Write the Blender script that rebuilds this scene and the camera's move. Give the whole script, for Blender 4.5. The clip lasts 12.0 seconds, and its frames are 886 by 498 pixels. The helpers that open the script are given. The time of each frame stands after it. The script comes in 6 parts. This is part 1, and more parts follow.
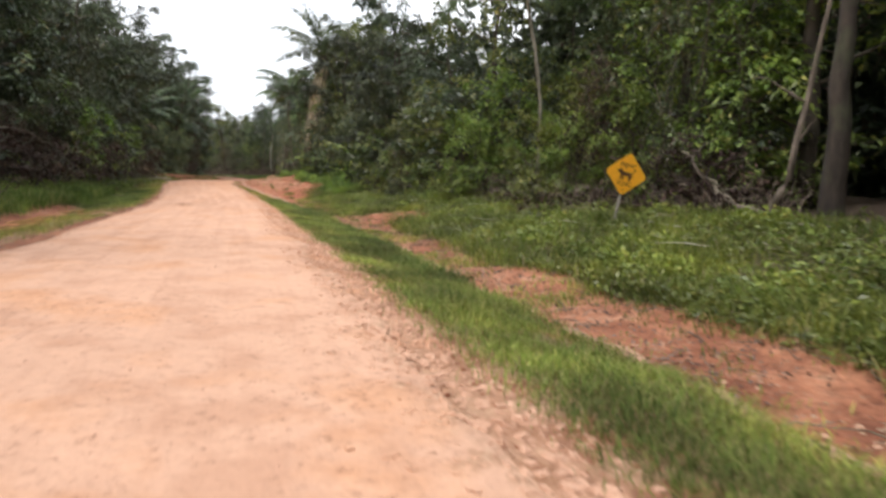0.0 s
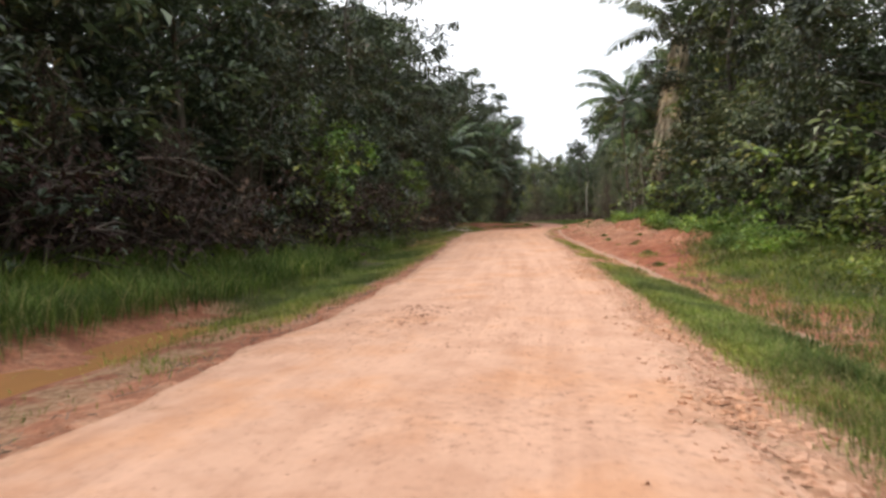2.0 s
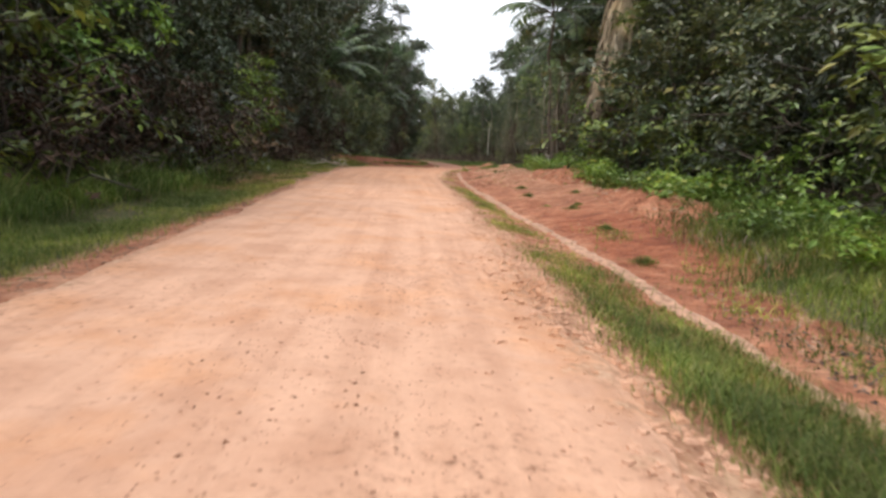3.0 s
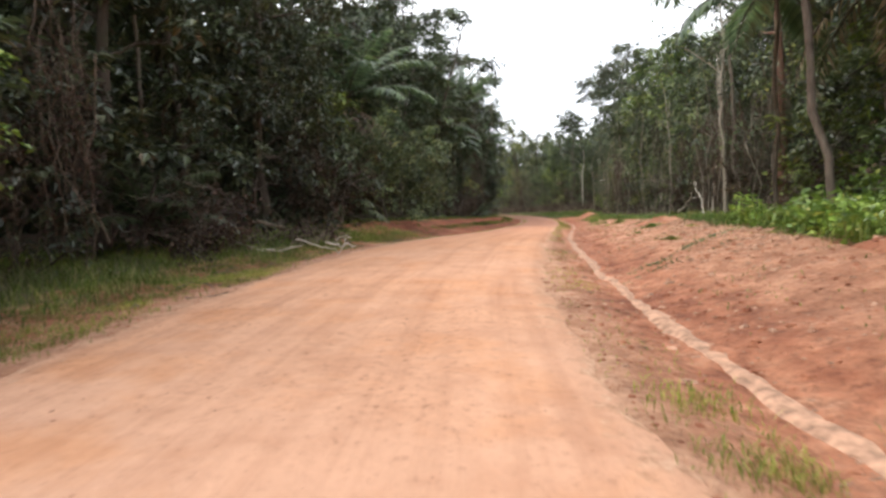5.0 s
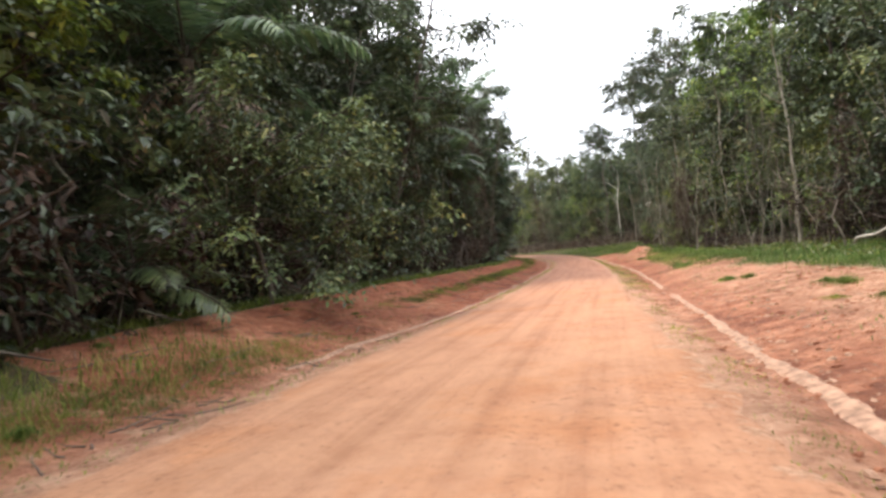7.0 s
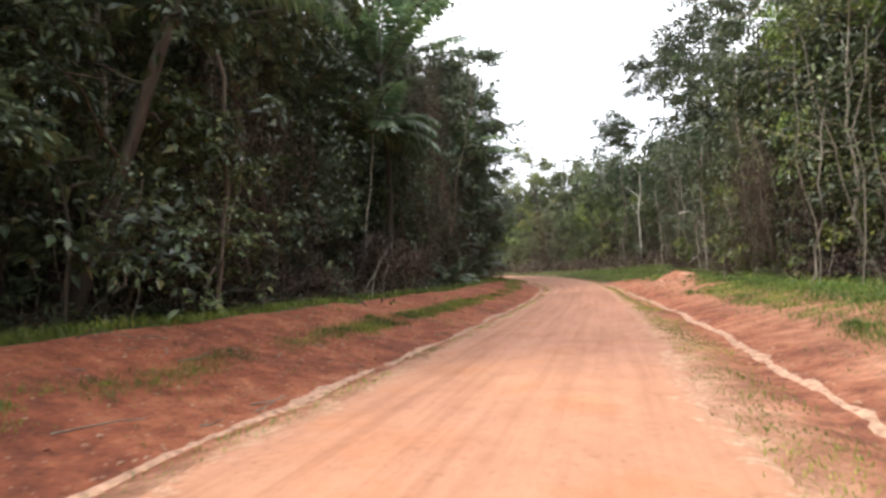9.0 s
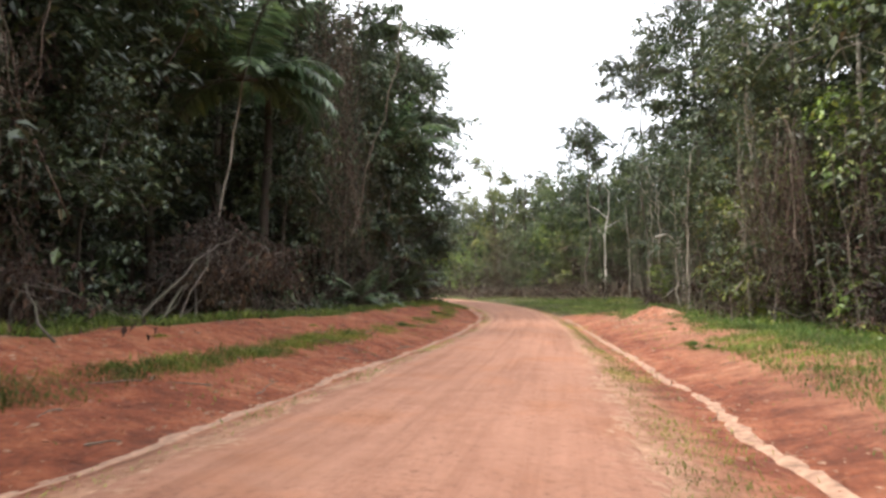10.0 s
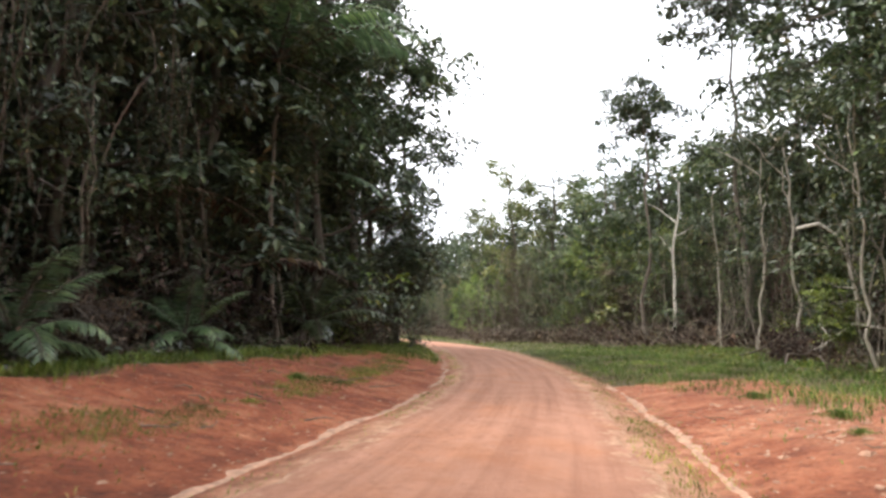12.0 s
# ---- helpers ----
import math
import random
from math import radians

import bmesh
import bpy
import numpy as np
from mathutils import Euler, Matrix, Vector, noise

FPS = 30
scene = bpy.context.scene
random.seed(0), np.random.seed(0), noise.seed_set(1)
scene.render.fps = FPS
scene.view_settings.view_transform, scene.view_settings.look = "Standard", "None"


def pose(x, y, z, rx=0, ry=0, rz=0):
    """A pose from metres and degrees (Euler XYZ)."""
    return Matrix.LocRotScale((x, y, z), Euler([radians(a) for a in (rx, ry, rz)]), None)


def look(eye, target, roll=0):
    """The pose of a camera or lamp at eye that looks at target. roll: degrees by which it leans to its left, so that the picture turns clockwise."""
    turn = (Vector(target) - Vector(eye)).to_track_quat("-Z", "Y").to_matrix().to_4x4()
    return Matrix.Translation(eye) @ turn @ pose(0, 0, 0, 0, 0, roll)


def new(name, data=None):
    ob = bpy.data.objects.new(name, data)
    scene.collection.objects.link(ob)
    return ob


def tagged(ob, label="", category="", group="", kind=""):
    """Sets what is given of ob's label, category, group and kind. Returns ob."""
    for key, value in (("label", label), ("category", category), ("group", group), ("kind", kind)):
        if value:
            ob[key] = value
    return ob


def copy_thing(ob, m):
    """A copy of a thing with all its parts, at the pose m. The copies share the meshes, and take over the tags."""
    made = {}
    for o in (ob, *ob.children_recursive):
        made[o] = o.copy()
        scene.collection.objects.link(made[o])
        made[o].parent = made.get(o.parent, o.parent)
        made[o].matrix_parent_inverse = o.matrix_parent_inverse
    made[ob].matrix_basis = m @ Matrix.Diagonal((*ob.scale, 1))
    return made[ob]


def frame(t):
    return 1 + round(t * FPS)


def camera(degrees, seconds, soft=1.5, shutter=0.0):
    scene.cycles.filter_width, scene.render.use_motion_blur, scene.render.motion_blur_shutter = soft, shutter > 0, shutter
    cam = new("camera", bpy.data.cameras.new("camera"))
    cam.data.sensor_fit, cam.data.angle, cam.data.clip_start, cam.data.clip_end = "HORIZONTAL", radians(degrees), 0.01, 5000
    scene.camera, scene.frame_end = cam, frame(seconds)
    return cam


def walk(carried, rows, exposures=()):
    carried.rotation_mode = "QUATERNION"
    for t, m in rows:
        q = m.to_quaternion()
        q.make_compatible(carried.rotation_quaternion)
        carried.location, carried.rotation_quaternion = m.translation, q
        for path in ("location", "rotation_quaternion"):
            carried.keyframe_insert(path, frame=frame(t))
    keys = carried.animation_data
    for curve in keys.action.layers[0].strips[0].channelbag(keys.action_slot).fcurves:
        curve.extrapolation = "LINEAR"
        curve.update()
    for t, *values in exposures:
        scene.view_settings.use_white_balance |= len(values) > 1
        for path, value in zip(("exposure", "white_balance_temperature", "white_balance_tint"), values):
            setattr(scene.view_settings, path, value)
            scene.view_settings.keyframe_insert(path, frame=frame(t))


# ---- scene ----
cam = camera(69.7, 12.0, soft=2.8, shutter=0.1)
PATH = [
    (0, (0.059, -0.13, 1.321), (0.65, 1.767, 1.095), 0.8),
    (0.3, (0.15, 2.846, 1.256), (0.676, 4.775, 1.279), -0.3),
    (0.5, (0.141, 4.704, 1.338), (0.677, 6.631, 1.367), 0.2),
    (0.8, (0.015, 7.41, 1.383), (0.417, 9.368, 1.301), -0.8),
    (1, (0.051, 9.483, 1.378), (0.291, 11.468, 1.317), -1.7),
    (1.3, (-0.058, 12.35, 1.346), (-0.036, 14.349, 1.269), -2.19),
    (1.5, (-0.194, 14.303, 1.329), (-0.282, 16.295, 1.175), -0.6),
    (1.8, (-0.211, 16.968, 1.375), (-0.506, 18.944, 1.28), -2.2),
    (2, (-0.257, 18.796, 1.384), (-0.611, 20.763, 1.3), -1.9),
    (2.3, (-0.251, 21.66, 1.368), (-0.674, 23.61, 1.229), -2.65),
    (2.5, (-0.234, 23.491, 1.39), (-0.576, 25.453, 1.213), -1.4),
    (2.8, (-0.255, 26.578, 1.382), (-0.428, 28.549, 1.092), 0.6),
    (3, (-0.347, 28.459, 1.363), (-0.37, 30.439, 1.081), 2.9),
    (3.3, (-0.321, 31.141, 1.376), (-0.449, 33.131, 1.23), 0.18),
    (3.5, (-0.247, 33.285, 1.296), (-0.411, 35.26, 1.023), 4.5),
    (3.7, (-0.294, 34.743, 1.333), (-0.591, 36.711, 1.134), 4.04),
    (5.3, (-1.215, 50.427, 1.626), (-1.508, 52.402, 1.513), -2.53),
    (5.5, (-1.33, 52.394, 1.646), (-1.595, 54.37, 1.493), -1.3),
    (5.8, (-1.631, 55.363, 1.76), (-1.818, 57.349, 1.611), -0.74),
    (6, (-1.681, 57.268, 1.842), (-1.937, 59.241, 1.638), -2.2),
    (6.3, (-1.842, 60.042, 1.899), (-2.206, 62.007, 1.828), -4.98),
    (6.5, (-1.903, 61.863, 1.903), (-2.28, 63.823, 1.782), -4.0),
    (6.8, (-1.974, 64.712, 1.958), (-2.382, 66.667, 1.839), -5.11),
    (7, (-2.045, 66.559, 2.025), (-2.406, 68.526, 2.045), -6.1),
    (7.2, (-2.01, 68.454, 1.964), (-2.376, 70.42, 1.948), -5.36),
    (8.8, (-1.216, 83.179, 1.803), (-1.648, 85.131, 1.843), -2.75),
    (9, (-1.204, 85.328, 1.71), (-1.594, 87.289, 1.784), -3.6),
    (9.4, (-0.829, 89.21, 1.778), (-1.208, 91.169, 1.908), -3.07),
    (9.5, (-0.832, 90.203, 1.692), (-1.164, 92.169, 1.839), -2.2),
    (9.8, (-0.577, 93.21, 1.63), (-0.837, 95.187, 1.786), -0.91),
    (10, (-0.54, 95.194, 1.594), (-0.816, 97.171, 1.729), 0.1),
    (10.3, (-0.352, 98.137, 1.591), (-0.685, 100.098, 1.799), -1.2),
    (10.5, (-0.39, 100.124, 1.617), (-0.7, 102.096, 1.742), -1.0),
    (10.8, (-0.241, 102.943, 1.613), (-0.591, 104.905, 1.781), -1.72),
    (11, (-0.202, 104.711, 1.548), (-0.586, 106.667, 1.711), -0.6),
    (11.3, (-0.023, 107.795, 1.527), (-0.432, 109.745, 1.706), -1.47),
    (11.5, (-0.017, 109.902, 1.498), (-0.401, 111.853, 1.72), -1.1),
    (11.8, (0.029, 112.912, 1.407), (-0.376, 114.852, 1.671), -0.11),
    (12, (-0.007, 114.798, 1.458), (-0.393, 116.742, 1.726), 1.2),
]
EXPOSURES = [(0.0, 0.0), (0.5, -0.12), (1.5, -0.12), (2.2, 0.0), (3.5, 0.0), (5.5, 0.4), (6.2, 0.36), (7.0, 0.6), (9.0, 0.66), (9.6, 0.75), (10.5, 0.77), (11.2, 0.76), (12.0, 0.8)]
walk(cam, [(t, look(eye, target, roll)) for t, eye, target, roll in PATH], EXPOSURES)

# ---- world and light: bright overcast, softened sun from the left ----
SUN_ELEV, SUN_AZ = 63.0, -98.0      # azimuth from +y towards +x
world = bpy.data.worlds.new("sky")
scene.world = world
world.use_nodes = True
wn, wl = world.node_tree.nodes, world.node_tree.links
sky = wn.new("ShaderNodeTexSky")
sky.sky_type = 'NISHITA'
sky.sun_disc = False
sky.sun_elevation = radians(SUN_ELEV)
sky.sun_rotation = radians(SUN_AZ)
sky.air_density, sky.dust_density, sky.ozone_density = 1.0, 4.0, 1.0
veil = wn.new("ShaderNodeMix")
veil.data_type = 'RGBA'
veil.inputs[0].default_value = 0.8
cloud_noise = wn.new("ShaderNodeTexNoise")
cloud_noise.inputs["Scale"].default_value = 2.2
cloud_noise.inputs["Detail"].default_value = 5.0
cloud_ramp = wn.new("ShaderNodeValToRGB")
cloud_ramp.color_ramp.elements[0].position, cloud_ramp.color_ramp.elements[0].color = 0.3, (13.5, 14.0, 15.2, 1)
cloud_ramp.color_ramp.elements[1].position, cloud_ramp.color_ramp.elements[1].color = 0.7, (17.0, 17.0, 17.4, 1)
wcoord = wn.new("ShaderNodeTexCoord")
wl.new(wcoord.outputs["Generated"], cloud_noise.inputs["Vector"])
wl.new(cloud_noise.outputs["Fac"], cloud_ramp.inputs["Fac"])
wl.new(sky.outputs["Color"], veil.inputs[6])
wl.new(cloud_ramp.outputs["Color"], veil.inputs[7])
wl.new(veil.outputs[2], wn["Background"].inputs["Color"])
wn["Background"].inputs["Strength"].default_value = 0.13

sun_data = bpy.data.lights.new("sun", 'SUN')
sun_data.energy, sun_data.angle, sun_data.color = 2.2, radians(18), (1.0, 0.95, 0.88)
sun = new("sun", sun_data)
az, el = radians(SUN_AZ), radians(SUN_ELEV)
sun.matrix_world = look((40 * math.sin(az) * math.cos(el), 40 * math.cos(az) * math.cos(el), 40 * math.sin(el)), (0, 0, 0))


# ---- materials ----
def shader(name):
    m = bpy.data.materials.new(name)
    m.use_nodes = True
    nt = m.node_tree
    return m, nt.nodes, nt.links, nt.nodes["Principled BSDF"]


def ramp_of(nodes, stops):
    r = nodes.new("ShaderNodeValToRGB")
    els = r.color_ramp.elements
    while len(els) < len(stops):
        els.new(0.5)
    for e, (p, c) in zip(els, stops):
        e.position, e.color = p, (*c, 1)
    return r


def noise_of(nodes, links, scale, detail=6.0, vec=None, rough=0.55):
    n = nodes.new("ShaderNodeTexNoise")
    n.inputs["Scale"].default_value = scale
    n.inputs["Detail"].default_value = detail
    n.inputs["Roughness"].default_value = rough
    if vec is not None:
        links.new(vec, n.inputs["Vector"])
    return n


def mix_of(nodes, links, fac, a, b, mode='MIX'):
    m = nodes.new("ShaderNodeMix")
    m.data_type = 'RGBA'
    m.blend_type = mode
    for sock, v in ((m.inputs[0], fac), (m.inputs[6], a), (m.inputs[7], b)):
        if isinstance(v, (int, float)):
            sock.default_value = v
        elif isinstance(v, tuple):
            sock.default_value = (*v, 1)
        else:
            links.new(v, sock)
    return m.outputs[2]


def math_of(nodes, links, op, a, b=0.0, clamp=False):
    m = nodes.new("ShaderNodeMath")
    m.operation = op
    m.use_clamp = clamp
    for sock, v in zip(m.inputs, (a, b)):
        if isinstance(v, (int, float)):
            sock.default_value = v
        else:
            links.new(v, sock)
    return m.outputs[0]


def bump_of(nodes, links, height, strength, distance, bsdf):
    b = nodes.new("ShaderNodeBump")
    b.inputs["Strength"].default_value = strength
    b.inputs["Distance"].default_value = distance
    links.new(height, b.inputs["Height"])
    links.new(b.outputs["Normal"], bsdf.inputs["Normal"])


def leaf_material(name, stops, rough=0.4, through_light=0.22, tint=0.25, clumpy=0.85, gloss=0.5):
    """Leaves: each leaf takes its own green, each plant its own tint; some light passes through the blade."""
    m, n, l, bsdf = shader(name)
    geo, info = n.new("ShaderNodeNewGeometry"), n.new("ShaderNodeObjectInfo")
    ramp = ramp_of(n, stops)
    l.new(geo.outputs["Random Per Island"], ramp.inputs["Fac"])
    hsv = n.new("ShaderNodeHueSaturation")
    l.new(ramp.outputs["Color"], hsv.inputs["Color"])
    l.new(math_of(n, l, 'ADD', math_of(n, l, 'MULTIPLY', info.outputs["Random"], 0.05), 0.475), hsv.inputs["Hue"])
    l.new(math_of(n, l, 'ADD', math_of(n, l, 'MULTIPLY', info.outputs["Random"], tint * 2), 1.0 - tint), hsv.inputs["Value"])
    place = n.new("ShaderNodeTexCoord")
    clump = noise_of(n, l, 0.55, 4, place.outputs["Object"], 0.6)
    drift = ramp_of(n, [(0.36, (0.5, 0.52, 0.55)), (0.5, (1.0, 1.0, 1.0)), (0.66, (1.7, 1.6, 1.25))])
    l.new(clump.outputs["Fac"], drift.inputs["Fac"])
    leaf_colour = mix_of(n, l, clumpy, hsv.outputs["Color"], drift.outputs["Color"], 'MULTIPLY')
    l.new(leaf_colour, bsdf.inputs["Base Color"])
    bsdf.inputs["Roughness"].default_value = rough
    bsdf.inputs["Specular IOR Level"].default_value = gloss
    tr = n.new("ShaderNodeBsdfTranslucent")
    l.new(leaf_colour, tr.inputs["Color"])
    mx = n.new("ShaderNodeMixShader")
    mx.inputs[0].default_value = through_light
    l.new(bsdf.outputs[0], mx.inputs[1])
    l.new(tr.outputs[0], mx.inputs[2])
    l.new(mx.outputs[0], n["Material Output"].inputs["Surface"])
    return m


LEAF = leaf_material("leaf_dark_green", [(0.0, (0.037, 0.050, 0.027)), (0.5, (0.056, 0.075, 0.038)), (0.86, (0.087, 0.116, 0.055)), (0.97, (0.128, 0.145, 0.070)), (1.0, (0.174, 0.128, 0.075))], rough=0.38)
LEAF_LIGHT = leaf_material("leaf_fresh_green", [(0.0, (0.088, 0.125, 0.03)), (0.5, (0.14, 0.195, 0.04)), (0.9, (0.235, 0.285, 0.06)), (1.0, (0.38, 0.36, 0.1))])
# lighter copy of LEAF_LIGHT; puts the right edge's stronger light into leaf colour
LEAF_BRIGHT = leaf_material("leaf_bright_green", [(0.0, (0.115, 0.17, 0.033)), (0.5, (0.19, 0.265, 0.05)), (0.9, (0.29, 0.355, 0.076)), (1.0, (0.36, 0.33, 0.09))], through_light=0.3)
LEAF_DRY = leaf_material("leaf_dry_brown", [(0.0, (0.032, 0.022, 0.018)), (0.5, (0.064, 0.044, 0.035)), (1.0, (0.125, 0.085, 0.064))], rough=0.8, through_light=0.15, gloss=0.2)
LEAF_WITHERED = leaf_material("leaf_withered", [(0.0, (0.075, 0.06, 0.042)), (0.5, (0.135, 0.11, 0.078)), (0.8, (0.15, 0.15, 0.075)), (1.0, (0.24, 0.205, 0.15))], rough=0.75, through_light=0.2, gloss=0.25)
LEAF_PALM = leaf_material("palm_leaf", [(0.0, (0.055, 0.085, 0.042)), (0.6, (0.1, 0.15, 0.07)), (1.0, (0.18, 0.23, 0.115))], rough=0.32, gloss=0.7, through_light=0.4)
GRASS = leaf_material("grass_blade", [(0.0, (0.075, 0.105, 0.026)), (0.5, (0.14, 0.185, 0.042)), (0.85, (0.22, 0.25, 0.07)), (1.0, (0.36, 0.29, 0.14))], rough=0.6, through_light=0.45, tint=0.1, gloss=0.2)
LEAF_MID = leaf_material("leaf_mid_green", [(0.0, (0.066, 0.088, 0.04)), (0.5, (0.105, 0.138, 0.056)), (0.9, (0.17, 0.2, 0.08)), (1.0, (0.26, 0.23, 0.1))])
LEAF_STRAW = leaf_material("leaf_straw", [(0.0, (0.15, 0.11, 0.08)), (0.5, (0.29, 0.215, 0.16)), (1.0, (0.45, 0.36, 0.28))], rough=0.8, through_light=0.15, gloss=0.2)
GRASS_FRESH = leaf_material("grass_blade_fresh", [(0.0, (0.082, 0.126, 0.028)), (0.5, (0.138, 0.195, 0.042)), (0.88, (0.21, 0.262, 0.058)), (1.0, (0.31, 0.28, 0.12))], rough=0.6, through_light=0.42, tint=0.1, gloss=0.25)
LEAF_YELLOW = leaf_material("leaf_yellow_green", [(0.0, (0.085, 0.135, 0.028)), (0.6, (0.15, 0.225, 0.042)), (1.0, (0.27, 0.33, 0.06))])
GRASS_DEEP = leaf_material("grass_blade_deep", [(0.0, (0.058, 0.1, 0.022)), (0.5, (0.1, 0.155, 0.034)), (0.88, (0.165, 0.215, 0.05)), (1.0, (0.3, 0.27, 0.12))], rough=0.6, through_light=0.42, tint=0.1, gloss=0.25)
GRASS_YELLOW = leaf_material("grass_blade_pale", [(0.0, (0.14, 0.19, 0.042)), (0.5, (0.245, 0.295, 0.064)), (0.85, (0.37, 0.39, 0.1)), (1.0, (0.5, 0.42, 0.2))], rough=0.6, through_light=0.45, tint=0.1, gloss=0.2)


def bark_material(name, dark, pale, scale=6.0):
    m, n, l, bsdf = shader(name)
    tc, mp = n.new("ShaderNodeTexCoord"), n.new("ShaderNodeMapping")
    mp.inputs["Scale"].default_value = (1, 1, 0.25)
    l.new(tc.outputs["Object"], mp.inputs["Vector"])
    n1 = noise_of(n, l, scale, 8, mp.outputs["Vector"], 0.7)
    r = ramp_of(n, [(0.3, dark), (0.68, pale)])
    l.new(n1.outputs["Fac"], r.inputs["Fac"])
    n2 = noise_of(n, l, 1.1, 3, tc.outputs["Object"])
    spots = ramp_of(n, [(0.5, (0, 0, 0)), (0.62, (1, 1, 1))])
    l.new(n2.outputs["Fac"], spots.inputs["Fac"])
    l.new(mix_of(n, l, math_of(n, l, 'MULTIPLY', spots.outputs["Color"], 0.35), r.outputs["Color"], (0.09, 0.105, 0.05)), bsdf.inputs["Base Color"])
    bsdf.inputs["Roughness"].default_value = 0.9
    bump_of(n, l, n1.outputs["Fac"], 0.6, 0.03, bsdf)
    return m


BARK = bark_material("bark_brown", (0.03, 0.024, 0.018), (0.11, 0.085, 0.065))
BARK_GREY = bark_material("bark_grey", (0.06, 0.048, 0.038), (0.24, 0.19, 0.15), 9.0)
BARK_DARK = bark_material("bark_dark", (0.018, 0.014, 0.011), (0.07, 0.052, 0.04))
BARK_RED = bark_material("bark_reddish", (0.08, 0.035, 0.022), (0.22, 0.11, 0.07))
BARK_PALE = bark_material("bark_pale", (0.2, 0.17, 0.13), (0.5, 0.45, 0.37))
TWIG_DEAD = bark_material("dead_wood", (0.1, 0.075, 0.055), (0.3, 0.235, 0.18), 9.0)
WOOD_BLEACHED = bark_material("bleached_wood", (0.45, 0.4, 0.33), (0.8, 0.75, 0.66), 9.0)
DEAD_GREY = bark_material("dead_wood_grey", (0.05, 0.038, 0.03), (0.16, 0.125, 0.1), 9.0)
STEM_PALE = bark_material("stem_pale_grey", (0.12, 0.1, 0.08), (0.36, 0.31, 0.25), 9.0)
VINE = bark_material("liana_bark", (0.07, 0.05, 0.036), (0.2, 0.145, 0.105), 9.0)


def earth_material(name, zoned):
    """Red clay; where zoned, the attribute 'cover' leads over to leaf litter and turf."""
    m, n, l, bsdf = shader(name)
    tc = n.new("ShaderNodeTexCoord")
    v = tc.outputs["Object"]
    big, mid, fine = noise_of(n, l, 0.35, 4, v), noise_of(n, l, 2.3, 6, v), noise_of(n, l, 14, 6, v, 0.7)
    clay = ramp_of(n, [(0.38, (0.22, 0.075, 0.038)), (0.47, (0.345, 0.128, 0.066)), (0.55, (0.45, 0.19, 0.103)), (0.65, (0.57, 0.3, 0.185))])
    l.new(math_of(n, l, 'ADD', math_of(n, l, 'MULTIPLY', big.outputs["Fac"], 0.5), math_of(n, l, 'MULTIPLY', mid.outputs["Fac"], 0.5)), clay.inputs["Fac"])
    speck = ramp_of(n, [(0.36, (0.4, 0.36, 0.34)), (0.5, (1, 1, 1)), (0.64, (1.4, 1.4, 1.4))])
    clods = noise_of(n, l, 5.0, 5, v, 0.65)
    l.new(math_of(n, l, 'ADD', math_of(n, l, 'MULTIPLY', fine.outputs["Fac"], 0.55), math_of(n, l, 'MULTIPLY', clods.outputs["Fac"], 0.45)), speck.inputs["Fac"])
    col = mix_of(n, l, 0.8, clay.outputs["Color"], speck.outputs["Color"], 'MULTIPLY')
    if zoned:
        at = n.new("ShaderNodeAttribute")
        at.attribute_name = "cover"
        sep = n.new("ShaderNodeSeparateColor")
        l.new(at.outputs["Color"], sep.inputs[0])
        sand = ramp_of(n, [(0.36, (0.22, 0.12, 0.06)), (0.48, (0.38, 0.205, 0.112)), (0.62, (0.54, 0.33, 0.2))])
        sod = ramp_of(n, [(0.34, (0.06, 0.062, 0.024)), (0.5, (0.105, 0.1, 0.04)), (0.66, (0.21, 0.15, 0.07))])
        l.new(fine.outputs["Fac"], sand.inputs["Fac"])
        l.new(fine.outputs["Fac"], sod.inputs["Fac"])
        grown = ramp_of(n, [(0.58, (0, 0, 0)), (0.75, (1, 1, 1))])
        l.new(sep.outputs[0], grown.inputs["Fac"])
        turf_colour = mix_of(n, l, grown.outputs["Color"], sand.outputs["Color"], sod.outputs["Color"])
        litter = ramp_of(n, [(0.3, (0.035, 0.024, 0.016)), (0.6, (0.095, 0.062, 0.04)), (0.8, (0.16, 0.11, 0.07))])
        l.new(fine.outputs["Fac"], litter.inputs["Fac"])
        edge = math_of(n, l, 'ADD', sep.outputs[0], math_of(n, l, 'MULTIPLY', math_of(n, l, 'SUBTRACT', mid.outputs["Fac"], 0.5), 1.6))
        soft = ramp_of(n, [(0.42, (0, 0, 0)), (0.58, (1, 1, 1))])
        l.new(edge, soft.inputs["Fac"])
        col = mix_of(n, l, soft.outputs["Color"], col, turf_colour)
        col = mix_of(n, l, sep.outputs[1], col, litter.outputs["Color"])
        fresh = mix_of(n, l, 1.0, col, (0.77, 0.56, 0.45), 'MULTIPLY')
        col = mix_of(n, l, at.outputs["Alpha"], col, fresh)
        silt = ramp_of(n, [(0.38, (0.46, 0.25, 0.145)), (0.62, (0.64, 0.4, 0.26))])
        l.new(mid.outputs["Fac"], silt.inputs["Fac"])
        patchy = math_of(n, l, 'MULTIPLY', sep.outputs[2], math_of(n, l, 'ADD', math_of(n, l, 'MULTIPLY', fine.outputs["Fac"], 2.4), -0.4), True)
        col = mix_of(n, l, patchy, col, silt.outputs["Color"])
    l.new(col, bsdf.inputs["Base Color"])
    bsdf.inputs["Roughness"].default_value = 0.95
    h = math_of(n, l, 'ADD', math_of(n, l, 'MULTIPLY', fine.outputs["Fac"], 0.5), math_of(n, l, 'MULTIPLY', clods.outputs["Fac"], 1.0))
    bump_of(n, l, h, 1.0, 0.12, bsdf)
    return m


EARTH = earth_material("red_clay_ground", True)
CLAY = earth_material("red_clay", False)


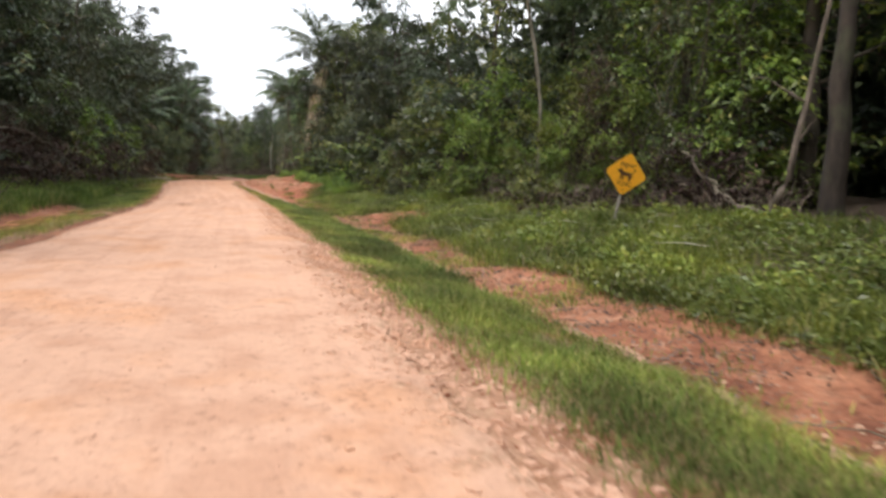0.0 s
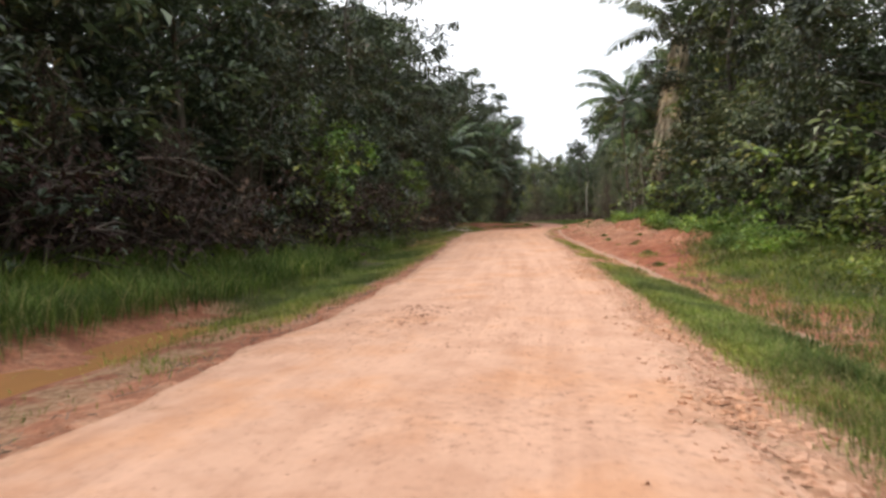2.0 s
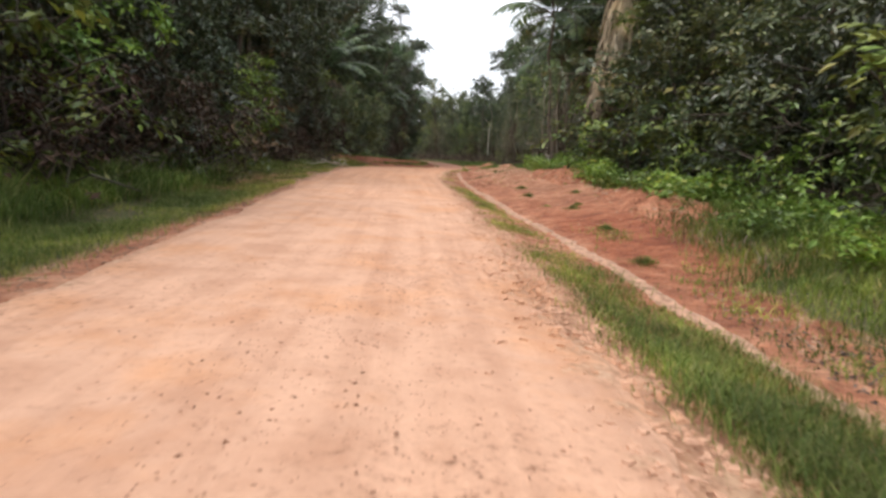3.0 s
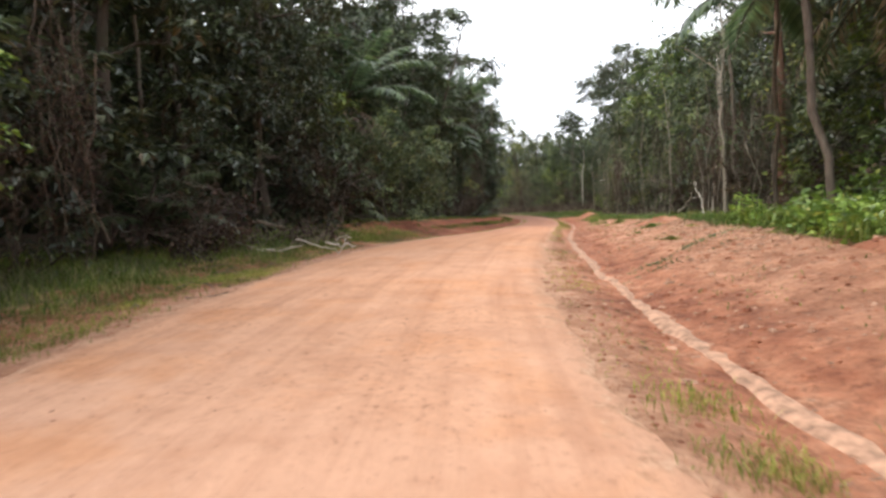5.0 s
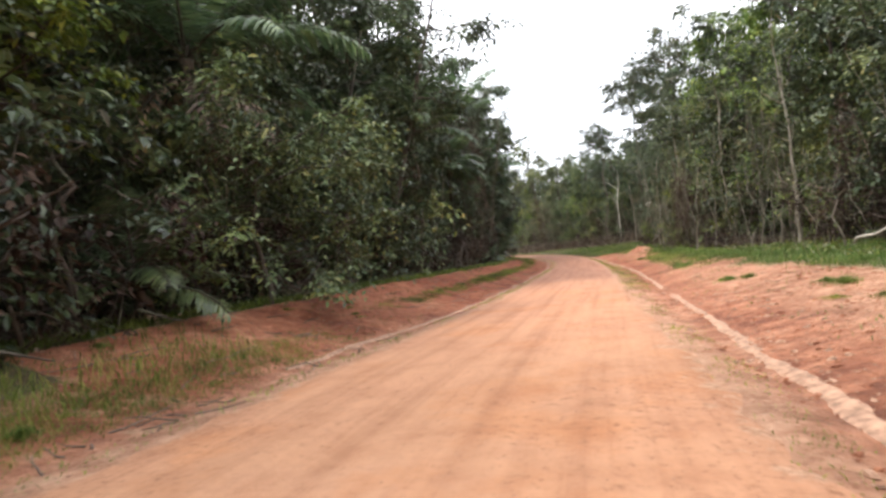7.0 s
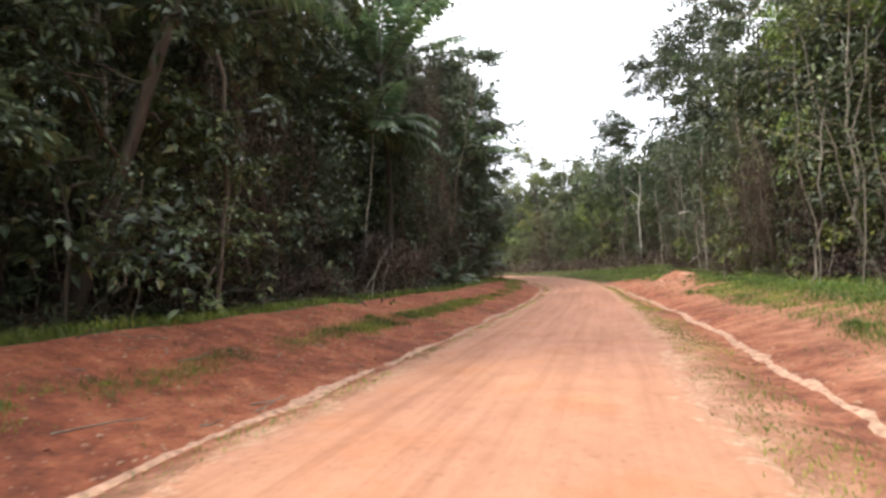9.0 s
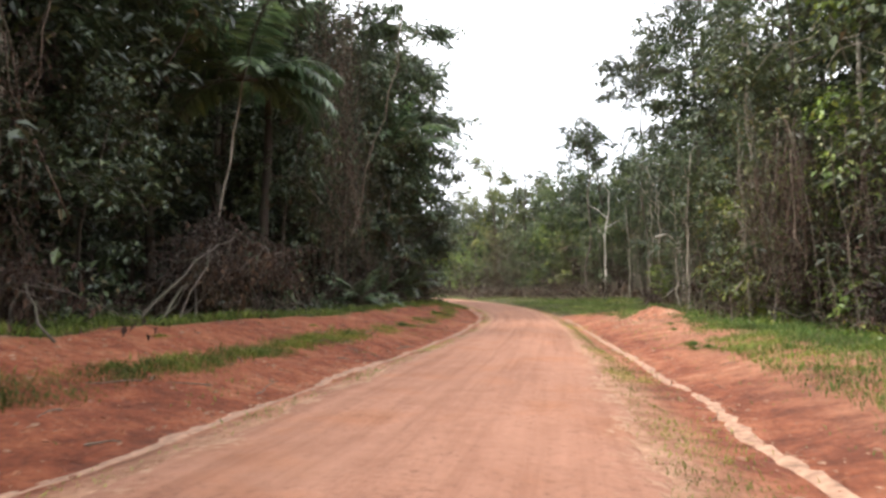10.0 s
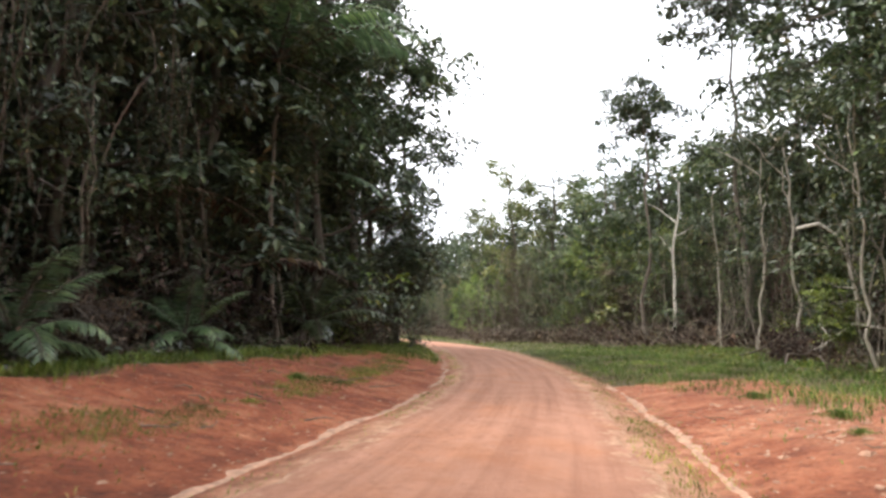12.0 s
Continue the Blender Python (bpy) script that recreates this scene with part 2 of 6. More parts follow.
def road_material():
    """Graded laterite: pale and pinkish first, more orange, then redder; long wheel streaks, loose grit, damp patches."""
    m, n, l, bsdf = shader("graded_laterite")
    tc = n.new("ShaderNodeTexCoord")
    turned = n.new("ShaderNodeMapping")
    turned.inputs["Rotation"].default_value = (0.4, 0.3, 0.65)
    l.new(tc.outputs["Object"], turned.inputs["Vector"])
    v = turned.outputs["Vector"]
    uv = n.new("ShaderNodeUVMap")
    mp = n.new("ShaderNodeMapping")
    mp.inputs["Scale"].default_value = (3.4, 0.1, 1)
    l.new(uv.outputs["UV"], mp.inputs["Vector"])
    streak = noise_of(n, l, 1.0, 5, mp.outputs["Vector"], 0.6)
    big, mid, fine = noise_of(n, l, 0.28, 4, v), noise_of(n, l, 1.7, 6, v), noise_of(n, l, 11, 6, v, 0.75)
    sep = n.new("ShaderNodeSeparateXYZ")
    l.new(tc.outputs["Object"], sep.inputs[0])
    along = math_of(n, l, 'ADD', math_of(n, l, 'DIVIDE', sep.outputs[1], 160.0), math_of(n, l, 'MULTIPLY', math_of(n, l, 'SUBTRACT', big.outputs["Fac"], 0.5), 0.25))
    base = ramp_of(n, [(0.0, (0.62, 0.37, 0.255)), (0.26, (0.59, 0.34, 0.225)), (0.36, (0.55, 0.295, 0.178)), (0.43, (0.53, 0.27, 0.15)), (0.5, (0.49, 0.24, 0.135)), (0.62, (0.4, 0.192, 0.12)), (1.0, (0.36, 0.175, 0.11))])
    l.new(along, base.inputs["Fac"])
    s1 = ramp_of(n, [(0.34, (0.76, 0.7, 0.66)), (0.5, (1, 1, 1)), (0.66, (1.12, 1.15, 1.18))])
    l.new(streak.outputs["Fac"], s1.inputs["Fac"])
    col = mix_of(n, l, math_of(n, l, 'ADD', math_of(n, l, 'MULTIPLY', along, 0.8), 0.25, True), base.outputs["Color"], s1.outputs["Color"], 'MULTIPLY')
    blotch = noise_of(n, l, 0.8, 5, v, 0.6)
    ochre = ramp_of(n, [(0.5, (0, 0, 0)), (0.66, (0.75, 0.75, 0.75))])
    l.new(blotch.outputs["Fac"], ochre.inputs["Fac"])
    col = mix_of(n, l, ochre.outputs["Color"], col, mix_of(n, l, 1.0, col, (1.0, 0.87, 0.7), 'MULTIPLY'))
    s2 = ramp_of(n, [(0.36, (0.82, 0.74, 0.68)), (0.5, (1, 1, 1)), (0.64, (1.1, 1.1, 1.1))])
    l.new(mid.outputs["Fac"], s2.inputs["Fac"])
    col = mix_of(n, l, 0.5, col, s2.outputs["Color"], 'MULTIPLY')
    s3 = ramp_of(n, [(0.34, (0.5, 0.43, 0.38)), (0.43, (0.95, 0.94, 0.93)), (0.62, (1.1, 1.1, 1.1))])
    l.new(fine.outputs["Fac"], s3.inputs["Fac"])
    gravelly = ramp_of(n, [(0.44, (0.35, 0.35, 0.35)), (0.6, (0.95, 0.95, 0.95))])
    l.new(big.outputs["Fac"], gravelly.inputs["Fac"])
    col = mix_of(n, l, gravelly.outputs["Color"], col, s3.outputs["Color"], 'MULTIPLY')
    rim = n.new("ShaderNodeAttribute")
    rim.attribute_name = "rim"
    crumb = noise_of(n, l, 3.2, 7, v, 0.7)
    near = math_of(n, l, 'ADD', math_of(n, l, 'MULTIPLY', rim.outputs["Fac"], 1.5), math_of(n, l, 'MULTIPLY', math_of(n, l, 'SUBTRACT', crumb.outputs["Fac"], 0.62), 5.0))
    bite = ramp_of(n, [(0.35, (0, 0, 0)), (0.85, (1, 1, 1))])
    l.new(near, bite.inputs["Fac"])
    soil = ramp_of(n, [(0.38, (0.33, 0.175, 0.1)), (0.5, (0.47, 0.27, 0.165)), (0.62, (0.62, 0.41, 0.28))])
    l.new(fine.outputs["Fac"], soil.inputs["Fac"])
    col = mix_of(n, l, math_of(n, l, 'MULTIPLY', bite.outputs["Color"], 0.85), col, soil.outputs["Color"])
    l.new(col, bsdf.inputs["Base Color"])
    bsdf.inputs["Roughness"].default_value = 0.93
    h = math_of(n, l, 'ADD', math_of(n, l, 'MULTIPLY', fine.outputs["Fac"], 0.7), math_of(n, l, 'MULTIPLY', crumb.outputs["Fac"], math_of(n, l, 'ADD', math_of(n, l, 'MULTIPLY', rim.outputs["Fac"], 3.0), 0.4)))
    bump_of(n, l, h, 0.7, 0.06, bsdf)
    return m


ROAD = road_material()


def plain_material(name, colour, rough, metal=0.0, wear=0.2, scale=14.0):
    m, n, l, bsdf = shader(name)
    tc = n.new("ShaderNodeTexCoord")
    n1 = noise_of(n, l, scale, 6, tc.outputs["Object"])
    r = ramp_of(n, [(0.3, tuple(c * (1 - wear) for c in colour)), (0.6, colour), (0.8, tuple(min(1, c * (1 + wear * 0.5)) for c in colour))])
    l.new(n1.outputs["Fac"], r.inputs["Fac"])
    l.new(r.outputs["Color"], bsdf.inputs["Base Color"])
    bsdf.inputs["Roughness"].default_value, bsdf.inputs["Metallic"].default_value = rough, metal
    bump_of(n, l, n1.outputs["Fac"], 0.3, 0.005, bsdf)
    return m


SIGN_YELLOW = plain_material("sign_yellow_sheet", (0.9, 0.42, 0.02), 0.4, 0.0, 0.12)
SIGN_BLACK = plain_material("sign_black_paint", (0.12, 0.05, 0.01), 0.6)
POST_WOOD = plain_material("post_grey", (0.28, 0.25, 0.21), 0.8)
MUD_WATER = plain_material("muddy_water", (0.4, 0.19, 0.075), 0.22, 0.0, 0.12, 1.3)
STONE = plain_material("laterite_stone", (0.42, 0.22, 0.14), 0.95, 0.0, 0.5, 40.0)
SILT = plain_material("pale_silt", (0.5, 0.29, 0.19), 0.95, 0.0, 0.6, 9.0)

# ---- mesh helpers ----


def mesh_np(name, verts, faces, material, smooth=False):
    """A mesh from arrays of vertices and of faces with equal numbers of corners."""
    me = bpy.data.meshes.new(name)
    verts, faces = np.asarray(verts, np.float32), np.asarray(faces, np.int32)
    k = faces.shape[1]
    me.vertices.add(len(verts))
    me.vertices.foreach_set("co", verts.ravel())
    me.loops.add(faces.size)
    me.loops.foreach_set("vertex_index", faces.ravel())
    me.polygons.add(len(faces))
    me.polygons.foreach_set("loop_start", np.arange(0, faces.size, k, dtype=np.int32))
    me.polygons.foreach_set("use_smooth", np.full(len(faces), smooth, dtype=bool))
    me.materials.append(material)
    me.update(calc_edges=True)
    return me


def child(name, me, parent, label=""):
    ob = new(name, me)
    ob.parent = parent
    if label:
        ob["label"] = label
    return ob


def unit(a):
    return a / np.maximum(np.linalg.norm(a, axis=-1, keepdims=True), 1e-6)


def leaf_quads(rng, places, lengths, ways, slim=0.45, normals=None):
    """One pointed, slightly folded leaf blade of four corners at each place, reaching along its way."""
    count = len(places)
    ways = unit(ways)
    if normals is None:
        normals = rng.normal(size=(count, 3)) * 0.6 + np.array([0, 0, 1.0])
    side = unit(np.cross(ways, normals))
    up = np.cross(side, ways)
    lengths = lengths[:, None]
    half = lengths * slim * 0.5
    mid = places + ways * lengths * 0.45
    tip = places + ways * lengths - up * lengths * 0.12
    lift = up * half * 0.35
    verts = np.stack([places, mid + side * half + lift, tip, mid - side * half + lift], 1).reshape(-1, 3)
    return verts, np.arange(count * 4).reshape(-1, 4)


class Tubes:
    """Gathers tapered tubes into one mesh."""

    def __init__(self):
        self.v, self.f, self.n = [], [], 0

    def add(self, pts, radii, sides=6):
        pts, radii = np.asarray(pts, float), np.asarray(radii, float)
        t = unit(np.gradient(pts, axis=0))
        ref = np.where(np.abs(t[:, 2:3]) > 0.9, np.array([[1.0, 0, 0]]), np.array([[0, 0, 1.0]]))
        a = unit(np.cross(t, ref))
        b = np.cross(t, a)
        ang = np.arange(sides) * 2 * np.pi / sides
        ring = a[:, None] * np.cos(ang)[None, :, None] + b[:, None] * np.sin(ang)[None, :, None]
        self.v.append((pts[:, None] + ring * radii[:, None, None]).reshape(-1, 3))
        i = np.arange(len(pts) - 1)[:, None] * sides
        j, k = np.arange(sides)[None], (np.arange(sides)[None] + 1) % sides
        self.f.append(np.stack([i + j, i + k, i + sides + k, i + sides + j], -1).reshape(-1, 4) + self.n)
        self.n += len(pts) * sides
        return self

    def mesh(self, name, material):
        return mesh_np(name, np.concatenate(self.v), np.concatenate(self.f), material, True)


def wander(rng, start, end, steps, sway):
    """Points from start to end, swaying sideways."""
    s = np.linspace(0, 1, steps)[:, None]
    pts = np.asarray(start) * (1 - s) + np.asarray(end) * s
    off = np.cumsum(rng.normal(size=(steps, 3)), axis=0) * sway / math.sqrt(steps)
    off -= off[0] + (off[-1] - off[0]) * s
    return pts + off


# ---- the plan: road line, levels, verges ----
# y of the road line: its x, and half the road's width
LINE = [(-60, -1.0, 2.5), (0, -1.2, 2.5), (20, -1.4, 2.35), (30, -1.45, 2.3), (38, -2.0, 2.4), (46, -2.6, 2.5), (57, -3.6, 2.58), (66, -3.58, 2.66), (72, -3.35, 2.65), (78, -2.9, 2.35), (90, -2.07, 2.0),
        (100, -1.55, 1.95), (110, -1.15, 1.9), (120, -0.88, 1.65), (127, -0.95, 1.6), (132, -1.3, 1.58), (137, -2.0, 1.55), (142, -3.0, 1.6), (151, -5.2, 1.7), (160, -8.2, 1.75), (171, -12.6, 1.8), (178, -16.5, 1.9), (187, -24, 2.0), (196, -36, 2.0), (205, -55, 2.0), (214, -90, 2.0)]
LEVEL = [(-60, 0.0), (0, 0.0), (25, 0.02), (36, 0.02), (50, 0.3), (58, 0.5), (66, 0.64), (74, 0.55), (85, 0.38), (100, 0.25), (115, 0.12), (130, 0.22), (150, 0.6), (190, 1.0), (300, 1.5)]


def smooth_table(table, ys, width=2.5):
    xs = np.array([r[0] for r in table], float)
    out = []
    for c in range(1, len(table[0])):
        vals = np.array([r[c] for r in table], float)
        acc = sum(np.interp(ys + o, xs, vals) for o in np.linspace(-width, width, 7)) / 7
        out.append(acc)
    return out


YS = np.arange(-60, 214, 0.5)
LX, LW = smooth_table(LINE, YS)
LP = np.stack([LX, YS], 1)
LT = unit(np.gradient(LP, axis=0))
LN = np.stack([LT[:, 1], -LT[:, 0]], 1)          # to the right of the way


def level(y):
    return smooth_table(LEVEL, np.asarray(y, float), 4)[0]


# beside the road: distance beyond its edge and height over the road's level, at places along it
RIGHT = {-60: [(0, -.03), (.6, -.08), (1.5, -.22), (2.3, -.34), (3.2, -.32), (4.5, -.16), (7, .25), (9, .5), (14, .8), (60, 1.2)],
         23: [(0, -.03), (.6, -.08), (1.5, -.22), (2.3, -.34), (3.2, -.32), (4.5, -.16), (7, .25), (9, .5), (14, .8), (60, 1.2)],
         32: [(0, -.03), (.6, -.08), (1.3, -.25), (2.0, -.34), (2.8, -.3), (4.5, -.1), (7, .25), (9, .5), (14, .8), (60, 1.2)],
         42: [(0, -.03), (.5, -.08), (1.1, -.22), (1.5, -.2), (3.2, .15), (4.6, .42), (7, .3), (9, .4), (14, .8), (60, 1.2)],
         50: [(0, -.03), (.5, -.08), (1.0, -.2), (1.4, -.12), (3.2, .28), (4.8, .6), (7, .5), (9, .5), (14, .8), (60, 1.2)],
         58: [(0, -.03), (.5, -.06), (1.05, -.18), (1.4, -.1), (2.6, .2), (4.0, .48), (6, .42), (9, .5), (14, .8), (60, 1.2)],
         70: [(0, -.03), (.35, -.06), (.62, -.16), (.95, -.06), (2.3, .2), (3.8, .45), (6, .4), (9, .5), (14, .8), (60, 1.2)],
         90: [(0, -.03), (.6, -.06), (1.1, -.17), (1.5, -.06), (3, .25), (4.3, .45), (7, .38), (9, .5), (14, .8), (60, 1.2)],
         122: [(0, -.03), (.35, -.05), (.65, -.15), (1.05, -.03), (2.5, .3), (3.9, .48), (6, .4), (9, .5), (14, .8), (60, 1.2)],
         135: [(0, -.03), (.4, -.05), (.8, -.1), (1.1, -.03), (2.5, .12), (4, .2), (6, .3), (9, .5), (14, .8), (60, 1.2)],
         300: [(0, -.03), (.4, -.05), (.8, -.06), (1.1, -.03), (2.5, .08), (4, .15), (6, .3), (9, .5), (14, .8), (60, 1.2)]}
LEFT = {-60: [(0, -.03), (.7, -.1), (1.55, -.15), (2.0, -.29), (2.8, -.29), (3.3, -.12), (4.5, .18), (6.5, .5), (9, .8), (14, 1.1), (60, 1.5)],
        30: [(0, -.03), (.7, -.1), (1.55, -.15), (2.0, -.29), (2.8, -.28), (3.3, -.12), (4.5, .18), (6.5, .5), (9, .8), (14, 1.1), (60, 1.5)],
        48: [(0, -.03), (.8, -.08), (1.5, -.12), (2.2, -.08), (3.2, .05), (4.5, .2), (6.5, .4), (9, .7), (14, 1.1), (60, 1.5)],
        66: [(0, -.03), (.6, -.08), (1.2, -.1), (2.0, -.04), (3.0, .1), (4.2, .25), (6.5, .4), (9, .7), (14, 1.1), (60, 1.5)],
        76: [(0, -.03), (.5, -.07), (.85, -.16), (1.3, -.06), (3.0, .35), (4.3, .75), (6, .65), (9, .75), (14, 1.1), (60, 1.5)],
        88: [(0, -.03), (.45, -.06), (.75, -.17), (1.15, -.08), (3.0, .4), (4.3, .85), (6, .7), (9, .8), (14, 1.1), (60, 1.5)],
        130: [(0, -.03), (.4, -.05), (.65, -.15), (1.0, -.06), (3.0, .3), (4.5, .6), (6, .55), (9, .7), (14, 1.1), (60, 1.5)],
        145: [(0, -.03), (.4, -.05), (.65, -.12), (1.0, -.04), (2.2, .15), (3.5, .3), (6, .4), (9, .6), (14, 1.0), (60, 1.5)],
        300: [(0, -.03), (.4, -.05), (.7, -.06), (1.0, -.03), (2.2, .1), (3.5, .2), (6, .4), (9, .6), (14, 1.0), (60, 1.5)]}


def verge(table, y, e):
    """Height over the road's level, e metres beyond the road's edge."""
    keys = sorted(table)
    cuts = np.stack([np.interp(e, [r[0] for r in table[k]], [r[1] for r in table[k]]) for k in keys])
    i = np.clip(np.searchsorted(keys, y) - 1, 0, len(keys) - 2)
    ka = np.array(keys, float)
    f = np.clip((y - ka[i]) / (ka[i + 1] - ka[i]), 0, 1)
    cols = np.arange(len(y))
    return cuts[i, cols] * (1 - f) + cuts[i + 1, cols] * f


def locate(x, y):
    """For places of the plan: the road line's y beside them, and the distance beyond the road's edge (left, right; negative on the road)."""
    x, y = np.asarray(x, float).ravel(), np.asarray(y, float).ravel()
    sy, off, wid = np.empty_like(x), np.empty_like(x), np.empty_like(x)
    for a in range(0, len(x), 4000):
        b = slice(a, a + 4000)
        d2 = (x[b, None] - LP[None, :, 0]) ** 2 + (y[b, None] - LP[None, :, 1]) ** 2
        i = d2.argmin(1)
        rel = np.stack([x[b], y[b]], 1) - LP[i]
        off[b] = (rel * LN[i]).sum(1)
        sy[b] = LP[i, 1] + (rel * LT[i]).sum(1) * LT[i, 1]
        wid[b] = LW[i]
    return sy, off, wid


def lumps(x, y, scale, seed=0.0):
    return np.array([noise.noise((a * scale + seed, b * scale, seed)) for a, b in zip(x, y)])


def height(x, y):
    """Height of the ground, and the distance beyond the road's edge."""
    sy, off, wid = locate(x, y)
    e = np.abs(off) - wid
    z = np.where(off > 0, verge(RIGHT, sy, np.maximum(e, 0)), verge(LEFT, sy, np.maximum(e, 0)))
    z = np.where(e < 0, -0.03 - 0.05 * np.clip(-e / 0.3, 0, 1), z)
    return z + level(sy), e, off, sy


def place_z(x, y):
    return float(height([x], [y])[0][0])


def rough_height(x, y):
    z, e, off, sy = height(x, y)
    amp = np.clip(e / 2.5, 0, 1)
    return z + amp * (0.1 * lumps(x, y, 0.6) + 0.035 * lumps(x, y, 1.7, 5.0)) + np.clip(e / 0.5, 0, 1) * 0.014 * lumps(x, y, 3.1, 9.0), e, off, sy


# ---- ground: one sheet to the horizon ----
gx = np.concatenate([[-900, -400, -200, -120, -80], np.arange(-60, -24, 3.0), np.arange(-24, -13, 0.8), np.arange(-13, 11, 0.27), np.arange(11, 24, 0.8), np.arange(24, 60, 3.0), [80, 120, 200, 400, 900]])
gy = np.concatenate([[-900, -400, -200, -100, -60, -40, -25], np.arange(-15, -2, 0.8), np.arange(-2, 140, 0.33), np.arange(140, 215, 0.6), [218, 225, 240, 270, 320, 400, 600, 1000]])
GX, GY = np.meshgrid(gx, gy)
fx, fy = GX.ravel(), GY.ravel()
fz, fe, foff, fsy = rough_height(fx, fy)
nx, ny = len(gx), len(gy)
ii = (np.arange(ny - 1)[:, None] * nx + np.arange(nx - 1)[None]).ravel()
ground_mesh = mesh_np("ground", np.stack([fx, fy, fz], 1), np.stack([ii, ii + 1, ii + nx + 1, ii + nx], 1), EARTH, True)


def bare_patch(x, y):
    """1 on the scar of red clay on the bank beside the ditch, and in the puddled ditch."""
    r = ((x - 5.0) / 1.35) ** 2 + ((y - 21.8) / 2.6) ** 2
    wet = ((x + 6.2) / 0.7) ** 2 + np.maximum(0, np.abs(y - 20.5) - 7.0) ** 2      # the puddled ditch across the road
    return np.clip(1.5 - np.minimum(r, wet) + 0.5 * lumps(x, y, 1.3, 6.0), 0, 1)


def turf_amount(x, y, e, off, sy):
    """1 where turf covers the clay, 0 where the clay lies bare, by the plan of the verges."""
    right = off > 0
    e = e - 0.7 * np.clip(e - 2.2, 0, 1) * lumps(sy, np.where(right, 1.0, 7.0), 0.45, 2.0) + np.where(e > 1.4, 0.35, 0.0) * lumps(x, y, 1.1, 4.0)
    near_r = np.interp(e + np.interp(sy, [20, 34], [0, 0.5]), [0, .4, .6, 2.0, 2.25, 3.4, 3.9], [.2, .3, .62, .68, .12, .2, 1.0])
    mound_r = np.interp(e, [0, .2, .9, 1.2, 4.2, 4.8], [.0, .08, .05, .0, .1, 1.0])
    far_r = np.interp(e, [0, .2, .5, .8, 3.5, 4.6], [.05, .1, .08, .0, .1, 1.0])
    near_r = near_r * np.where(e < 1.9, np.interp(sy, [28, 34], [1, 0.4]), 1.0)
    r = np.where(sy < 36.5, near_r, np.where(sy < 58, mound_r, far_r))
    r = np.where(sy > 132, np.interp(e, [0, .6, 1.4], [.3, .5, 1.0]), r)
    el = e / np.interp(sy, [0, 20, 32, 46], [.95, 1.0, 1.4, 1.3])
    near_l = np.interp(el, [0, .35, .7, 1.2, 1.6, 2.9, 3.3], [.2, .3, .58, .62, .4, .35, 1.0])
    mid_l = np.interp(e, [0, .5, 1.5, 2.6, 3.4], [.2, .3, .3, .5, 1.0])
    far_l = np.interp(e, [0, .2, .6, .85, 4.3, 5.0], [.2, .3, .2, .0, .1, 1.0])
    near_l = np.maximum(near_l, np.interp(sy, [28, 32], [0, 1]) * np.interp(e, [0.3, 0.8], [0, 0.8]))
    lft = np.where(sy < 46, near_l, np.where(sy < 74, mid_l, far_l))
    lft = np.where(sy > 146, np.interp(e, [0, .6, 1.4], [.3, .5, 1.0]), lft)
    return np.where(right, r, lft) * (1 - 0.85 * bare_patch(x, y))


turf = turf_amount(fx, fy, fe, foff, fsy)
litter = np.clip((fe - np.where(foff > 0, 8.0, 6.0)) / 1.5, 0, 1)


def gutter_at(sy, right):
    """Distance beyond the road's edge of the rain channel."""
    if right:
        return np.interp(sy, [0, 14, 22, 32, 38, 44, 50, 58, 66, 72, 80, 90, 100, 122, 132], [2.25, 2.35, 2.2, 1.85, 1.75, 1.35, 1.2, 1.08, .78, .72, 1.02, 1.2, 1.22, .78, .85])
    return np.interp(sy, [76, 84, 90, 95, 100, 108, 114, 122, 132, 142, 150], [1.2, .9, .82, .8, .66, .76, .69, .7, .6, .65, .7])


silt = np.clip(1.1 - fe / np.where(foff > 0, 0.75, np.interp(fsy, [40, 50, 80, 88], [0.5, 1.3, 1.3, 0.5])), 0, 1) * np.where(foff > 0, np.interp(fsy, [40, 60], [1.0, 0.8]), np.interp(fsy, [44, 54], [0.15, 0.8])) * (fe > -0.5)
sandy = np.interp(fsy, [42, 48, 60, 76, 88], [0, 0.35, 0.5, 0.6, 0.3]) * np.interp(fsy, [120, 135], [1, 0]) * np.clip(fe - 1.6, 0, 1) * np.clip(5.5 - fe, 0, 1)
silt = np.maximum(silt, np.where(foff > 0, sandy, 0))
fresh_cut = np.where(foff < 0, np.interp(fsy, [62, 74, 84, 92, 140, 150], [0, 0.5, 0.6, 1, 1, 0]), np.interp(fsy, [35, 39, 50, 57, 88, 100, 140, 150], [0, 0.8, 0.6, 0, 0, 0.7, 0.7, 0]) * np.where(fsy < 70, np.interp(fe, [1.5, 2.0, 3.4, 4.0], [0, 1, 1, 0]), 1.0)) * np.clip((fe - np.where(fsy < 84, 1.0, 0.35)) / 0.5, 0, 1)
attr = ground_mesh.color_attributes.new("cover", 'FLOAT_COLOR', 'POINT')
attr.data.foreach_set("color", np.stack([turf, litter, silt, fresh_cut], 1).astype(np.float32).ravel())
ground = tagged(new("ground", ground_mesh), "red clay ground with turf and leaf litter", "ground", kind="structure")


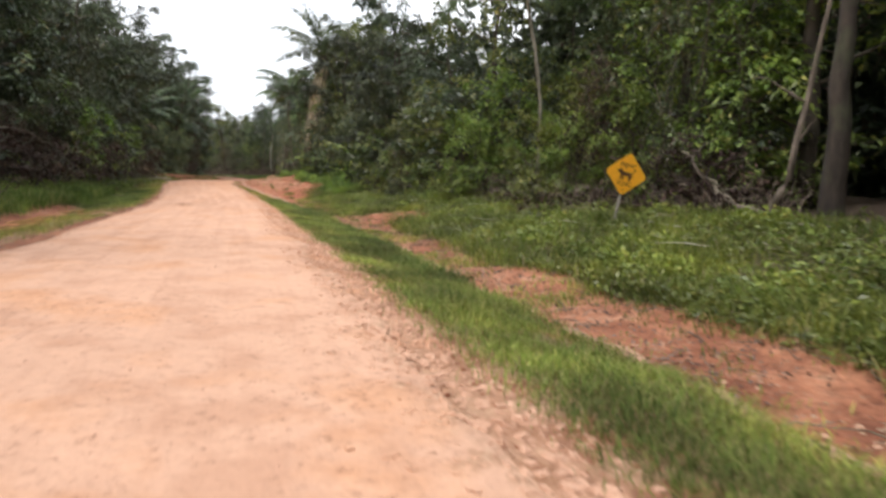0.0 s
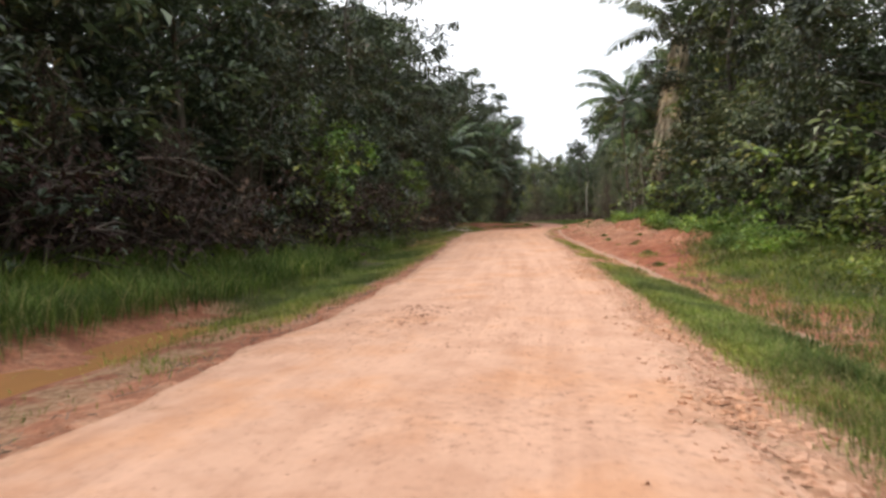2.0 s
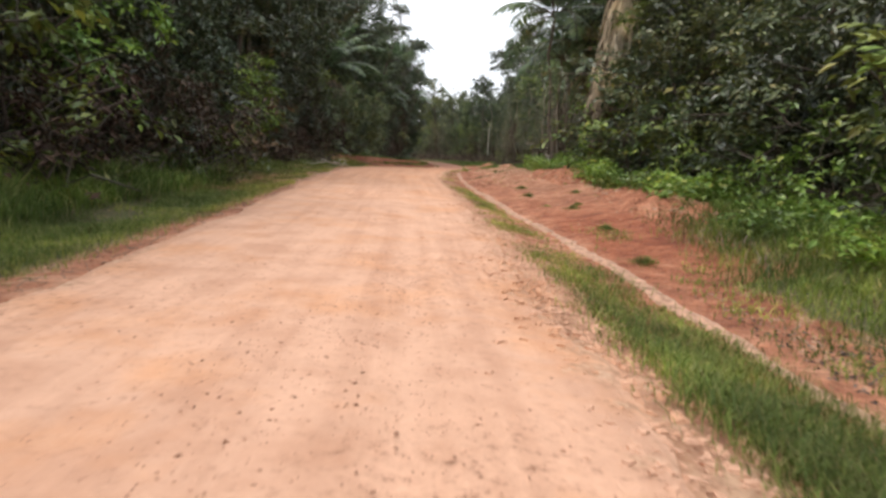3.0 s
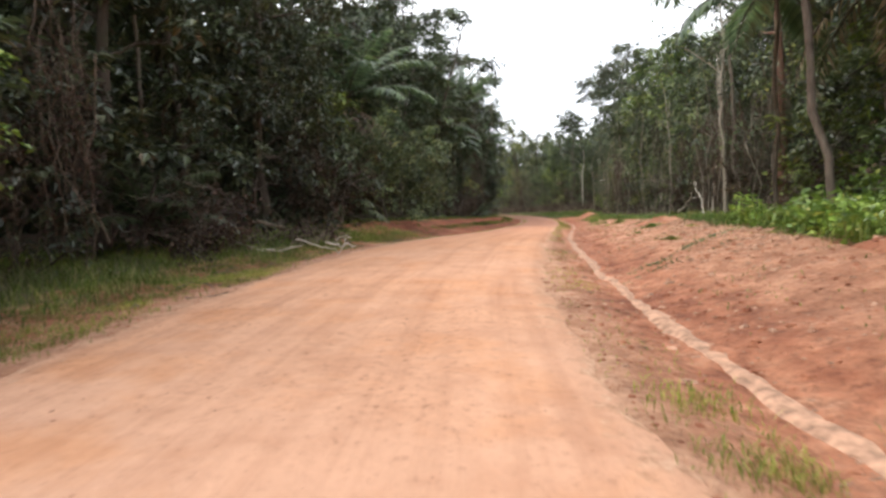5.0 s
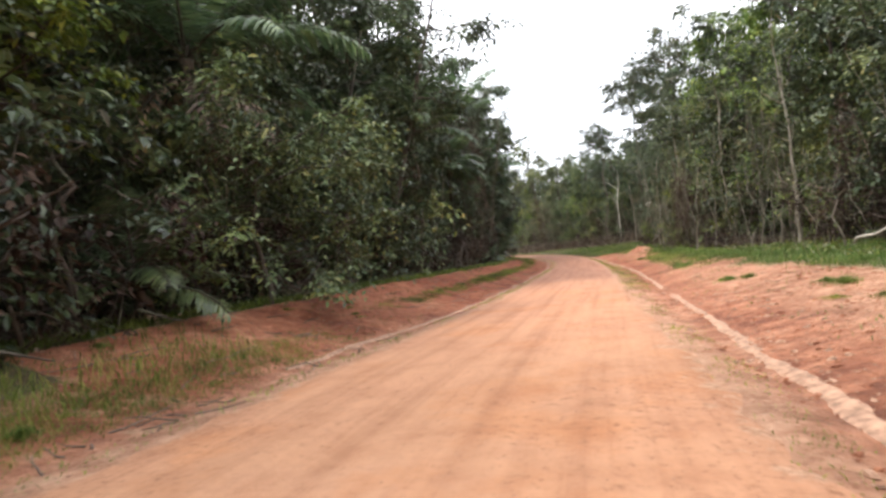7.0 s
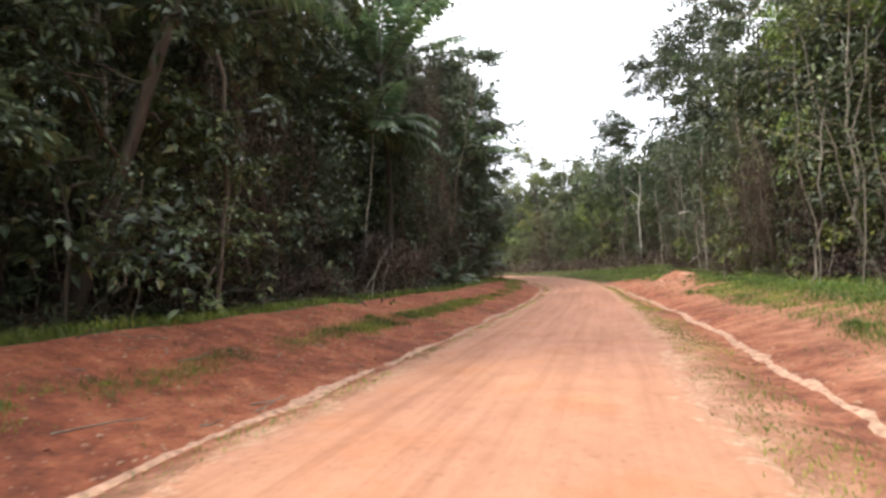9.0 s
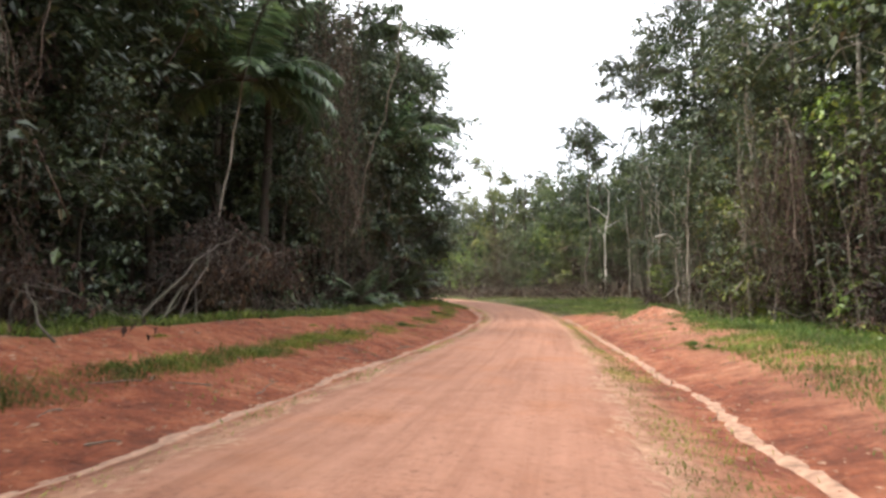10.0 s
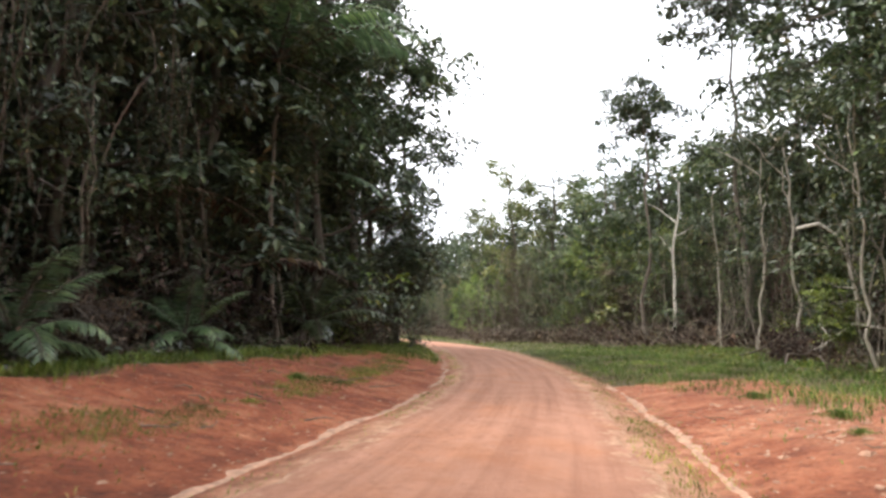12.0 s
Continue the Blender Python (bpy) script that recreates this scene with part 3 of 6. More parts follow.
# ---- road and rain channels ----
def strip(name, centre, half, columns, heightfn, material, y0, y1, step=0.4):
    """A strip along the road line; centre and half give its middle and half width, in metres right of the line."""
    ys = np.arange(y0, y1, step)
    px, py = np.interp(ys, YS, LP[:, 0]), ys
    n = unit(np.stack([np.interp(ys, YS, LN[:, 0]), np.interp(ys, YS, LN[:, 1])], 1))
    c, h = centre(ys), half(ys)
    u = np.linspace(-1, 1, columns)
    d = c[:, None] + h[:, None] * u[None]
    X, Y = px[:, None] + n[:, :1] * d, py[:, None] + n[:, 1:] * d
    Z = heightfn(X, Y, d, u, ys)
    i = (np.arange(len(ys) - 1)[:, None] * columns + np.arange(columns - 1)[None]).ravel()
    faces = np.stack([i, i + 1, i + columns + 1, i + columns], 1)
    me = mesh_np(name, np.stack([X, Y, Z], -1).reshape(-1, 3), faces, material, True)
    uv = me.uv_layers.new(name="UVMap")
    flat = np.stack([d.ravel(), np.repeat(ys, columns)], 1)
    uv.data.foreach_set("uv", flat[faces.ravel()].astype(np.float32).ravel())
    rim = me.attributes.new("rim", 'FLOAT', 'POINT')
    rim.data.foreach_set("value", np.clip(1 - (h[:, None] - np.abs(d - c[:, None])) / 0.7, 0, 1).astype(np.float32).ravel())
    return me


def road_half(ys):
    return np.interp(ys, YS, LW) + 0.1 + np.array([0.2 * noise.noise((3.0, y * 0.45, 0)) + 0.14 * noise.noise((5.0, y * 1.7, 0)) for y in ys])


def road_height(X, Y, d, u, ys):
    base = level(ys)[:, None]
    crown = 0.055 * (1 - u[None] ** 2) * np.ones_like(X)
    ruts = -0.018 * (np.exp(-((np.abs(d - 0.25) - 0.8) / 0.22) ** 2))
    low = np.where(np.abs(u)[None] > 0.99, -0.07, 0.0)
    flat = np.array([0.014 * noise.noise((a * 0.6 + b * 0.3, b * 0.4 - a * 0.5, 2)) + 0.006 * noise.noise((a * 2.1 + b * 1.6, b * 2.0 - a * 1.7, 4)) for a, b in zip(X.ravel(), Y.ravel())]).reshape(X.shape)
    return base + crown + ruts + low + flat - 0.01


road_mesh = strip("road", lambda ys: 0 * ys, road_half, 29, road_height, ROAD, -59, 213, 0.3)
road = tagged(new("road", road_mesh), "graded dirt road of pale pinkish-orange laterite with wheel streaks", "road", kind="structure")


def gutter(right, y0, y1):
    sgn = 1 if right else -1

    def mid(ys):
        wob = np.array([noise.noise((7.0 + sgn, y * 0.35, 1)) for y in ys]) * 0.12
        return sgn * (np.interp(ys, YS, LW) + gutter_at(ys, right) + wob)

    def half(ys):
        return np.maximum(0.03, np.interp(ys, [20, 36, 44, 56, 64, 84, 90, 94, 104, 112], [0.14, 0.18, 0.16, 0.16, 0.14] + ([0.12] * 5 if right else [0.09, 0.14, 0.19, 0.19, 0.16])) + np.array([0.06 * noise.noise((1.0, y * 0.5, 3 + sgn)) + 0.035 * noise.noise((1.0, y * 1.7, 3 + sgn)) + 0.05 * noise.noise((1.0, y * 5.0, 3 + sgn)) for y in ys]))

    def hgt(X, Y, d, u, ys):
        z = rough_height(X.ravel(), Y.ravel())[0].reshape(X.shape)
        if right:   # grown over here and there before the bare bank
            lost = np.interp(ys, [26, 36], [1, 0]) * np.clip([noise.noise((2.0, y * 0.5, 6)) * 4 + 0.2 for y in ys], 0, 1)
            z = z - 0.05 * lost[:, None]
        ragged = np.array([0.75 * noise.noise((a * 2.6, b * 2.6, 8)) + 0.55 * noise.noise((a * 7, b * 7, 3)) for a, b in zip(X.ravel(), Y.ravel())]).reshape(X.shape)
        proud = np.clip(0.7 - np.abs(u)[None] + ragged * np.interp(ys, [28, 34, 50, 60, 74, 90], [0.75, 0.3, 0.25, 0.28, 0.4, 0.65] if right else [0.4] * 6)[:, None], -1, 1)
        return z + np.clip(proud * 0.06, -0.05, (np.interp(ys, [50, 55, 61, 66], [0.014, 0.04, 0.04, 0.014]) if right else 0.03 + 0 * ys)[:, None])


    me = strip("rain_channel", mid, half, 13, hgt, SILT, y0, y1, 0.1)
    return tagged(new("rain_channel", me), "washed-out rain channel of pale silt beside the road", "gutter", kind="structure")


def puddle():
    def half(ys):
        return np.maximum(0.05, 0.74 * np.sqrt(np.clip(1 - ((ys - 20.6) / 8.2) ** 4, 0, 1)) + np.array([0.14 * noise.noise((9.0, y * 0.7, 1)) + 0.06 * noise.noise((9.0, y * 2.9, 2)) for y in ys]))

    def mid(ys):
        return -(np.interp(ys, YS, LW) + 2.4 + np.array([0.2 * noise.noise((4.0, y * 0.3, 7)) for y in ys]))

    me = strip("puddle", mid, half, 9, lambda X, Y, d, u, ys: np.full(X.shape, -0.215), MUD_WATER, 12.6, 28.6, 0.15)
    return tagged(new("puddle", me), "shallow puddle of orange muddy water in the ditch", "puddle", kind="structure")


puddle()
gutter(True, 2, 133)
gutter(False, 76, 152)

# ---- plants ----
def sprays(rng, centres, size, per, outward):
    """Leaves in flat, drooping sprays: from each centre a few twigs reach out, with leaves on both sides of each twig."""
    twigs = max(3, per // 8)
    each = per // twigs
    count = len(centres)
    way = unit(rng.normal(size=(count, twigs, 3)) * np.array([1, 1, 0.4]) + unit(outward)[:, None] * 0.6)
    s = (np.arange(each)[None, None] + rng.random((count, twigs, each))) / each
    reach = (size[:, None] * rng.uniform(0.7, 1.5, (count, twigs)))[..., None, None]
    at = centres[:, None, None] + way[:, :, None] * s[..., None] * reach
    at[..., 2] -= (s ** 2) * reach[..., 0] * 0.4
    at += rng.normal(size=at.shape) * 0.07
    side = unit(np.cross(way, np.array([0, 0, 1.0])))[:, :, None] * np.where(np.arange(each) % 2, 1.0, -1.0)[None, None, :, None]
    leafward = side * 0.8 + way[:, :, None] * 0.6 + np.array([0, 0, -0.35]) + rng.normal(size=at.shape) * 0.28
    up = way[:, :, None] * 0.35 + np.array([0, 0, 1.0]) + rng.normal(size=at.shape) * 0.3
    return at.reshape(-1, 3), leafward.reshape(-1, 3), up.reshape(-1, 3)


def broadleaf(rng, tall, spread, low, clusters, per, leaf, material, bark, girth=0.16, lean=0.6, limbs=16, flare=0.5, sides=5, rise=0.55):
    """A forest-edge tree: bent tapered trunk, rising limbs that reach further with height, twigs with shelves of leaves. Returns the meshes."""
    tubes = Tubes()
    top = np.array([rng.normal() * lean, rng.normal() * lean, tall * 0.93])
    trunk = wander(rng, (0, 0, -0.4), top, 12, 0.5)
    tubes.add(trunk, np.linspace(girth * 1.35, girth * 0.25, 12) * np.r_[1.25, np.ones(11)], sides + 3)
    ends = []
    for k in range(limbs):
        f = low + (0.97 - low) * (k + rng.random()) / limbs
        at = np.array([np.interp(f * 0.97, np.linspace(0, 1, 12), trunk[:, c]) for c in range(3)])
        reach = spread * np.interp(f, [0, 0.75, 1], [1.0 - flare, 1.0, 0.6]) * rng.uniform(0.55, 1.15)
        a = k * 2.4 + rng.uniform(-0.5, 0.5)
        end = at + np.array([math.cos(a) * reach, math.sin(a) * reach, rng.uniform(0.0, rise) * reach])
        limb = wander(rng, at, end, 6, 0.3)
        tubes.add(limb[::1 if sides > 3 else 5], np.linspace(girth * 0.38, 0.015, 6)[::1 if sides > 3 else 5], sides)
        ends += [limb[3], limb[4], end, end]
        for _ in range(3):
            b0 = limb[rng.integers(2, 6)]
            tip = b0 + rng.normal(size=3) * np.array([0.8, 0.8, 0.5]) * (0.5 + spread * 0.18)
            tubes.add(wander(rng, b0, tip, 3, 0.12), np.linspace(0.03, 0.008, 3), 3)
            ends.append(tip)
    ends.append(top)
    ends = np.array(ends)
    odds = 0.45 + np.clip(ends[:, 2] / tall, 0, 1)
    pick = ends[rng.choice(len(ends), clusters, p=odds / odds.sum())] + rng.normal(size=(clusters, 3)) * np.array([0.3, 0.3, 0.25])
    size = rng.uniform(0.5, 1.2, clusters) * min(1.0, 0.35 + spread * 0.22)
    places, ways, faces_up = sprays(rng, pick, size, per, pick * np.array([1, 1, 0.0]))
    keep = places[:, 2] > 0.05
    v, f = leaf_quads(rng, places[keep], leaf * rng.uniform(0.55, 1.3, keep.sum()), ways[keep], 0.46, faces_up[keep])
    return tubes.mesh("trunk", bark), mesh_np("crown", v, f, material)


def frond(rng, v, f, tubes, base, azim, rise, length, pairs, leaflet, droop):
    """One feathered palm leaf: a bending rib with two rows of hanging leaflets."""
    s = np.linspace(0, 1, 9)
    out = np.array([math.cos(azim), math.sin(azim), 0])
    ang = rise - droop * s ** 1.4
    seg = np.stack([np.cos(ang)[:, None] * out, np.zeros((9, 3))], 0).sum(0)
    seg[:, 2] = np.sin(ang)
    pts = base + np.concatenate([[np.zeros(3)], np.cumsum(seg[:-1], 0)]) * length / 8
    tubes.add(pts, np.linspace(0.045, 0.01, 9), 4)
    u = np.linspace(0.12, 0.99, pairs)
    at = np.stack([np.interp(u, s, pts[:, c]) for c in range(3)], 1)
    tang = unit(np.stack([np.interp(u, s, seg[:, c]) for c in range(3)], 1))
    cross = unit(np.cross(tang, np.array([0, 0, 1.0])))
    for sgn in (1, -1):
        ways = cross * sgn + tang * 0.55 + np.array([0, 0, -0.35]) + rng.normal(size=tang.shape) * 0.12
        lens = leaflet * (0.45 + 0.75 * np.sin(np.pi * np.clip(u, 0.08, 0.97))) * rng.uniform(0.85, 1.1, pairs)
        q, g = leaf_quads(rng, at, lens, ways, 0.13, np.cross(ways, tang) * sgn + np.array([0, 0, 0.3]))
        f.append(g + sum(len(a) for a in v))
        v.append(q)


def palm(rng, tall, fronds, length, pairs, leaflet, girth, skirt=0, upright=0.15, droop=(1.0, 1.7), bark=BARK_GREY):
    tubes, v, f, ribs = Tubes(), [], [], Tubes()
    stem = wander(rng, (0, 0, -0.3), (rng.normal() * 0.3, rng.normal() * 0.3, tall), 10, 0.25)
    tubes.add(stem, girth * (1 + 0.12 * (np.arange(10) % 2)) * np.linspace(1.15, 0.85, 10), 9)
    for k in range(fronds):
        a = k * 2.4 + rng.uniform(-0.3, 0.3)
        rise = np.interp(k / fronds, [0, 1], [upright, 1.4]) + rng.uniform(-0.12, 0.12)
        frond(rng, v, f, ribs, stem[-1], a, rise, length * rng.uniform(0.8, 1.1), pairs, leaflet, rng.uniform(*droop))
    crown = mesh_np("crown", np.concatenate(v), np.concatenate(f), LEAF_PALM)
    dead = None
    if skirt:
        v2, f2 = [], []
        for k in range(skirt):
            frond(rng, v2, f2, ribs, stem[-1] - np.array([0, 0, 0.3]), k * 2.4, rng.uniform(-0.9, -0.3), length * rng.uniform(0.5, 0.8), max(8, pairs // 2), leaflet * 0.7, 1.1)
        dead = mesh_np("dead_fronds", np.concatenate(v2), np.concatenate(f2), LEAF_STRAW)
    return tubes.mesh("trunk", bark), crown, ribs.mesh("rib", BARK), dead


def planted(name, parts, label, category, group):
    """A thing of an Empty at its base with one mesh a part; kept as the first of its kind."""
    ob = new(name)
    for n, me in parts:
        if me is not None:
            o = child(n, me, ob)
            if (n == "stem" and name == "stem_tangle") or n in ("dead_wood", "dry_leaves", "vine_stem", "vine_leaves", "crown", "foliage", "dead_fronds"):
                o["kind"] = "stuff"
    return tagged(ob, label, category, group)


used = set()


def put(ob, x, y, turn=0.0, size=1.0, sink=0.1, tall=1.0, lean=(0.0, 0.0)):
    """Stands a thing, or a copy of it, on the ground."""
    m = pose(x, y, place_z(x, y) - sink, lean[0], lean[1], turn) @ Matrix.Diagonal((size, size, size * tall, 1))
    if ob.name in used:
        return copy_thing(ob, m)
    used.add(ob.name)
    ob.matrix_basis = m
    return ob


rng = np.random.default_rng(11)
TREES = []
TREE_KINDS = [(17.5, 3.5, 0.12, 140, 40, 0.30, LEAF, BARK, "tall dark green rainforest tree leafy to the ground"),
              (15.5, 3.9, 0.18, 140, 40, 0.37, LEAF, BARK, "broad-crowned rainforest tree with dark glossy leaves"),
              (19.0, 3.6, 0.30, 130, 40, 0.28, LEAF, BARK_PALE, "tall pale-trunked rainforest tree with small leaves"),
              (13.0, 3.0, 0.10, 126, 40, 0.28, LEAF_MID, BARK, "younger forest tree with fresh light green leaves"),
              (18.5, 4.0, 0.50, 124, 40, 0.30, LEAF, BARK, "tall tree with bare trunk and high spreading crown"),
              (12.0, 3.1, 0.08, 126, 40, 0.32, LEAF, BARK, "low dense forest-edge tree with large dark leaves"),
              (14.5, 3.2, 0.07, 134, 40, 0.28, LEAF_LIGHT, BARK, "light green forest-edge tree leafy to the ground")]
for tall, spread, low, n, per, leaf, mat, bark, label in TREE_KINDS:
    tr, cr = broadleaf(rng, tall, spread, low, n, per, leaf, mat, bark, 0.1 if bark is BARK_PALE else 0.15)
    TREES.append(planted("tree", [("trunk", tr), ("crown", cr)], label, "tree", "forest trees"))
BACK_TREES = []
for tall, spread, low, n, per, leaf, label in [(20.5, 4.2, 0.12, 120, 25, 0.5, "dark forest tree standing in the second row"), (18.5, 4.0, 0.2, 116, 25, 0.48, "slim dark forest tree behind the roadside trees")]:
    tr, cr = broadleaf(rng, tall, spread, low, n, per, leaf, LEAF, BARK, limbs=12, flare=0.1, sides=4)
    BACK_TREES.append(planted("tree", [("trunk", tr), ("crown", cr)], label, "tree", "forest trees"))

SHRUBS = []
for tall, spread, n, per, leaf, mat, label in [(4.2, 1.6, 36, 24, 0.25, LEAF, "dark green understorey shrub at the forest edge"), (3.0, 1.5, 33, 24, 0.26, LEAF_LIGHT, "bright green leafy shrub at the forest edge"),
                                               (5.5, 1.8, 38, 25, 0.25, LEAF, "tall slender understorey shrub in front of the trees"), (2.2, 1.4, 33, 23, 0.21, LEAF, "low dense bush at the forest edge"),
                                               (2.0, 1.5, 32, 26, 0.175, LEAF_DRY, "withered brown bush with dry leaves")]:
    tr, cr = broadleaf(rng, tall, spread, 0.05, n, per, leaf, mat, BARK, 0.045, 0.4, 9, 0.1, 3)
    SHRUBS.append(planted("shrub", [("stem", tr), ("foliage", cr)], label, "shrub", "understorey shrubs"))

THICKETS = []
for mat, label in [(LEAF_MID, "dense thicket overgrown with green creepers"), (LEAF, "tall dark thicket overgrown with creepers"), (LEAF_LIGHT, "light green thicket overgrown with creepers"), (LEAF_BRIGHT, "bright green leafy thicket at the forest edge"), (LEAF_WITHERED, "thicket smothered in withered grey-brown creepers")]:
    tr, cr = broadleaf(rng, 7.0, 1.9, 0.04, 96, 32, 0.225, mat, BARK, 0.05, 0.5, 16, 0.1, 3, 0.3)
    THICKETS.append(planted("thicket", [("stem", tr), ("foliage", cr)], label, "thicket", "overgrown thickets"))

PALMS = []
for tall, fr, length, girth, skirt in [(5.2, 16, 4.2, 0.12, 7), (1.0, 11, 2.8, 0.12, 3), (7.5, 16, 4.0, 0.052, 0)]:
    tr, cr, rb, dd = palm(rng, tall, fr, length, 46, 0.62, girth, skirt)
    PALMS.append(planted("palm", [("trunk", tr), ("crown", cr), ("rib", rb), ("dead_fronds", dd)], "feather palm with arching green fronds among the trees" if tall > 2 else "stemless young palm with arching green fronds", "palm", "palms"))


def liana_curtain(rng, strands, tall, spread, leafy, material, stout=0.3, sway=(0.4, 1.1)):
    tubes = Tubes()
    v, f, n = [], [], 0
    for _ in range(strands):
        a = np.array([rng.normal() * spread * 0.4, rng.normal() * spread * 0.4, tall * rng.uniform(0.75, 1.0)])
        b = np.array([rng.normal() * spread * 0.5, rng.normal() * spread * 0.5, tall * rng.uniform(-0.02, 0.35)])
        pts = wander(rng, a, b, 9, rng.uniform(*sway))
        tubes.add(pts, np.full(9, rng.uniform(0.006, 0.013) if rng.random() > stout else rng.uniform(0.016, 0.032)), 3)
        m = leafy
        s = rng.random(m) * 8
        at = np.stack([np.interp(s, np.arange(9), pts[:, c]) for c in range(3)], 1) + rng.normal(size=(m, 3)) * 0.2
        q, g = leaf_quads(rng, at, rng.uniform(0.07, 0.17, m), rng.normal(size=(m, 3)) * 0.5 + np.array([0, 0, -1.0]))
        v.append(q), f.append(g + n)
        n += len(q)
    return tubes.mesh("vine_stem", VINE), mesh_np("vine_leaves", np.concatenate(v), np.concatenate(f), material)


LIANAS = []
for strands, tall, spread, leafy, mat in [(20, 9.0, 1.9, 130, LEAF_DRY), (16, 11.0, 1.9, 130, LEAF), (16, 6.5, 1.2, 110, LEAF_DRY)]:
    st, lv = liana_curtain(rng, strands, tall, spread, leafy, mat)
    LIANAS.append(planted("liana", [("vine_stem", st), ("vine_leaves", lv)], "curtain of brown hanging lianas and dry leaves" if mat is LEAF_DRY else "curtain of hanging green vines", "vine", "lianas"))


def stem_tangle(rng, stems, tall, spread):
    """Thin pale crooked stems and saplings that stand, lean and fork before the forest, with few leaves."""
    tubes, ends = Tubes(), []
    for _ in range(stems):
        a = np.array([rng.normal() * spread, rng.normal() * spread * 0.5, -0.1])
        b = a + np.array([rng.normal() * 0.9, rng.normal() * 0.6, tall * rng.uniform(0.35, 1.0)])
        line = wander(rng, a, b, 9, 0.35)
        r = rng.uniform(0.012, 0.034)
        tubes.add(line, np.linspace(r, r * 0.4, 9), 4)
        for _ in range(4):
            c = line[rng.integers(3, 9)]
            e = c + np.array([rng.normal() * 0.7, rng.normal() * 0.5, rng.uniform(-0.3, 0.9)])
            tubes.add(wander(rng, c, e, 5, 0.15), np.linspace(r * 0.45, 0.005, 5), 3)
            ends.append(e)
    at = np.repeat(np.array(ends), 9, axis=0)
    at = at + rng.normal(size=at.shape) * 0.3
    q, g = leaf_quads(rng, at, rng.uniform(0.1, 0.24, len(at)), rng.normal(size=at.shape) + np.array([0, 0, -0.4]))
    return tubes.mesh("stem", STEM_PALE), mesh_np("foliage", q, g, LEAF_MID)


TANGLES = []
for stems, tall, spread in [(16, 7.0, 1.5), (12, 5.0, 1.2), (10, 9.5, 1.3)]:
    st, lv = stem_tangle(rng, stems, tall, spread)
    TANGLES.append(planted("stem_tangle", [("stem", st), ("foliage", lv)], "tangle of thin pale crooked stems with few leaves", "undergrowth", "stem tangles"))


def brush(rng, sticks, radius, tall, leaves):
    tubes = Tubes()
    for _ in range(sticks):
        a = np.array([np.clip(rng.normal(), -1.2, 1.2) * radius, np.clip(rng.normal(), -1.2, 1.2) * radius * 0.6, 0.0])
        w = unit(np.array([rng.normal(), rng.normal(), abs(rng.normal()) * 0.7]))
        length = rng.uniform(0.5, 1.7)
        b = a + w * length
        b[2] = min(b[2], tall * rng.uniform(0.5, 1.1))
        pts = wander(rng, a, b, 5, 0.22)
        tubes.add(pts, np.linspace(rng.uniform(0.012, 0.035), 0.006, 5), 3)
        for _ in range(2):
            c = pts[rng.integers(2, 5)]
            tubes.add(wander(rng, c, c + rng.normal(size=3) * 0.4, 3, 0.08), np.linspace(0.01, 0.005, 3), 3)
    at = np.clip(rng.normal(size=(leaves, 3)), -1.4, 1.4) * np.array([radius, radius * 0.6, tall * 0.3])
    at[:, 2] = np.abs(at[:, 2])
    q, g = leaf_quads(rng, at, rng.uniform(0.08, 0.26, leaves), rng.normal(size=(leaves, 3)))
    return tubes.mesh("dead_wood", TWIG_DEAD), mesh_np("dry_leaves", q, g, LEAF_DRY)


BRUSH = []
for sticks, radius, tall, leaves in [(50, 1.2, 1.3, 500), (40, 0.9, 1.8, 350), (60, 1.6, 0.9, 600)]:
    st, lv = brush(rng, sticks, radius, tall, leaves)
    BRUSH.append(planted("brush_pile", [("dead_wood", st), ("dry_leaves", lv)], "tangled pile of dead brown branches and dry leaves", "brush pile", "brush piles"))


def bare_trunk(rng, tall, girth, forks, material, leafy=0):
    tubes = Tubes()
    trunk = wander(rng, (0, 0, -0.3), (rng.normal() * 0.35, rng.normal() * 0.35, tall), 12, 0.35)
    tubes.add(trunk, np.linspace(girth, girth * 0.35, 12), 7)
    ends = []
    for _ in range(forks):
        c = trunk[rng.integers(6, 12)]
        e = c + np.array([rng.normal() * 1.0, rng.normal() * 1.0, rng.uniform(0.3, 1.8)])
        tubes.add(wander(rng, c, e, 6, 0.2), np.linspace(girth * 0.4, 0.012, 6), 5)
        ends.append(e)
    if not leafy:
        return tubes.mesh("trunk", material), None
    ends = np.array(ends)
    at = ends[rng.integers(0, len(ends), leafy)] + rng.normal(size=(leafy, 3)) * np.array([0.6, 0.6, 0.4])
    q, g = leaf_quads(rng, at, rng.uniform(0.12, 0.3, leafy), rng.normal(size=(leafy, 3)))
    return tubes.mesh("trunk", material), mesh_np("crown", q, g, LEAF)


POLES = []
for tall, girth, forks, mat, leafy in [(9.5, 0.12, 4, WOOD_BLEACHED, 0), (11.0, 0.11, 7, BARK_PALE, 700), (7.5, 0.07, 5, BARK_PALE, 500), (13.0, 0.15, 8, BARK_PALE, 900)]:
    tr, cr = bare_trunk(rng, tall, girth, forks, mat, leafy)
    POLES.append(planted("slender_tree", [("trunk", tr), ("crown", cr)], "slender bleached bare trunk with broken forks" if not leafy else "slender pale-barked tree with a thin crown", "tree", "slender trees"))

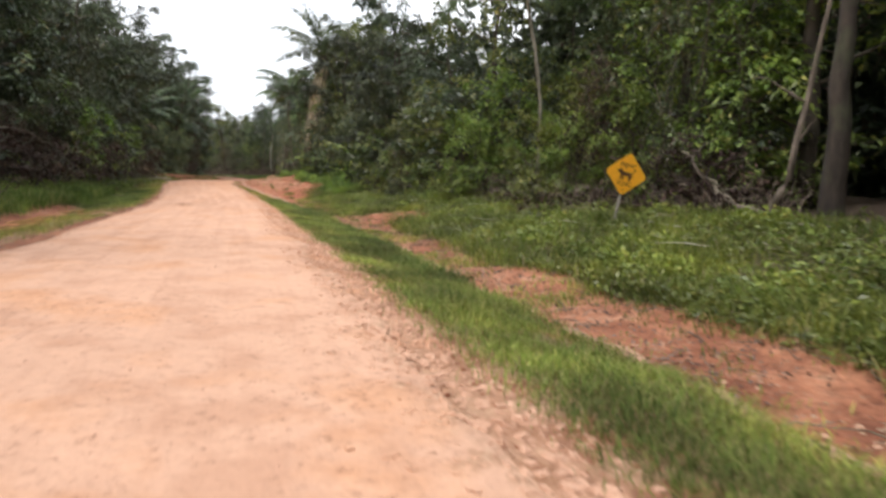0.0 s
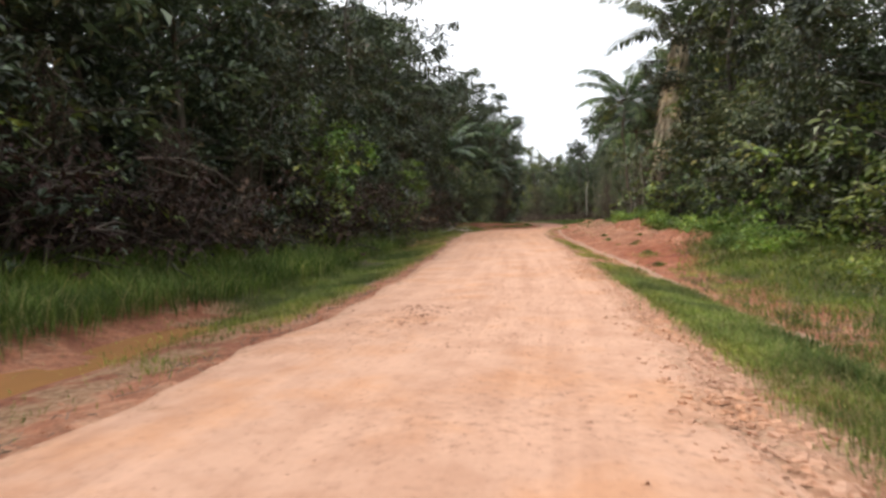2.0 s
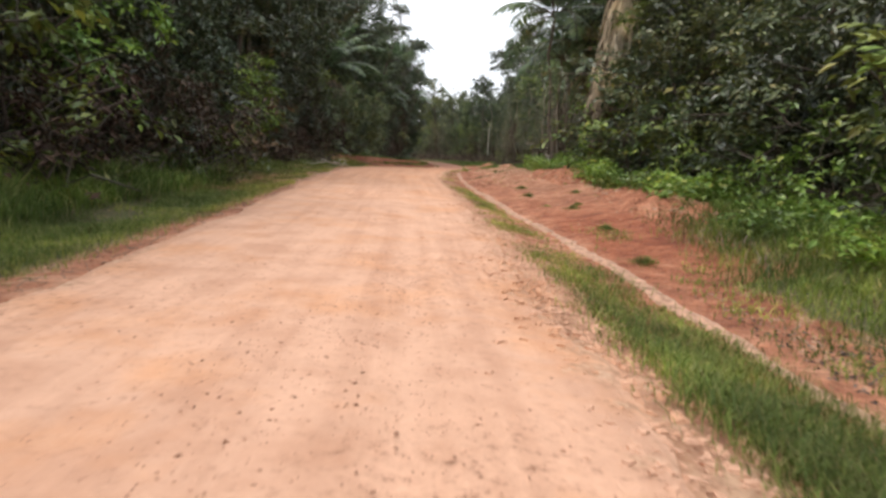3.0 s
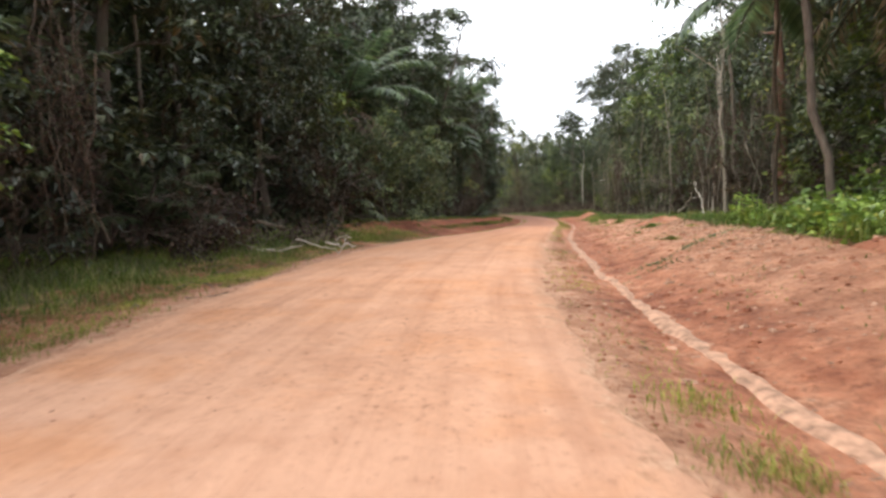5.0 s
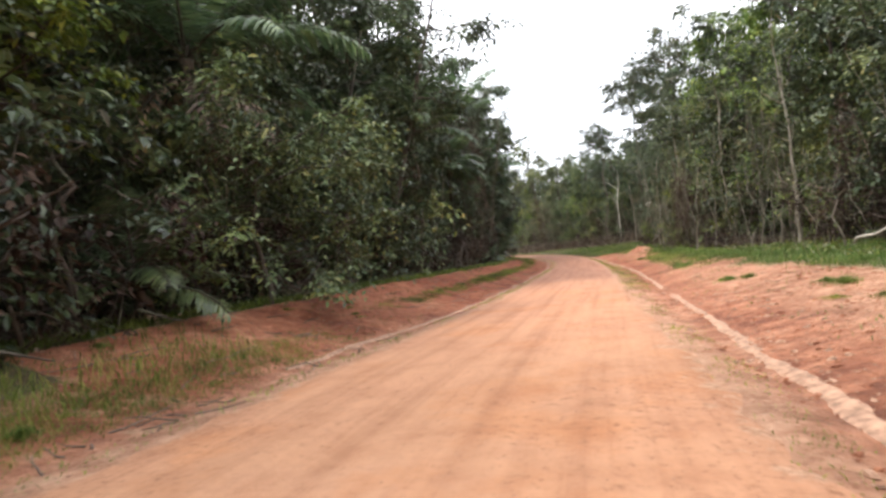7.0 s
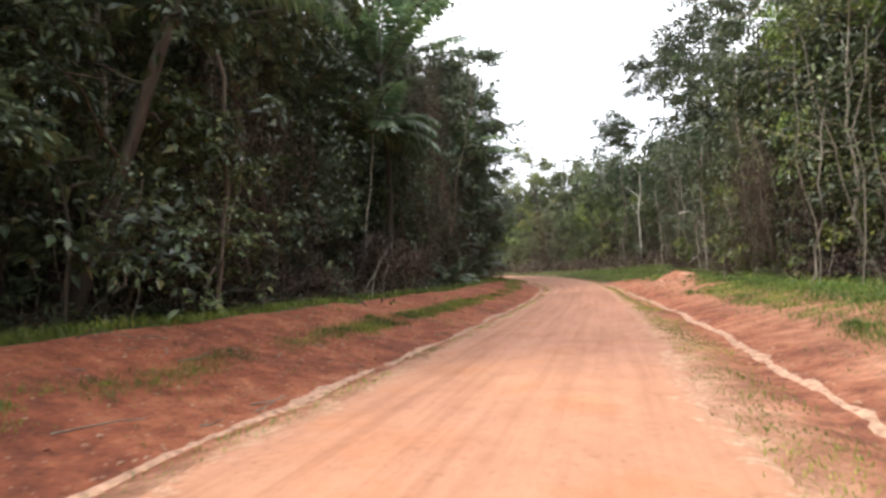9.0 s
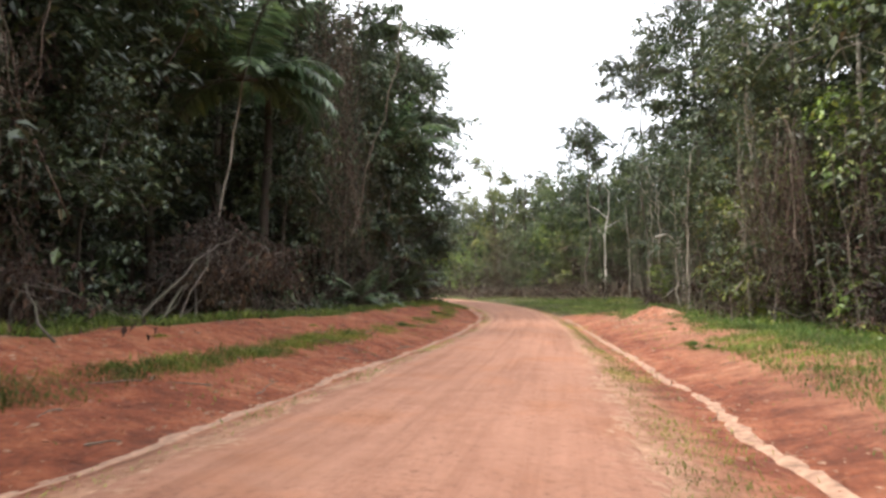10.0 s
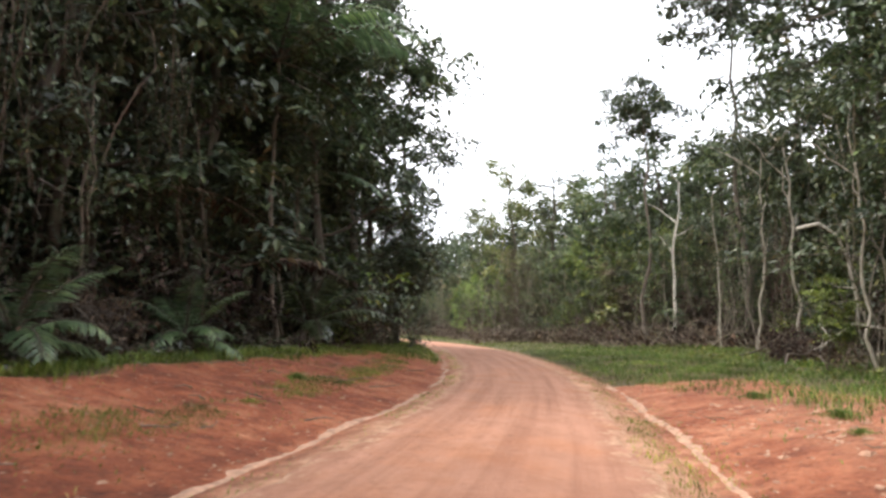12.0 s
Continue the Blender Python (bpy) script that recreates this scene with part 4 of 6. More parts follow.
# tree lines on both sides of the road
LEFT_LINE = [(-14, -11.5), (20, -12.5), (34, -12), (48, -11), (70, -11.8), (80, -13), (90, -13.2), (115, -12), (136, -11.5), (148, -11)]
RIGHT_LINE = [(-14, 13), (20, 12.8), (27, 11.8), (36, 10.8), (41, 9.0), (46, 8.2), (52, 8.2), (60, 8.9), (76, 11.0), (95, 11.8), (112, 10.6), (121, 10.2), (136, 11.3), (148, 11.5)]
INNER_BEND = [(-13.5, 153), (-18, 161), (-23, 168), (-30, 176), (-40, 184), (-53, 192)]
OUTER_BEND = [(10, 156), (7, 162), (3.5, 167), (-1, 172), (-5, 181), (-9, 190), (-14, 198), (-20, 204), (-28, 208), (-37, 213), (-48, 217), (-60, 222)]


def line_x(table, y):
    return float(np.interp(y, [r[0] for r in table], [r[1] for r in table]))


prng = random.Random(5)
# how tall the trees stand along each side, against their usual height
TALL_L = [(-14, 1.0), (52, 0.95), (62, 1.0), (76, 1.1), (115, 1.12), (124, 1.08), (132, 1.05), (140, 1.08), (150, 1.15)]
TALL_R = [(-14, 1.0), (25, 1.0), (32, .8), (44, .72), (50, .82), (58, .95), (80, 1.0), (95, 1.08), (108, 1.1), (114, 1.05), (126, 1.08), (140, 1.14), (150, 1.18)]
for side, table, tops in ((-1, LEFT_LINE, TALL_L), (1, RIGHT_LINE, TALL_R)):
    y = -12.0
    while y < 150:
        x = line_x(table, y) + side * prng.uniform(-0.5, 1.2)
        if side < 0 and 111 < y < 124 or side > 0 and 18 < y < 25:
            x += side * 2.4     # the forest edge steps back behind the palms
        k = line_x(tops, y)
        hidden = y < (18 if side < 0 else -3)
        # kinds differ by side: paler leaves right, darker left, partly painting how light falls
        kinds = ([0, 0, 1, 1, 5, 5] if y < 62 else [0, 0, 1, 0, 5, 5]) if side < 0 else ([6, 3, 6, 6] if y < 34 else [3, 6, 5, 1, 3] if y < 60 else [3, 1, 2, 3, 6, 4, 5])
        if hidden:
            put(BACK_TREES[0], x, y, prng.uniform(0, 360), 0.9)
        else:
            put(TREES[prng.choice(kinds)], x, y, prng.uniform(0, 360), prng.uniform(0.9, 1.05) * k, 0.1, prng.uniform(0.95, 1.1))
            near_right = side > 0 and y < 22
            if side > 0 and y > 56:
                put(THICKETS[prng.choice([0, 4, 1, 1, 2] if y > 100 else [0, 0, 1, 1, 2])], x - prng.uniform(0.3, 1.2), y + prng.uniform(-1, 3), prng.uniform(0, 360), prng.uniform(0.75, 1.15), 0.05, prng.uniform(0.9, 1.3))
            elif side > 0 and y < 32:
                put(THICKETS[prng.choice([2, 3, 3])], x - 0.6 + prng.uniform(-0.6, 0.5), y + prng.uniform(-1, 3), prng.uniform(0, 360), prng.uniform(0.75, 1.0), 0.05, prng.uniform(0.9, 1.2))
            elif side < 0 and prng.random() < 0.5:
                put(THICKETS[1], x + prng.uniform(0.6, 1.6), y + prng.uniform(-1, 3), prng.uniform(0, 360), prng.uniform(0.7, 1.1), 0.05, prng.uniform(0.9, 1.3))
            for _ in range(1 if y > 56 else 2):
                put(SHRUBS[prng.choice([0, 0, 1, 2, 2, 3] if side < 0 else [1, 1, 0, 4] if near_right else [0, 1, 1, 1, 2, 3])], x - side * prng.uniform(0.2 if near_right else 0.6, 0.9 if near_right else 2.2), y + prng.uniform(-2, 2), prng.uniform(0, 360), prng.uniform(0.55, 0.8) if near_right else prng.uniform(0.75, 1.2), 0.05)
            for _ in range(2):
                if prng.random() < (0.45 if side < 0 or y > 70 else 0.25):
                    put(SHRUBS[4], x - side * prng.uniform(1.2, 2.6), y + prng.uniform(-2, 2), prng.uniform(0, 360), prng.uniform(0.7, 1.25), 0.05)
        if not hidden or y > 12:
            put(BACK_TREES[prng.randrange(2)], x + side * prng.uniform(3.0, 5.0), y + prng.uniform(-1.5, 2), prng.uniform(0, 360), prng.uniform(0.9, 1.05) * k * (0.74 if side > 0 and 28 < y < 50 else 1.0))
        y += prng.uniform(4.0, 5.4)
for x, y in INNER_BEND + OUTER_BEND:
    far = (x, y) in OUTER_BEND
    # mostly paler kinds on the outer bend, its stronger light partly put into colour
    put(TREES[prng.choice([3, 3, 6, 5, 3]) if far else prng.choice([0, 1, 5])], x, y, prng.uniform(0, 360), prng.uniform(0.72, 1.12) * float(np.interp(y, [156, 172, 178, 184, 222], [1.36, 1.4, 1.32, 1.34, 1.38])) if far else prng.uniform(0.9, 1.05))
    put(BACK_TREES[prng.randrange(2)], x + (1 if far else -1) * prng.uniform(2, 5), y + (1 if far else -1) * prng.uniform(3, 6), prng.uniform(0, 360), prng.uniform(0.86, 1.0) if far else prng.uniform(0.95, 1.15))
    if far:
        for o in (-1.8, 0.2, 2.2):
            put(THICKETS[prng.choice([0, 4, 4, 2, 4])], x + o - 1.5, y - 1.8 - o * 0.6 + prng.uniform(-0.5, 0.5), prng.uniform(0, 360), prng.uniform(0.8, 1.15), 0.05, prng.uniform(0.85, 1.35))
        put(LIANAS[prng.choice([0, 2, 1])], x - 1.8, y - 3.0, prng.uniform(0, 360), prng.uniform(0.55, 0.8), 0.0)
    for _ in range(3):
        put(SHRUBS[prng.choice([0, 1, 2, 1, 4, 4])], x + prng.uniform(-3, 3), y - prng.uniform(1.0, 3), prng.uniform(0, 360), prng.uniform(0.9, 1.3), 0.05)

# palms, slender trunks, lianas and brush where they stand out
def skirted_palm(rng, tall, low):
    """A palm whose trunk is wrapped in a hanging coat of withered leaf sheaths."""
    tr, cr, rb, _ = palm(rng, tall, 20, 5.6, 54, 0.85, 0.17, 0, 0.4, (0.7, 1.6))
    n = 2600
    u = rng.random(n)
    a = rng.uniform(0, 2 * np.pi, n)
    r = np.interp(u, [0, 0.6, 1], [0.5, 0.62, 0.34]) * rng.uniform(0.45, 1.0, n)
    at = np.stack([r * np.cos(a), r * np.sin(a), low + 0.9 + u * (tall - low - 0.7)], 1)
    ways = np.stack([np.cos(a) * 0.14, np.sin(a) * 0.14, -np.ones(n)], 1) + rng.normal(size=(n, 3)) * 0.09
    v, f = leaf_quads(rng, at, rng.uniform(0.5, 1.3, n), ways, 0.11, np.stack([np.cos(a), np.sin(a), np.zeros(n)], 1) + rng.normal(size=(n, 3)) * 0.3)
    return planted("palm", [("trunk", tr), ("crown", cr), ("rib", rb), ("dead_fronds", mesh_np("dead_fronds", v, f, LEAF_STRAW))], "tall palm whose trunk wears a coat of withered straw-coloured sheaths", "palm", "palms")


def tall_palm(seed, label, *shape, **more):
    tr, cr, rb, dd = palm(np.random.default_rng(seed), *shape, **more)
    return planted("palm", [("trunk", tr), ("crown", cr), ("rib", rb), ("dead_fronds", dd)], label, "palm", "palms")


put(skirted_palm(np.random.default_rng(77), 10.2, 2.4), 5.1, 55.0, 20, 1.0, 0.1, 1.0, (0, 9))
put(PALMS[0], 7.4, 64.0, 20, 1.3)
put(PALMS[2], 8.4, 66.0, 80, 1.1)
put(tall_palm(31, "grey-stemmed feather palm leaning over the thicket", 8.2, 17, 4.6, 54, 0.75, 0.06, bark=BARK_PALE), 10.5, 21.5, 0, 1.0, 0.1, 1.0, (0, -4))
put(tall_palm(35, "slim palm with long drooping fronds by the soil mound", 7.6, 15, 4.4, 56, 0.8, 0.07, 0, 0.0, (1.1, 1.9)), 4.5, 60.5, 0)
put(tall_palm(36, "slim palm with drooping fronds beside its taller neighbour", 6.4, 13, 3.8, 50, 0.75, 0.06, 0, 0.0, (1.1, 1.9)), 5.6, 66.5, 50)
put(tall_palm(32, "slender green-crowned palm with broad drooping fronds", 8.2, 14, 3.8, 52, 1.0, 0.036, 0, 0.05, (0.9, 1.6), BARK_PALE), -10.9, 114.9, 20, 1.0, 0.1, 1.0, (-2, 3))
put(tall_palm(33, "tall stout palm with a shuttlecock of upright fronds", 11.6, 18, 6.2, 64, 0.95, 0.14, 0, 0.75, (0.35, 0.9), BARK_DARK), -10.6, 117.4, 40)
put(tall_palm(34, "stout palm with grey-green fronds and a skirt of withered ones", 7.2, 17, 5.6, 60, 0.95, 0.22, 10, 0.1, (0.8, 1.5)), -12.1, 83.0, 70)
put(PALMS[2], -9.0, 133.5, 70, 1.15)
put(PALMS[1], -9.2, 136.0, 160, 1.0)
put(PALMS[2], -12.6, 65.5, 70, 1.1)
put(PALMS[2], -9.2, 98.5, 200, 0.9)
put(PALMS[1], -10.6, 78.5, 0, 0.9)
put(PALMS[1], -11.2, 62.0, 120, 0.9)
put(PALMS[1], -8.5, 123.2, 60, 0.62)
put(PALMS[1], -8.6, 128.2, 10, 0.6)
put(PALMS[2], -10.0, 138.0, 10, 0.85)
put(POLES[0], 5.75, 152.5, 0, 1.0)
for n, (x, y) in enumerate(OUTER_BEND):
    put(POLES[1 + n % 3], x + prng.uniform(0.0, 1.5), y + prng.uniform(0.0, 2.0), prng.uniform(0, 360), prng.uniform(0.7, 1.0))
put(TREES[1], -11.6, 139.0, 30, 1.2)
put(TREES[0], -12.2, 133.5, 210, 1.0)
put(TREES[1], -9.6, 146.0, 100, 1.14)
put(TREES[0], -11.9, 144.5, 100, 1.16)
put(TREES[0], -10.0, 151.0, 300, 1.05)
put(TREES[0], -12.0, 104.0, 60, 1.2)
put(TREES[0], -13.2, 110.6, 200, 1.2)
put(TREES[0], -12.2, 127.5, 80, 1.16)
put(TREES[0], -13.4, 108.8, 20, 1.12)
put(TREES[4], 10.8, 141.0, 140, 1.06)
put(TREES[1], 10.6, 147.5, 300, 1.15)
put(TREES[0], 10.4, 133.0, 20, 1.0)
put(TREES[2], 10.8, 118.5, 50, 0.98)
put(TREES[5], 11.0, 113.0, 50, 1.1)
tr, cr = broadleaf(rng, 7.6, 1.5, 0.35, 46, 44, 0.27, LEAF_YELLOW, BARK, 0.06, 0.3, 10, 0.2, 3)
SAPLING = planted("sapling", [("stem", tr), ("foliage", cr)], "slender sapling with yellow-green leaves", "tree", "saplings")
put(SAPLING, -9.6, 44.6, 0, 0.9)
put(SAPLING, -8.6, 53.5, 90, 0.72)
put(SAPLING, 6.6, 133.2, 30, 0.42)
tr, cr = broadleaf(rng, 7.2, 1.1, 0.7, 34, 40, 0.24, LEAF_YELLOW, BARK, 0.06, 0.3, 9, 0.1, 3)
put(planted("sapling", [("stem", tr), ("foliage", cr)], "leaning young tree with a high yellow-green crown", "tree", "saplings"), -10.7, 76.2, 130, 1.0)
put(SHRUBS[0], -10.1, 75.0, 160, 0.8, 0.05)
put(SAPLING, 8.4, 37.5, 220, 0.4)
put(SAPLING, 8.1, 71.6, 20, 0.3)
for x, y, k, sc in [(8.0, 23.5, 1, 0.5), (8.6, 20.6, 4, 0.55), (7.6, 26.4, 1, 0.55), (7.0, 29.5, 3, 0.5), (8.8, 17.6, 1, 0.5), (7.4, 32.6, 1, 0.6), (9.0, 26.0, 3, 0.7), (6.6, 33.8, 4, 0.45)]:
    put(SHRUBS[k], x, y, 53 * y, sc, 0.05)
put(SHRUBS[4], 10.2, 13.8, 40, 0.75, 0.05)
put(SHRUBS[4], 10.9, 12.9, 200, 0.8, 0.05)
put(BRUSH[0], 9.5, 15.6, 20, 0.9, 0.02)
put(BRUSH[2], 9.3, 18.6, 80, 0.9, 0.02)
put(BRUSH[1], 10.2, 11.0, 150, 0.8, 0.02)
put(SAPLING, 8.3, 72.3, 120, 0.26)
tr, cr = broadleaf(rng, 19.0, 2.4, 0.78, 90, 50, 0.3, LEAF, BARK_GREY, 0.1, 0.5, 12, 0.0, 5, 0.15)
UMBRELLA = planted("tree", [("trunk", tr), ("crown", cr)], "tall slender tree with a flat umbrella crown", "tree", "forest trees")
put(UMBRELLA, 4.6, 153.5, 0, 0.97)
put(UMBRELLA, 9.0, 150.0, 120, 1.32)
tr, cr = broadleaf(rng, 5.4, 3.4, 0.10, 150, 64, 0.19, LEAF_MID, BARK, 0.07, 0.3, 16, 0.0, 4)
BIG_BUSH = planted("shrub", [("stem", tr), ("foliage", cr)], "large rounded leafy bush leaning out of the forest edge", "shrub", "understorey shrubs")
put(BIG_BUSH, -9.4, 82.0, 180, 1.0)
put(THICKETS[1], -10.2, 89.5, 140, 0.9)
put(THICKETS[1], -9.9, 95.0, 250, 0.8)
put(THICKETS[0], -9.5, 98.0, 20, 0.95)
put(THICKETS[1], -10.4, 108.0, 70, 0.8)
put(THICKETS[1], -9.2, 147.2, 10, 1.0)
put(THICKETS[1], -9.6, 150.5, 70, 1.1)
put(THICKETS[1], -10.6, 154.5, 70, 1.1)
put(THICKETS[1], -9.6, 141.5, 200, 0.9)
put(THICKETS[0], 6.8, 47.5, 60, 1.0)
put(THICKETS[0], 8.8, 33.0, 200, 1.0)
put(THICKETS[1], 9.2, 36.2, 20, 0.8)
put(THICKETS[3], 9.4, 29.5, 90, 0.95)
put(THICKETS[3], 9.8, 25.0, 20, 0.9)
put(THICKETS[3], 10.6, 19.5, 20, 0.75)
put(THICKETS[3], 10.6, 16.4, 20, 0.6)
for x, y, sc in [(9.6, 18.0, 0.5), (9.4, 21.0, 0.55), (9.3, 24.4, 0.6), (9.2, 27.2, 0.65), (9.0, 31.0, 0.7), (8.8, 34.8, 0.6)]:
    put(THICKETS[3 if y < 30 else 2], x, y, prng.uniform(0, 360), sc, 0.05)
put(THICKETS[1], 7.9, 39.8, 120, 0.95)
put(THICKETS[0], 7.0, 44.0, 200, 1.0)
put(THICKETS[2], 7.0, 51.0, 20, 1.0)
for x, y, k, sc in [(7.4, 38.6, 3, 0.9), (6.9, 40.6, 1, 0.7), (6.6, 42.8, 0, 0.8), (6.2, 44.6, 2, 0.75), (6.0, 46.6, 1, 0.7), (6.2, 49.0, 0, 0.8), (5.9, 51.5, 3, 0.9), (6.2, 54.0, 1, 0.6), (6.4, 57.5, 0, 0.8), (6.0, 60.0, 1, 0.6)]:
    put(SHRUBS[k], x, y, prng.uniform(0, 360), sc, 0.05)
for x, y, k, s in [(8.9, 98.8, 1, 1.0), (8.1, 122.0, 3, 1.0), (9.2, 137, 2, 1.1), (9.4, 151.5, 3, 1.0), (7.5, 78.5, 3, 0.9), (8.2, 84, 2, 1.2), (-11.8, 107, 1, 1.0), (-12, 99, 3, 1.0), (-13.6, 160, 2, 0.9), (8.5, 110, 2, 1.2), (7.7, 130, 1, 0.9), (8.0, 145, 2, 1.2), (-9.8, 136, 2, 1.0), (7.9, 133.5, 2, 0.9), (8.3, 139.5, 2, 1.1), (7.2, 148, 1, 0.8), (9.2, 134.5, 2, 1.0), (6.2, 156, 2, 0.9)]:
    put(POLES[k], x, y, prng.uniform(0, 360), s)
for x, y, k, s in [(7.2, 59.5, 2, 0.9), (8.0, 80, 0, 1.0), (8.7, 75.4, 1, 0.9), (7.9, 78.6, 0, 0.9), (7.9, 82.0, 0, 0.95), (8.6, 76.6, 0, 1.0), (8.4, 113, 0, 1.0), (7.8, 121, 0, 1.1), (-9.6, 128, 1, 1.0), (-11, 96, 1, 1.0), (10.4, 17.5, 2, 1.0), (-10.4, 72, 0, 0.8), (-10.6, 82, 1, 0.9), (8.6, 92, 2, 1.1), (-10.6, 35, 2, 0.8), (9.0, 103, 1, 1.0), (-9.6, 124.5, 1, 1.2), (7.9, 116.5, 0, 1.0), (7.2, 115.3, 0, 1.1), (7.3, 117.8, 0, 1.0), (7.6, 119.3, 1, 1.0), (8.5, 86, 0, 1.0), (8.6, 128, 1, 1.1), (8.8, 143, 0, 1.0), (-9.6, 135, 1, 1.2), (10.6, 13.5, 1, 0.8), (-10.6, 27, 0, 0.8), (-10.2, 43, 2, 0.9), (-9.8, 58, 0, 0.9), (3.0, 167, 0, 0.8), (-3, 176, 0, 0.8), (-11, 193, 0, 0.9), (5.5, 158, 2, 1.0)]:
    put(LIANAS[k], x, y, prng.uniform(0, 360), s, 0.0)
for y in np.arange(8, 150, 4.2):
    for side, table in ((-1, LEFT_LINE), (1, RIGHT_LINE)):
        if prng.random() < (0.85 if y > 60 else 0.5 if side < 0 else 0.2):
            put(BRUSH[prng.randrange(3)], line_x(table, y) - side * prng.uniform(1.2, 2.4), float(y) + prng.uniform(-1.5, 1.5), prng.uniform(0, 360), prng.uniform(0.7, 1.2), 0.02)
for n, (x, y) in enumerate(OUTER_BEND[:10]):
    put(TANGLES[n % 3], x - 2.4, y - 3.4, prng.uniform(0, 360), prng.uniform(0.9, 1.2), 0.0)
    put(TANGLES[(n + 1) % 3], x - 0.6, y - 5.2, prng.uniform(0, 360), prng.uniform(0.7, 1.0), 0.0)
for n, y in enumerate(np.arange(76, 152, 4.6)):
    put(TANGLES[n % 3], line_x(RIGHT_LINE, y) - prng.uniform(1.6, 2.6), float(y), prng.uniform(0, 360), prng.uniform(0.7, 1.15), 0.0)
for n, y in enumerate((97.0, 100.5)):
    put(TANGLES[n % 3], line_x(LEFT_LINE, y) + prng.uniform(0.9, 1.6), y, prng.uniform(0, 360), prng.uniform(0.7, 1.0), 0.0)
for x, y in OUTER_BEND[:10]:
    for o in (-1.4, 0.9):
        put(LIANAS[prng.choice([0, 2])], x - 2.0 + o, y - 3.6 - o * 0.8, prng.uniform(0, 360), prng.uniform(0.5, 0.85), 0.0)
    put(SHRUBS[4], x - 2.6, y - 4.2, prng.uniform(0, 360), prng.uniform(0.8, 1.2), 0.05)
for x, y in [(-10.4, 101.2), (-10.8, 103.0), (-10.4, 105.0)]:
    put(LIANAS[0], x, y, prng.uniform(0, 360), prng.uniform(1.1, 1.45), 0.0)
vs, vl = liana_curtain(np.random.default_rng(91), 46, 13.5, 1.7, 100, LEAF_DRY, 0.08, (0.25, 0.9))
put(planted("liana", [("vine_stem", vs), ("vine_leaves", vl)], "column of dry brown vines hanging from a tall tree", "liana", "lianas"), -8.6, 120.6, 0, 1.0, 0.0)
# the tall dense trees that close the left side before the bend
for x, y, k, sc in [(-9.2, 141.5, 0, 1.2), (-9.0, 137.0, 0, 1.12), (-11.2, 128.0, 0, 1.2), (-10.4, 131.2, 1, 1.2)]:
    put(TREES[k], x, y, 77 * y, sc)
for n, y in enumerate(list(np.arange(17, 37, 4.8)) + list(np.arange(60, 150, 5.0))):
    put(BACK_TREES[n % 2], line_x(RIGHT_LINE, y) + 5.5 + 1.3 * (n % 3), float(y), 61.0 * n, line_x(TALL_R, y) * (0.86 if y < 40 else 0.96))
put(TREES[0], -10.9, 96.0, 15, 0.95, 0.1, 1.0, (0, 17))
put(TREES[1], -10.8, 92.0, 75, 0.86, 0.1, 1.0, (0, 15))
put(THICKETS[1], -9.9, 118.4, 30, 0.95, 0.05, 1.3)
for n, y in enumerate(np.arange(99, 152, 4.4)):
    put(BACK_TREES[n % 2], -15.6 - 1.2 * (n % 3), float(y), 47.0 * n, 1.08 + 0.04 * (n % 3))
for x, y, k, sc in [(-10.4, 30.0, 0, 0.8), (-10.0, 33.5, 2, 0.8), (-9.9, 37.5, 0, 0.6), (-9.6, 47.5, 2, 0.8), (-9.4, 51.0, 0, 0.6), (-9.3, 55.5, 2, 0.7)]:
    put(LIANAS[k], x, y, prng.uniform(0, 360), sc, 0.0)
for x, y in [(-9.2, 29.0), (-9.0, 32.0), (-8.9, 35.5), (-8.8, 40.5), (-8.6, 48.5)]:
    put(SHRUBS[4], x, y, prng.uniform(0, 360), prng.uniform(0.9, 1.3), 0.05)
for n, (x, y) in enumerate(OUTER_BEND[:9]):
    for o in (-1.8, 0.4, 2.4):
        put(BRUSH[(n + int(o)) % 3], x - 2.6 + o, y - 4.4 - o * 0.6, prng.uniform(0, 360), prng.uniform(1.3, 2.1), 0.02)
for x, y in OUTER_BEND[:8]:
    put(BRUSH[prng.randrange(3)], x - 1.5, y - 2.5, prng.uniform(0, 360), 1.2, 0.02)


def dead_frond(x, y, z, turn, rise, length):
    v, f, ribs = [], [], Tubes()
    frond(np.random.default_rng(int(y)), v, f, ribs, np.zeros(3), radians(turn), rise, length, 44, 0.7, 1.0)
    ob = tagged(new("dead_palm_frond"), "long withered brown palm frond hanging out of the thicket", "palm frond", "dead palm fronds")
    child("withered_blade", mesh_np("withered_blade", np.concatenate(v), np.concatenate(f), LEAF_DRY), ob)["kind"] = "stuff"
    child("rib", ribs.mesh("rib", TWIG_DEAD), ob)
    ob.location = (x, y, z)


dead_frond(-9.6, 127.0, 4.6, 80, 0.25, 6.0)
dead_frond(-9.8, 132.5, 3.4, 60, 0.3, 4.5)
dead_frond(-10.4, 33.0, 3.2, 60, 0.1, 3.0)


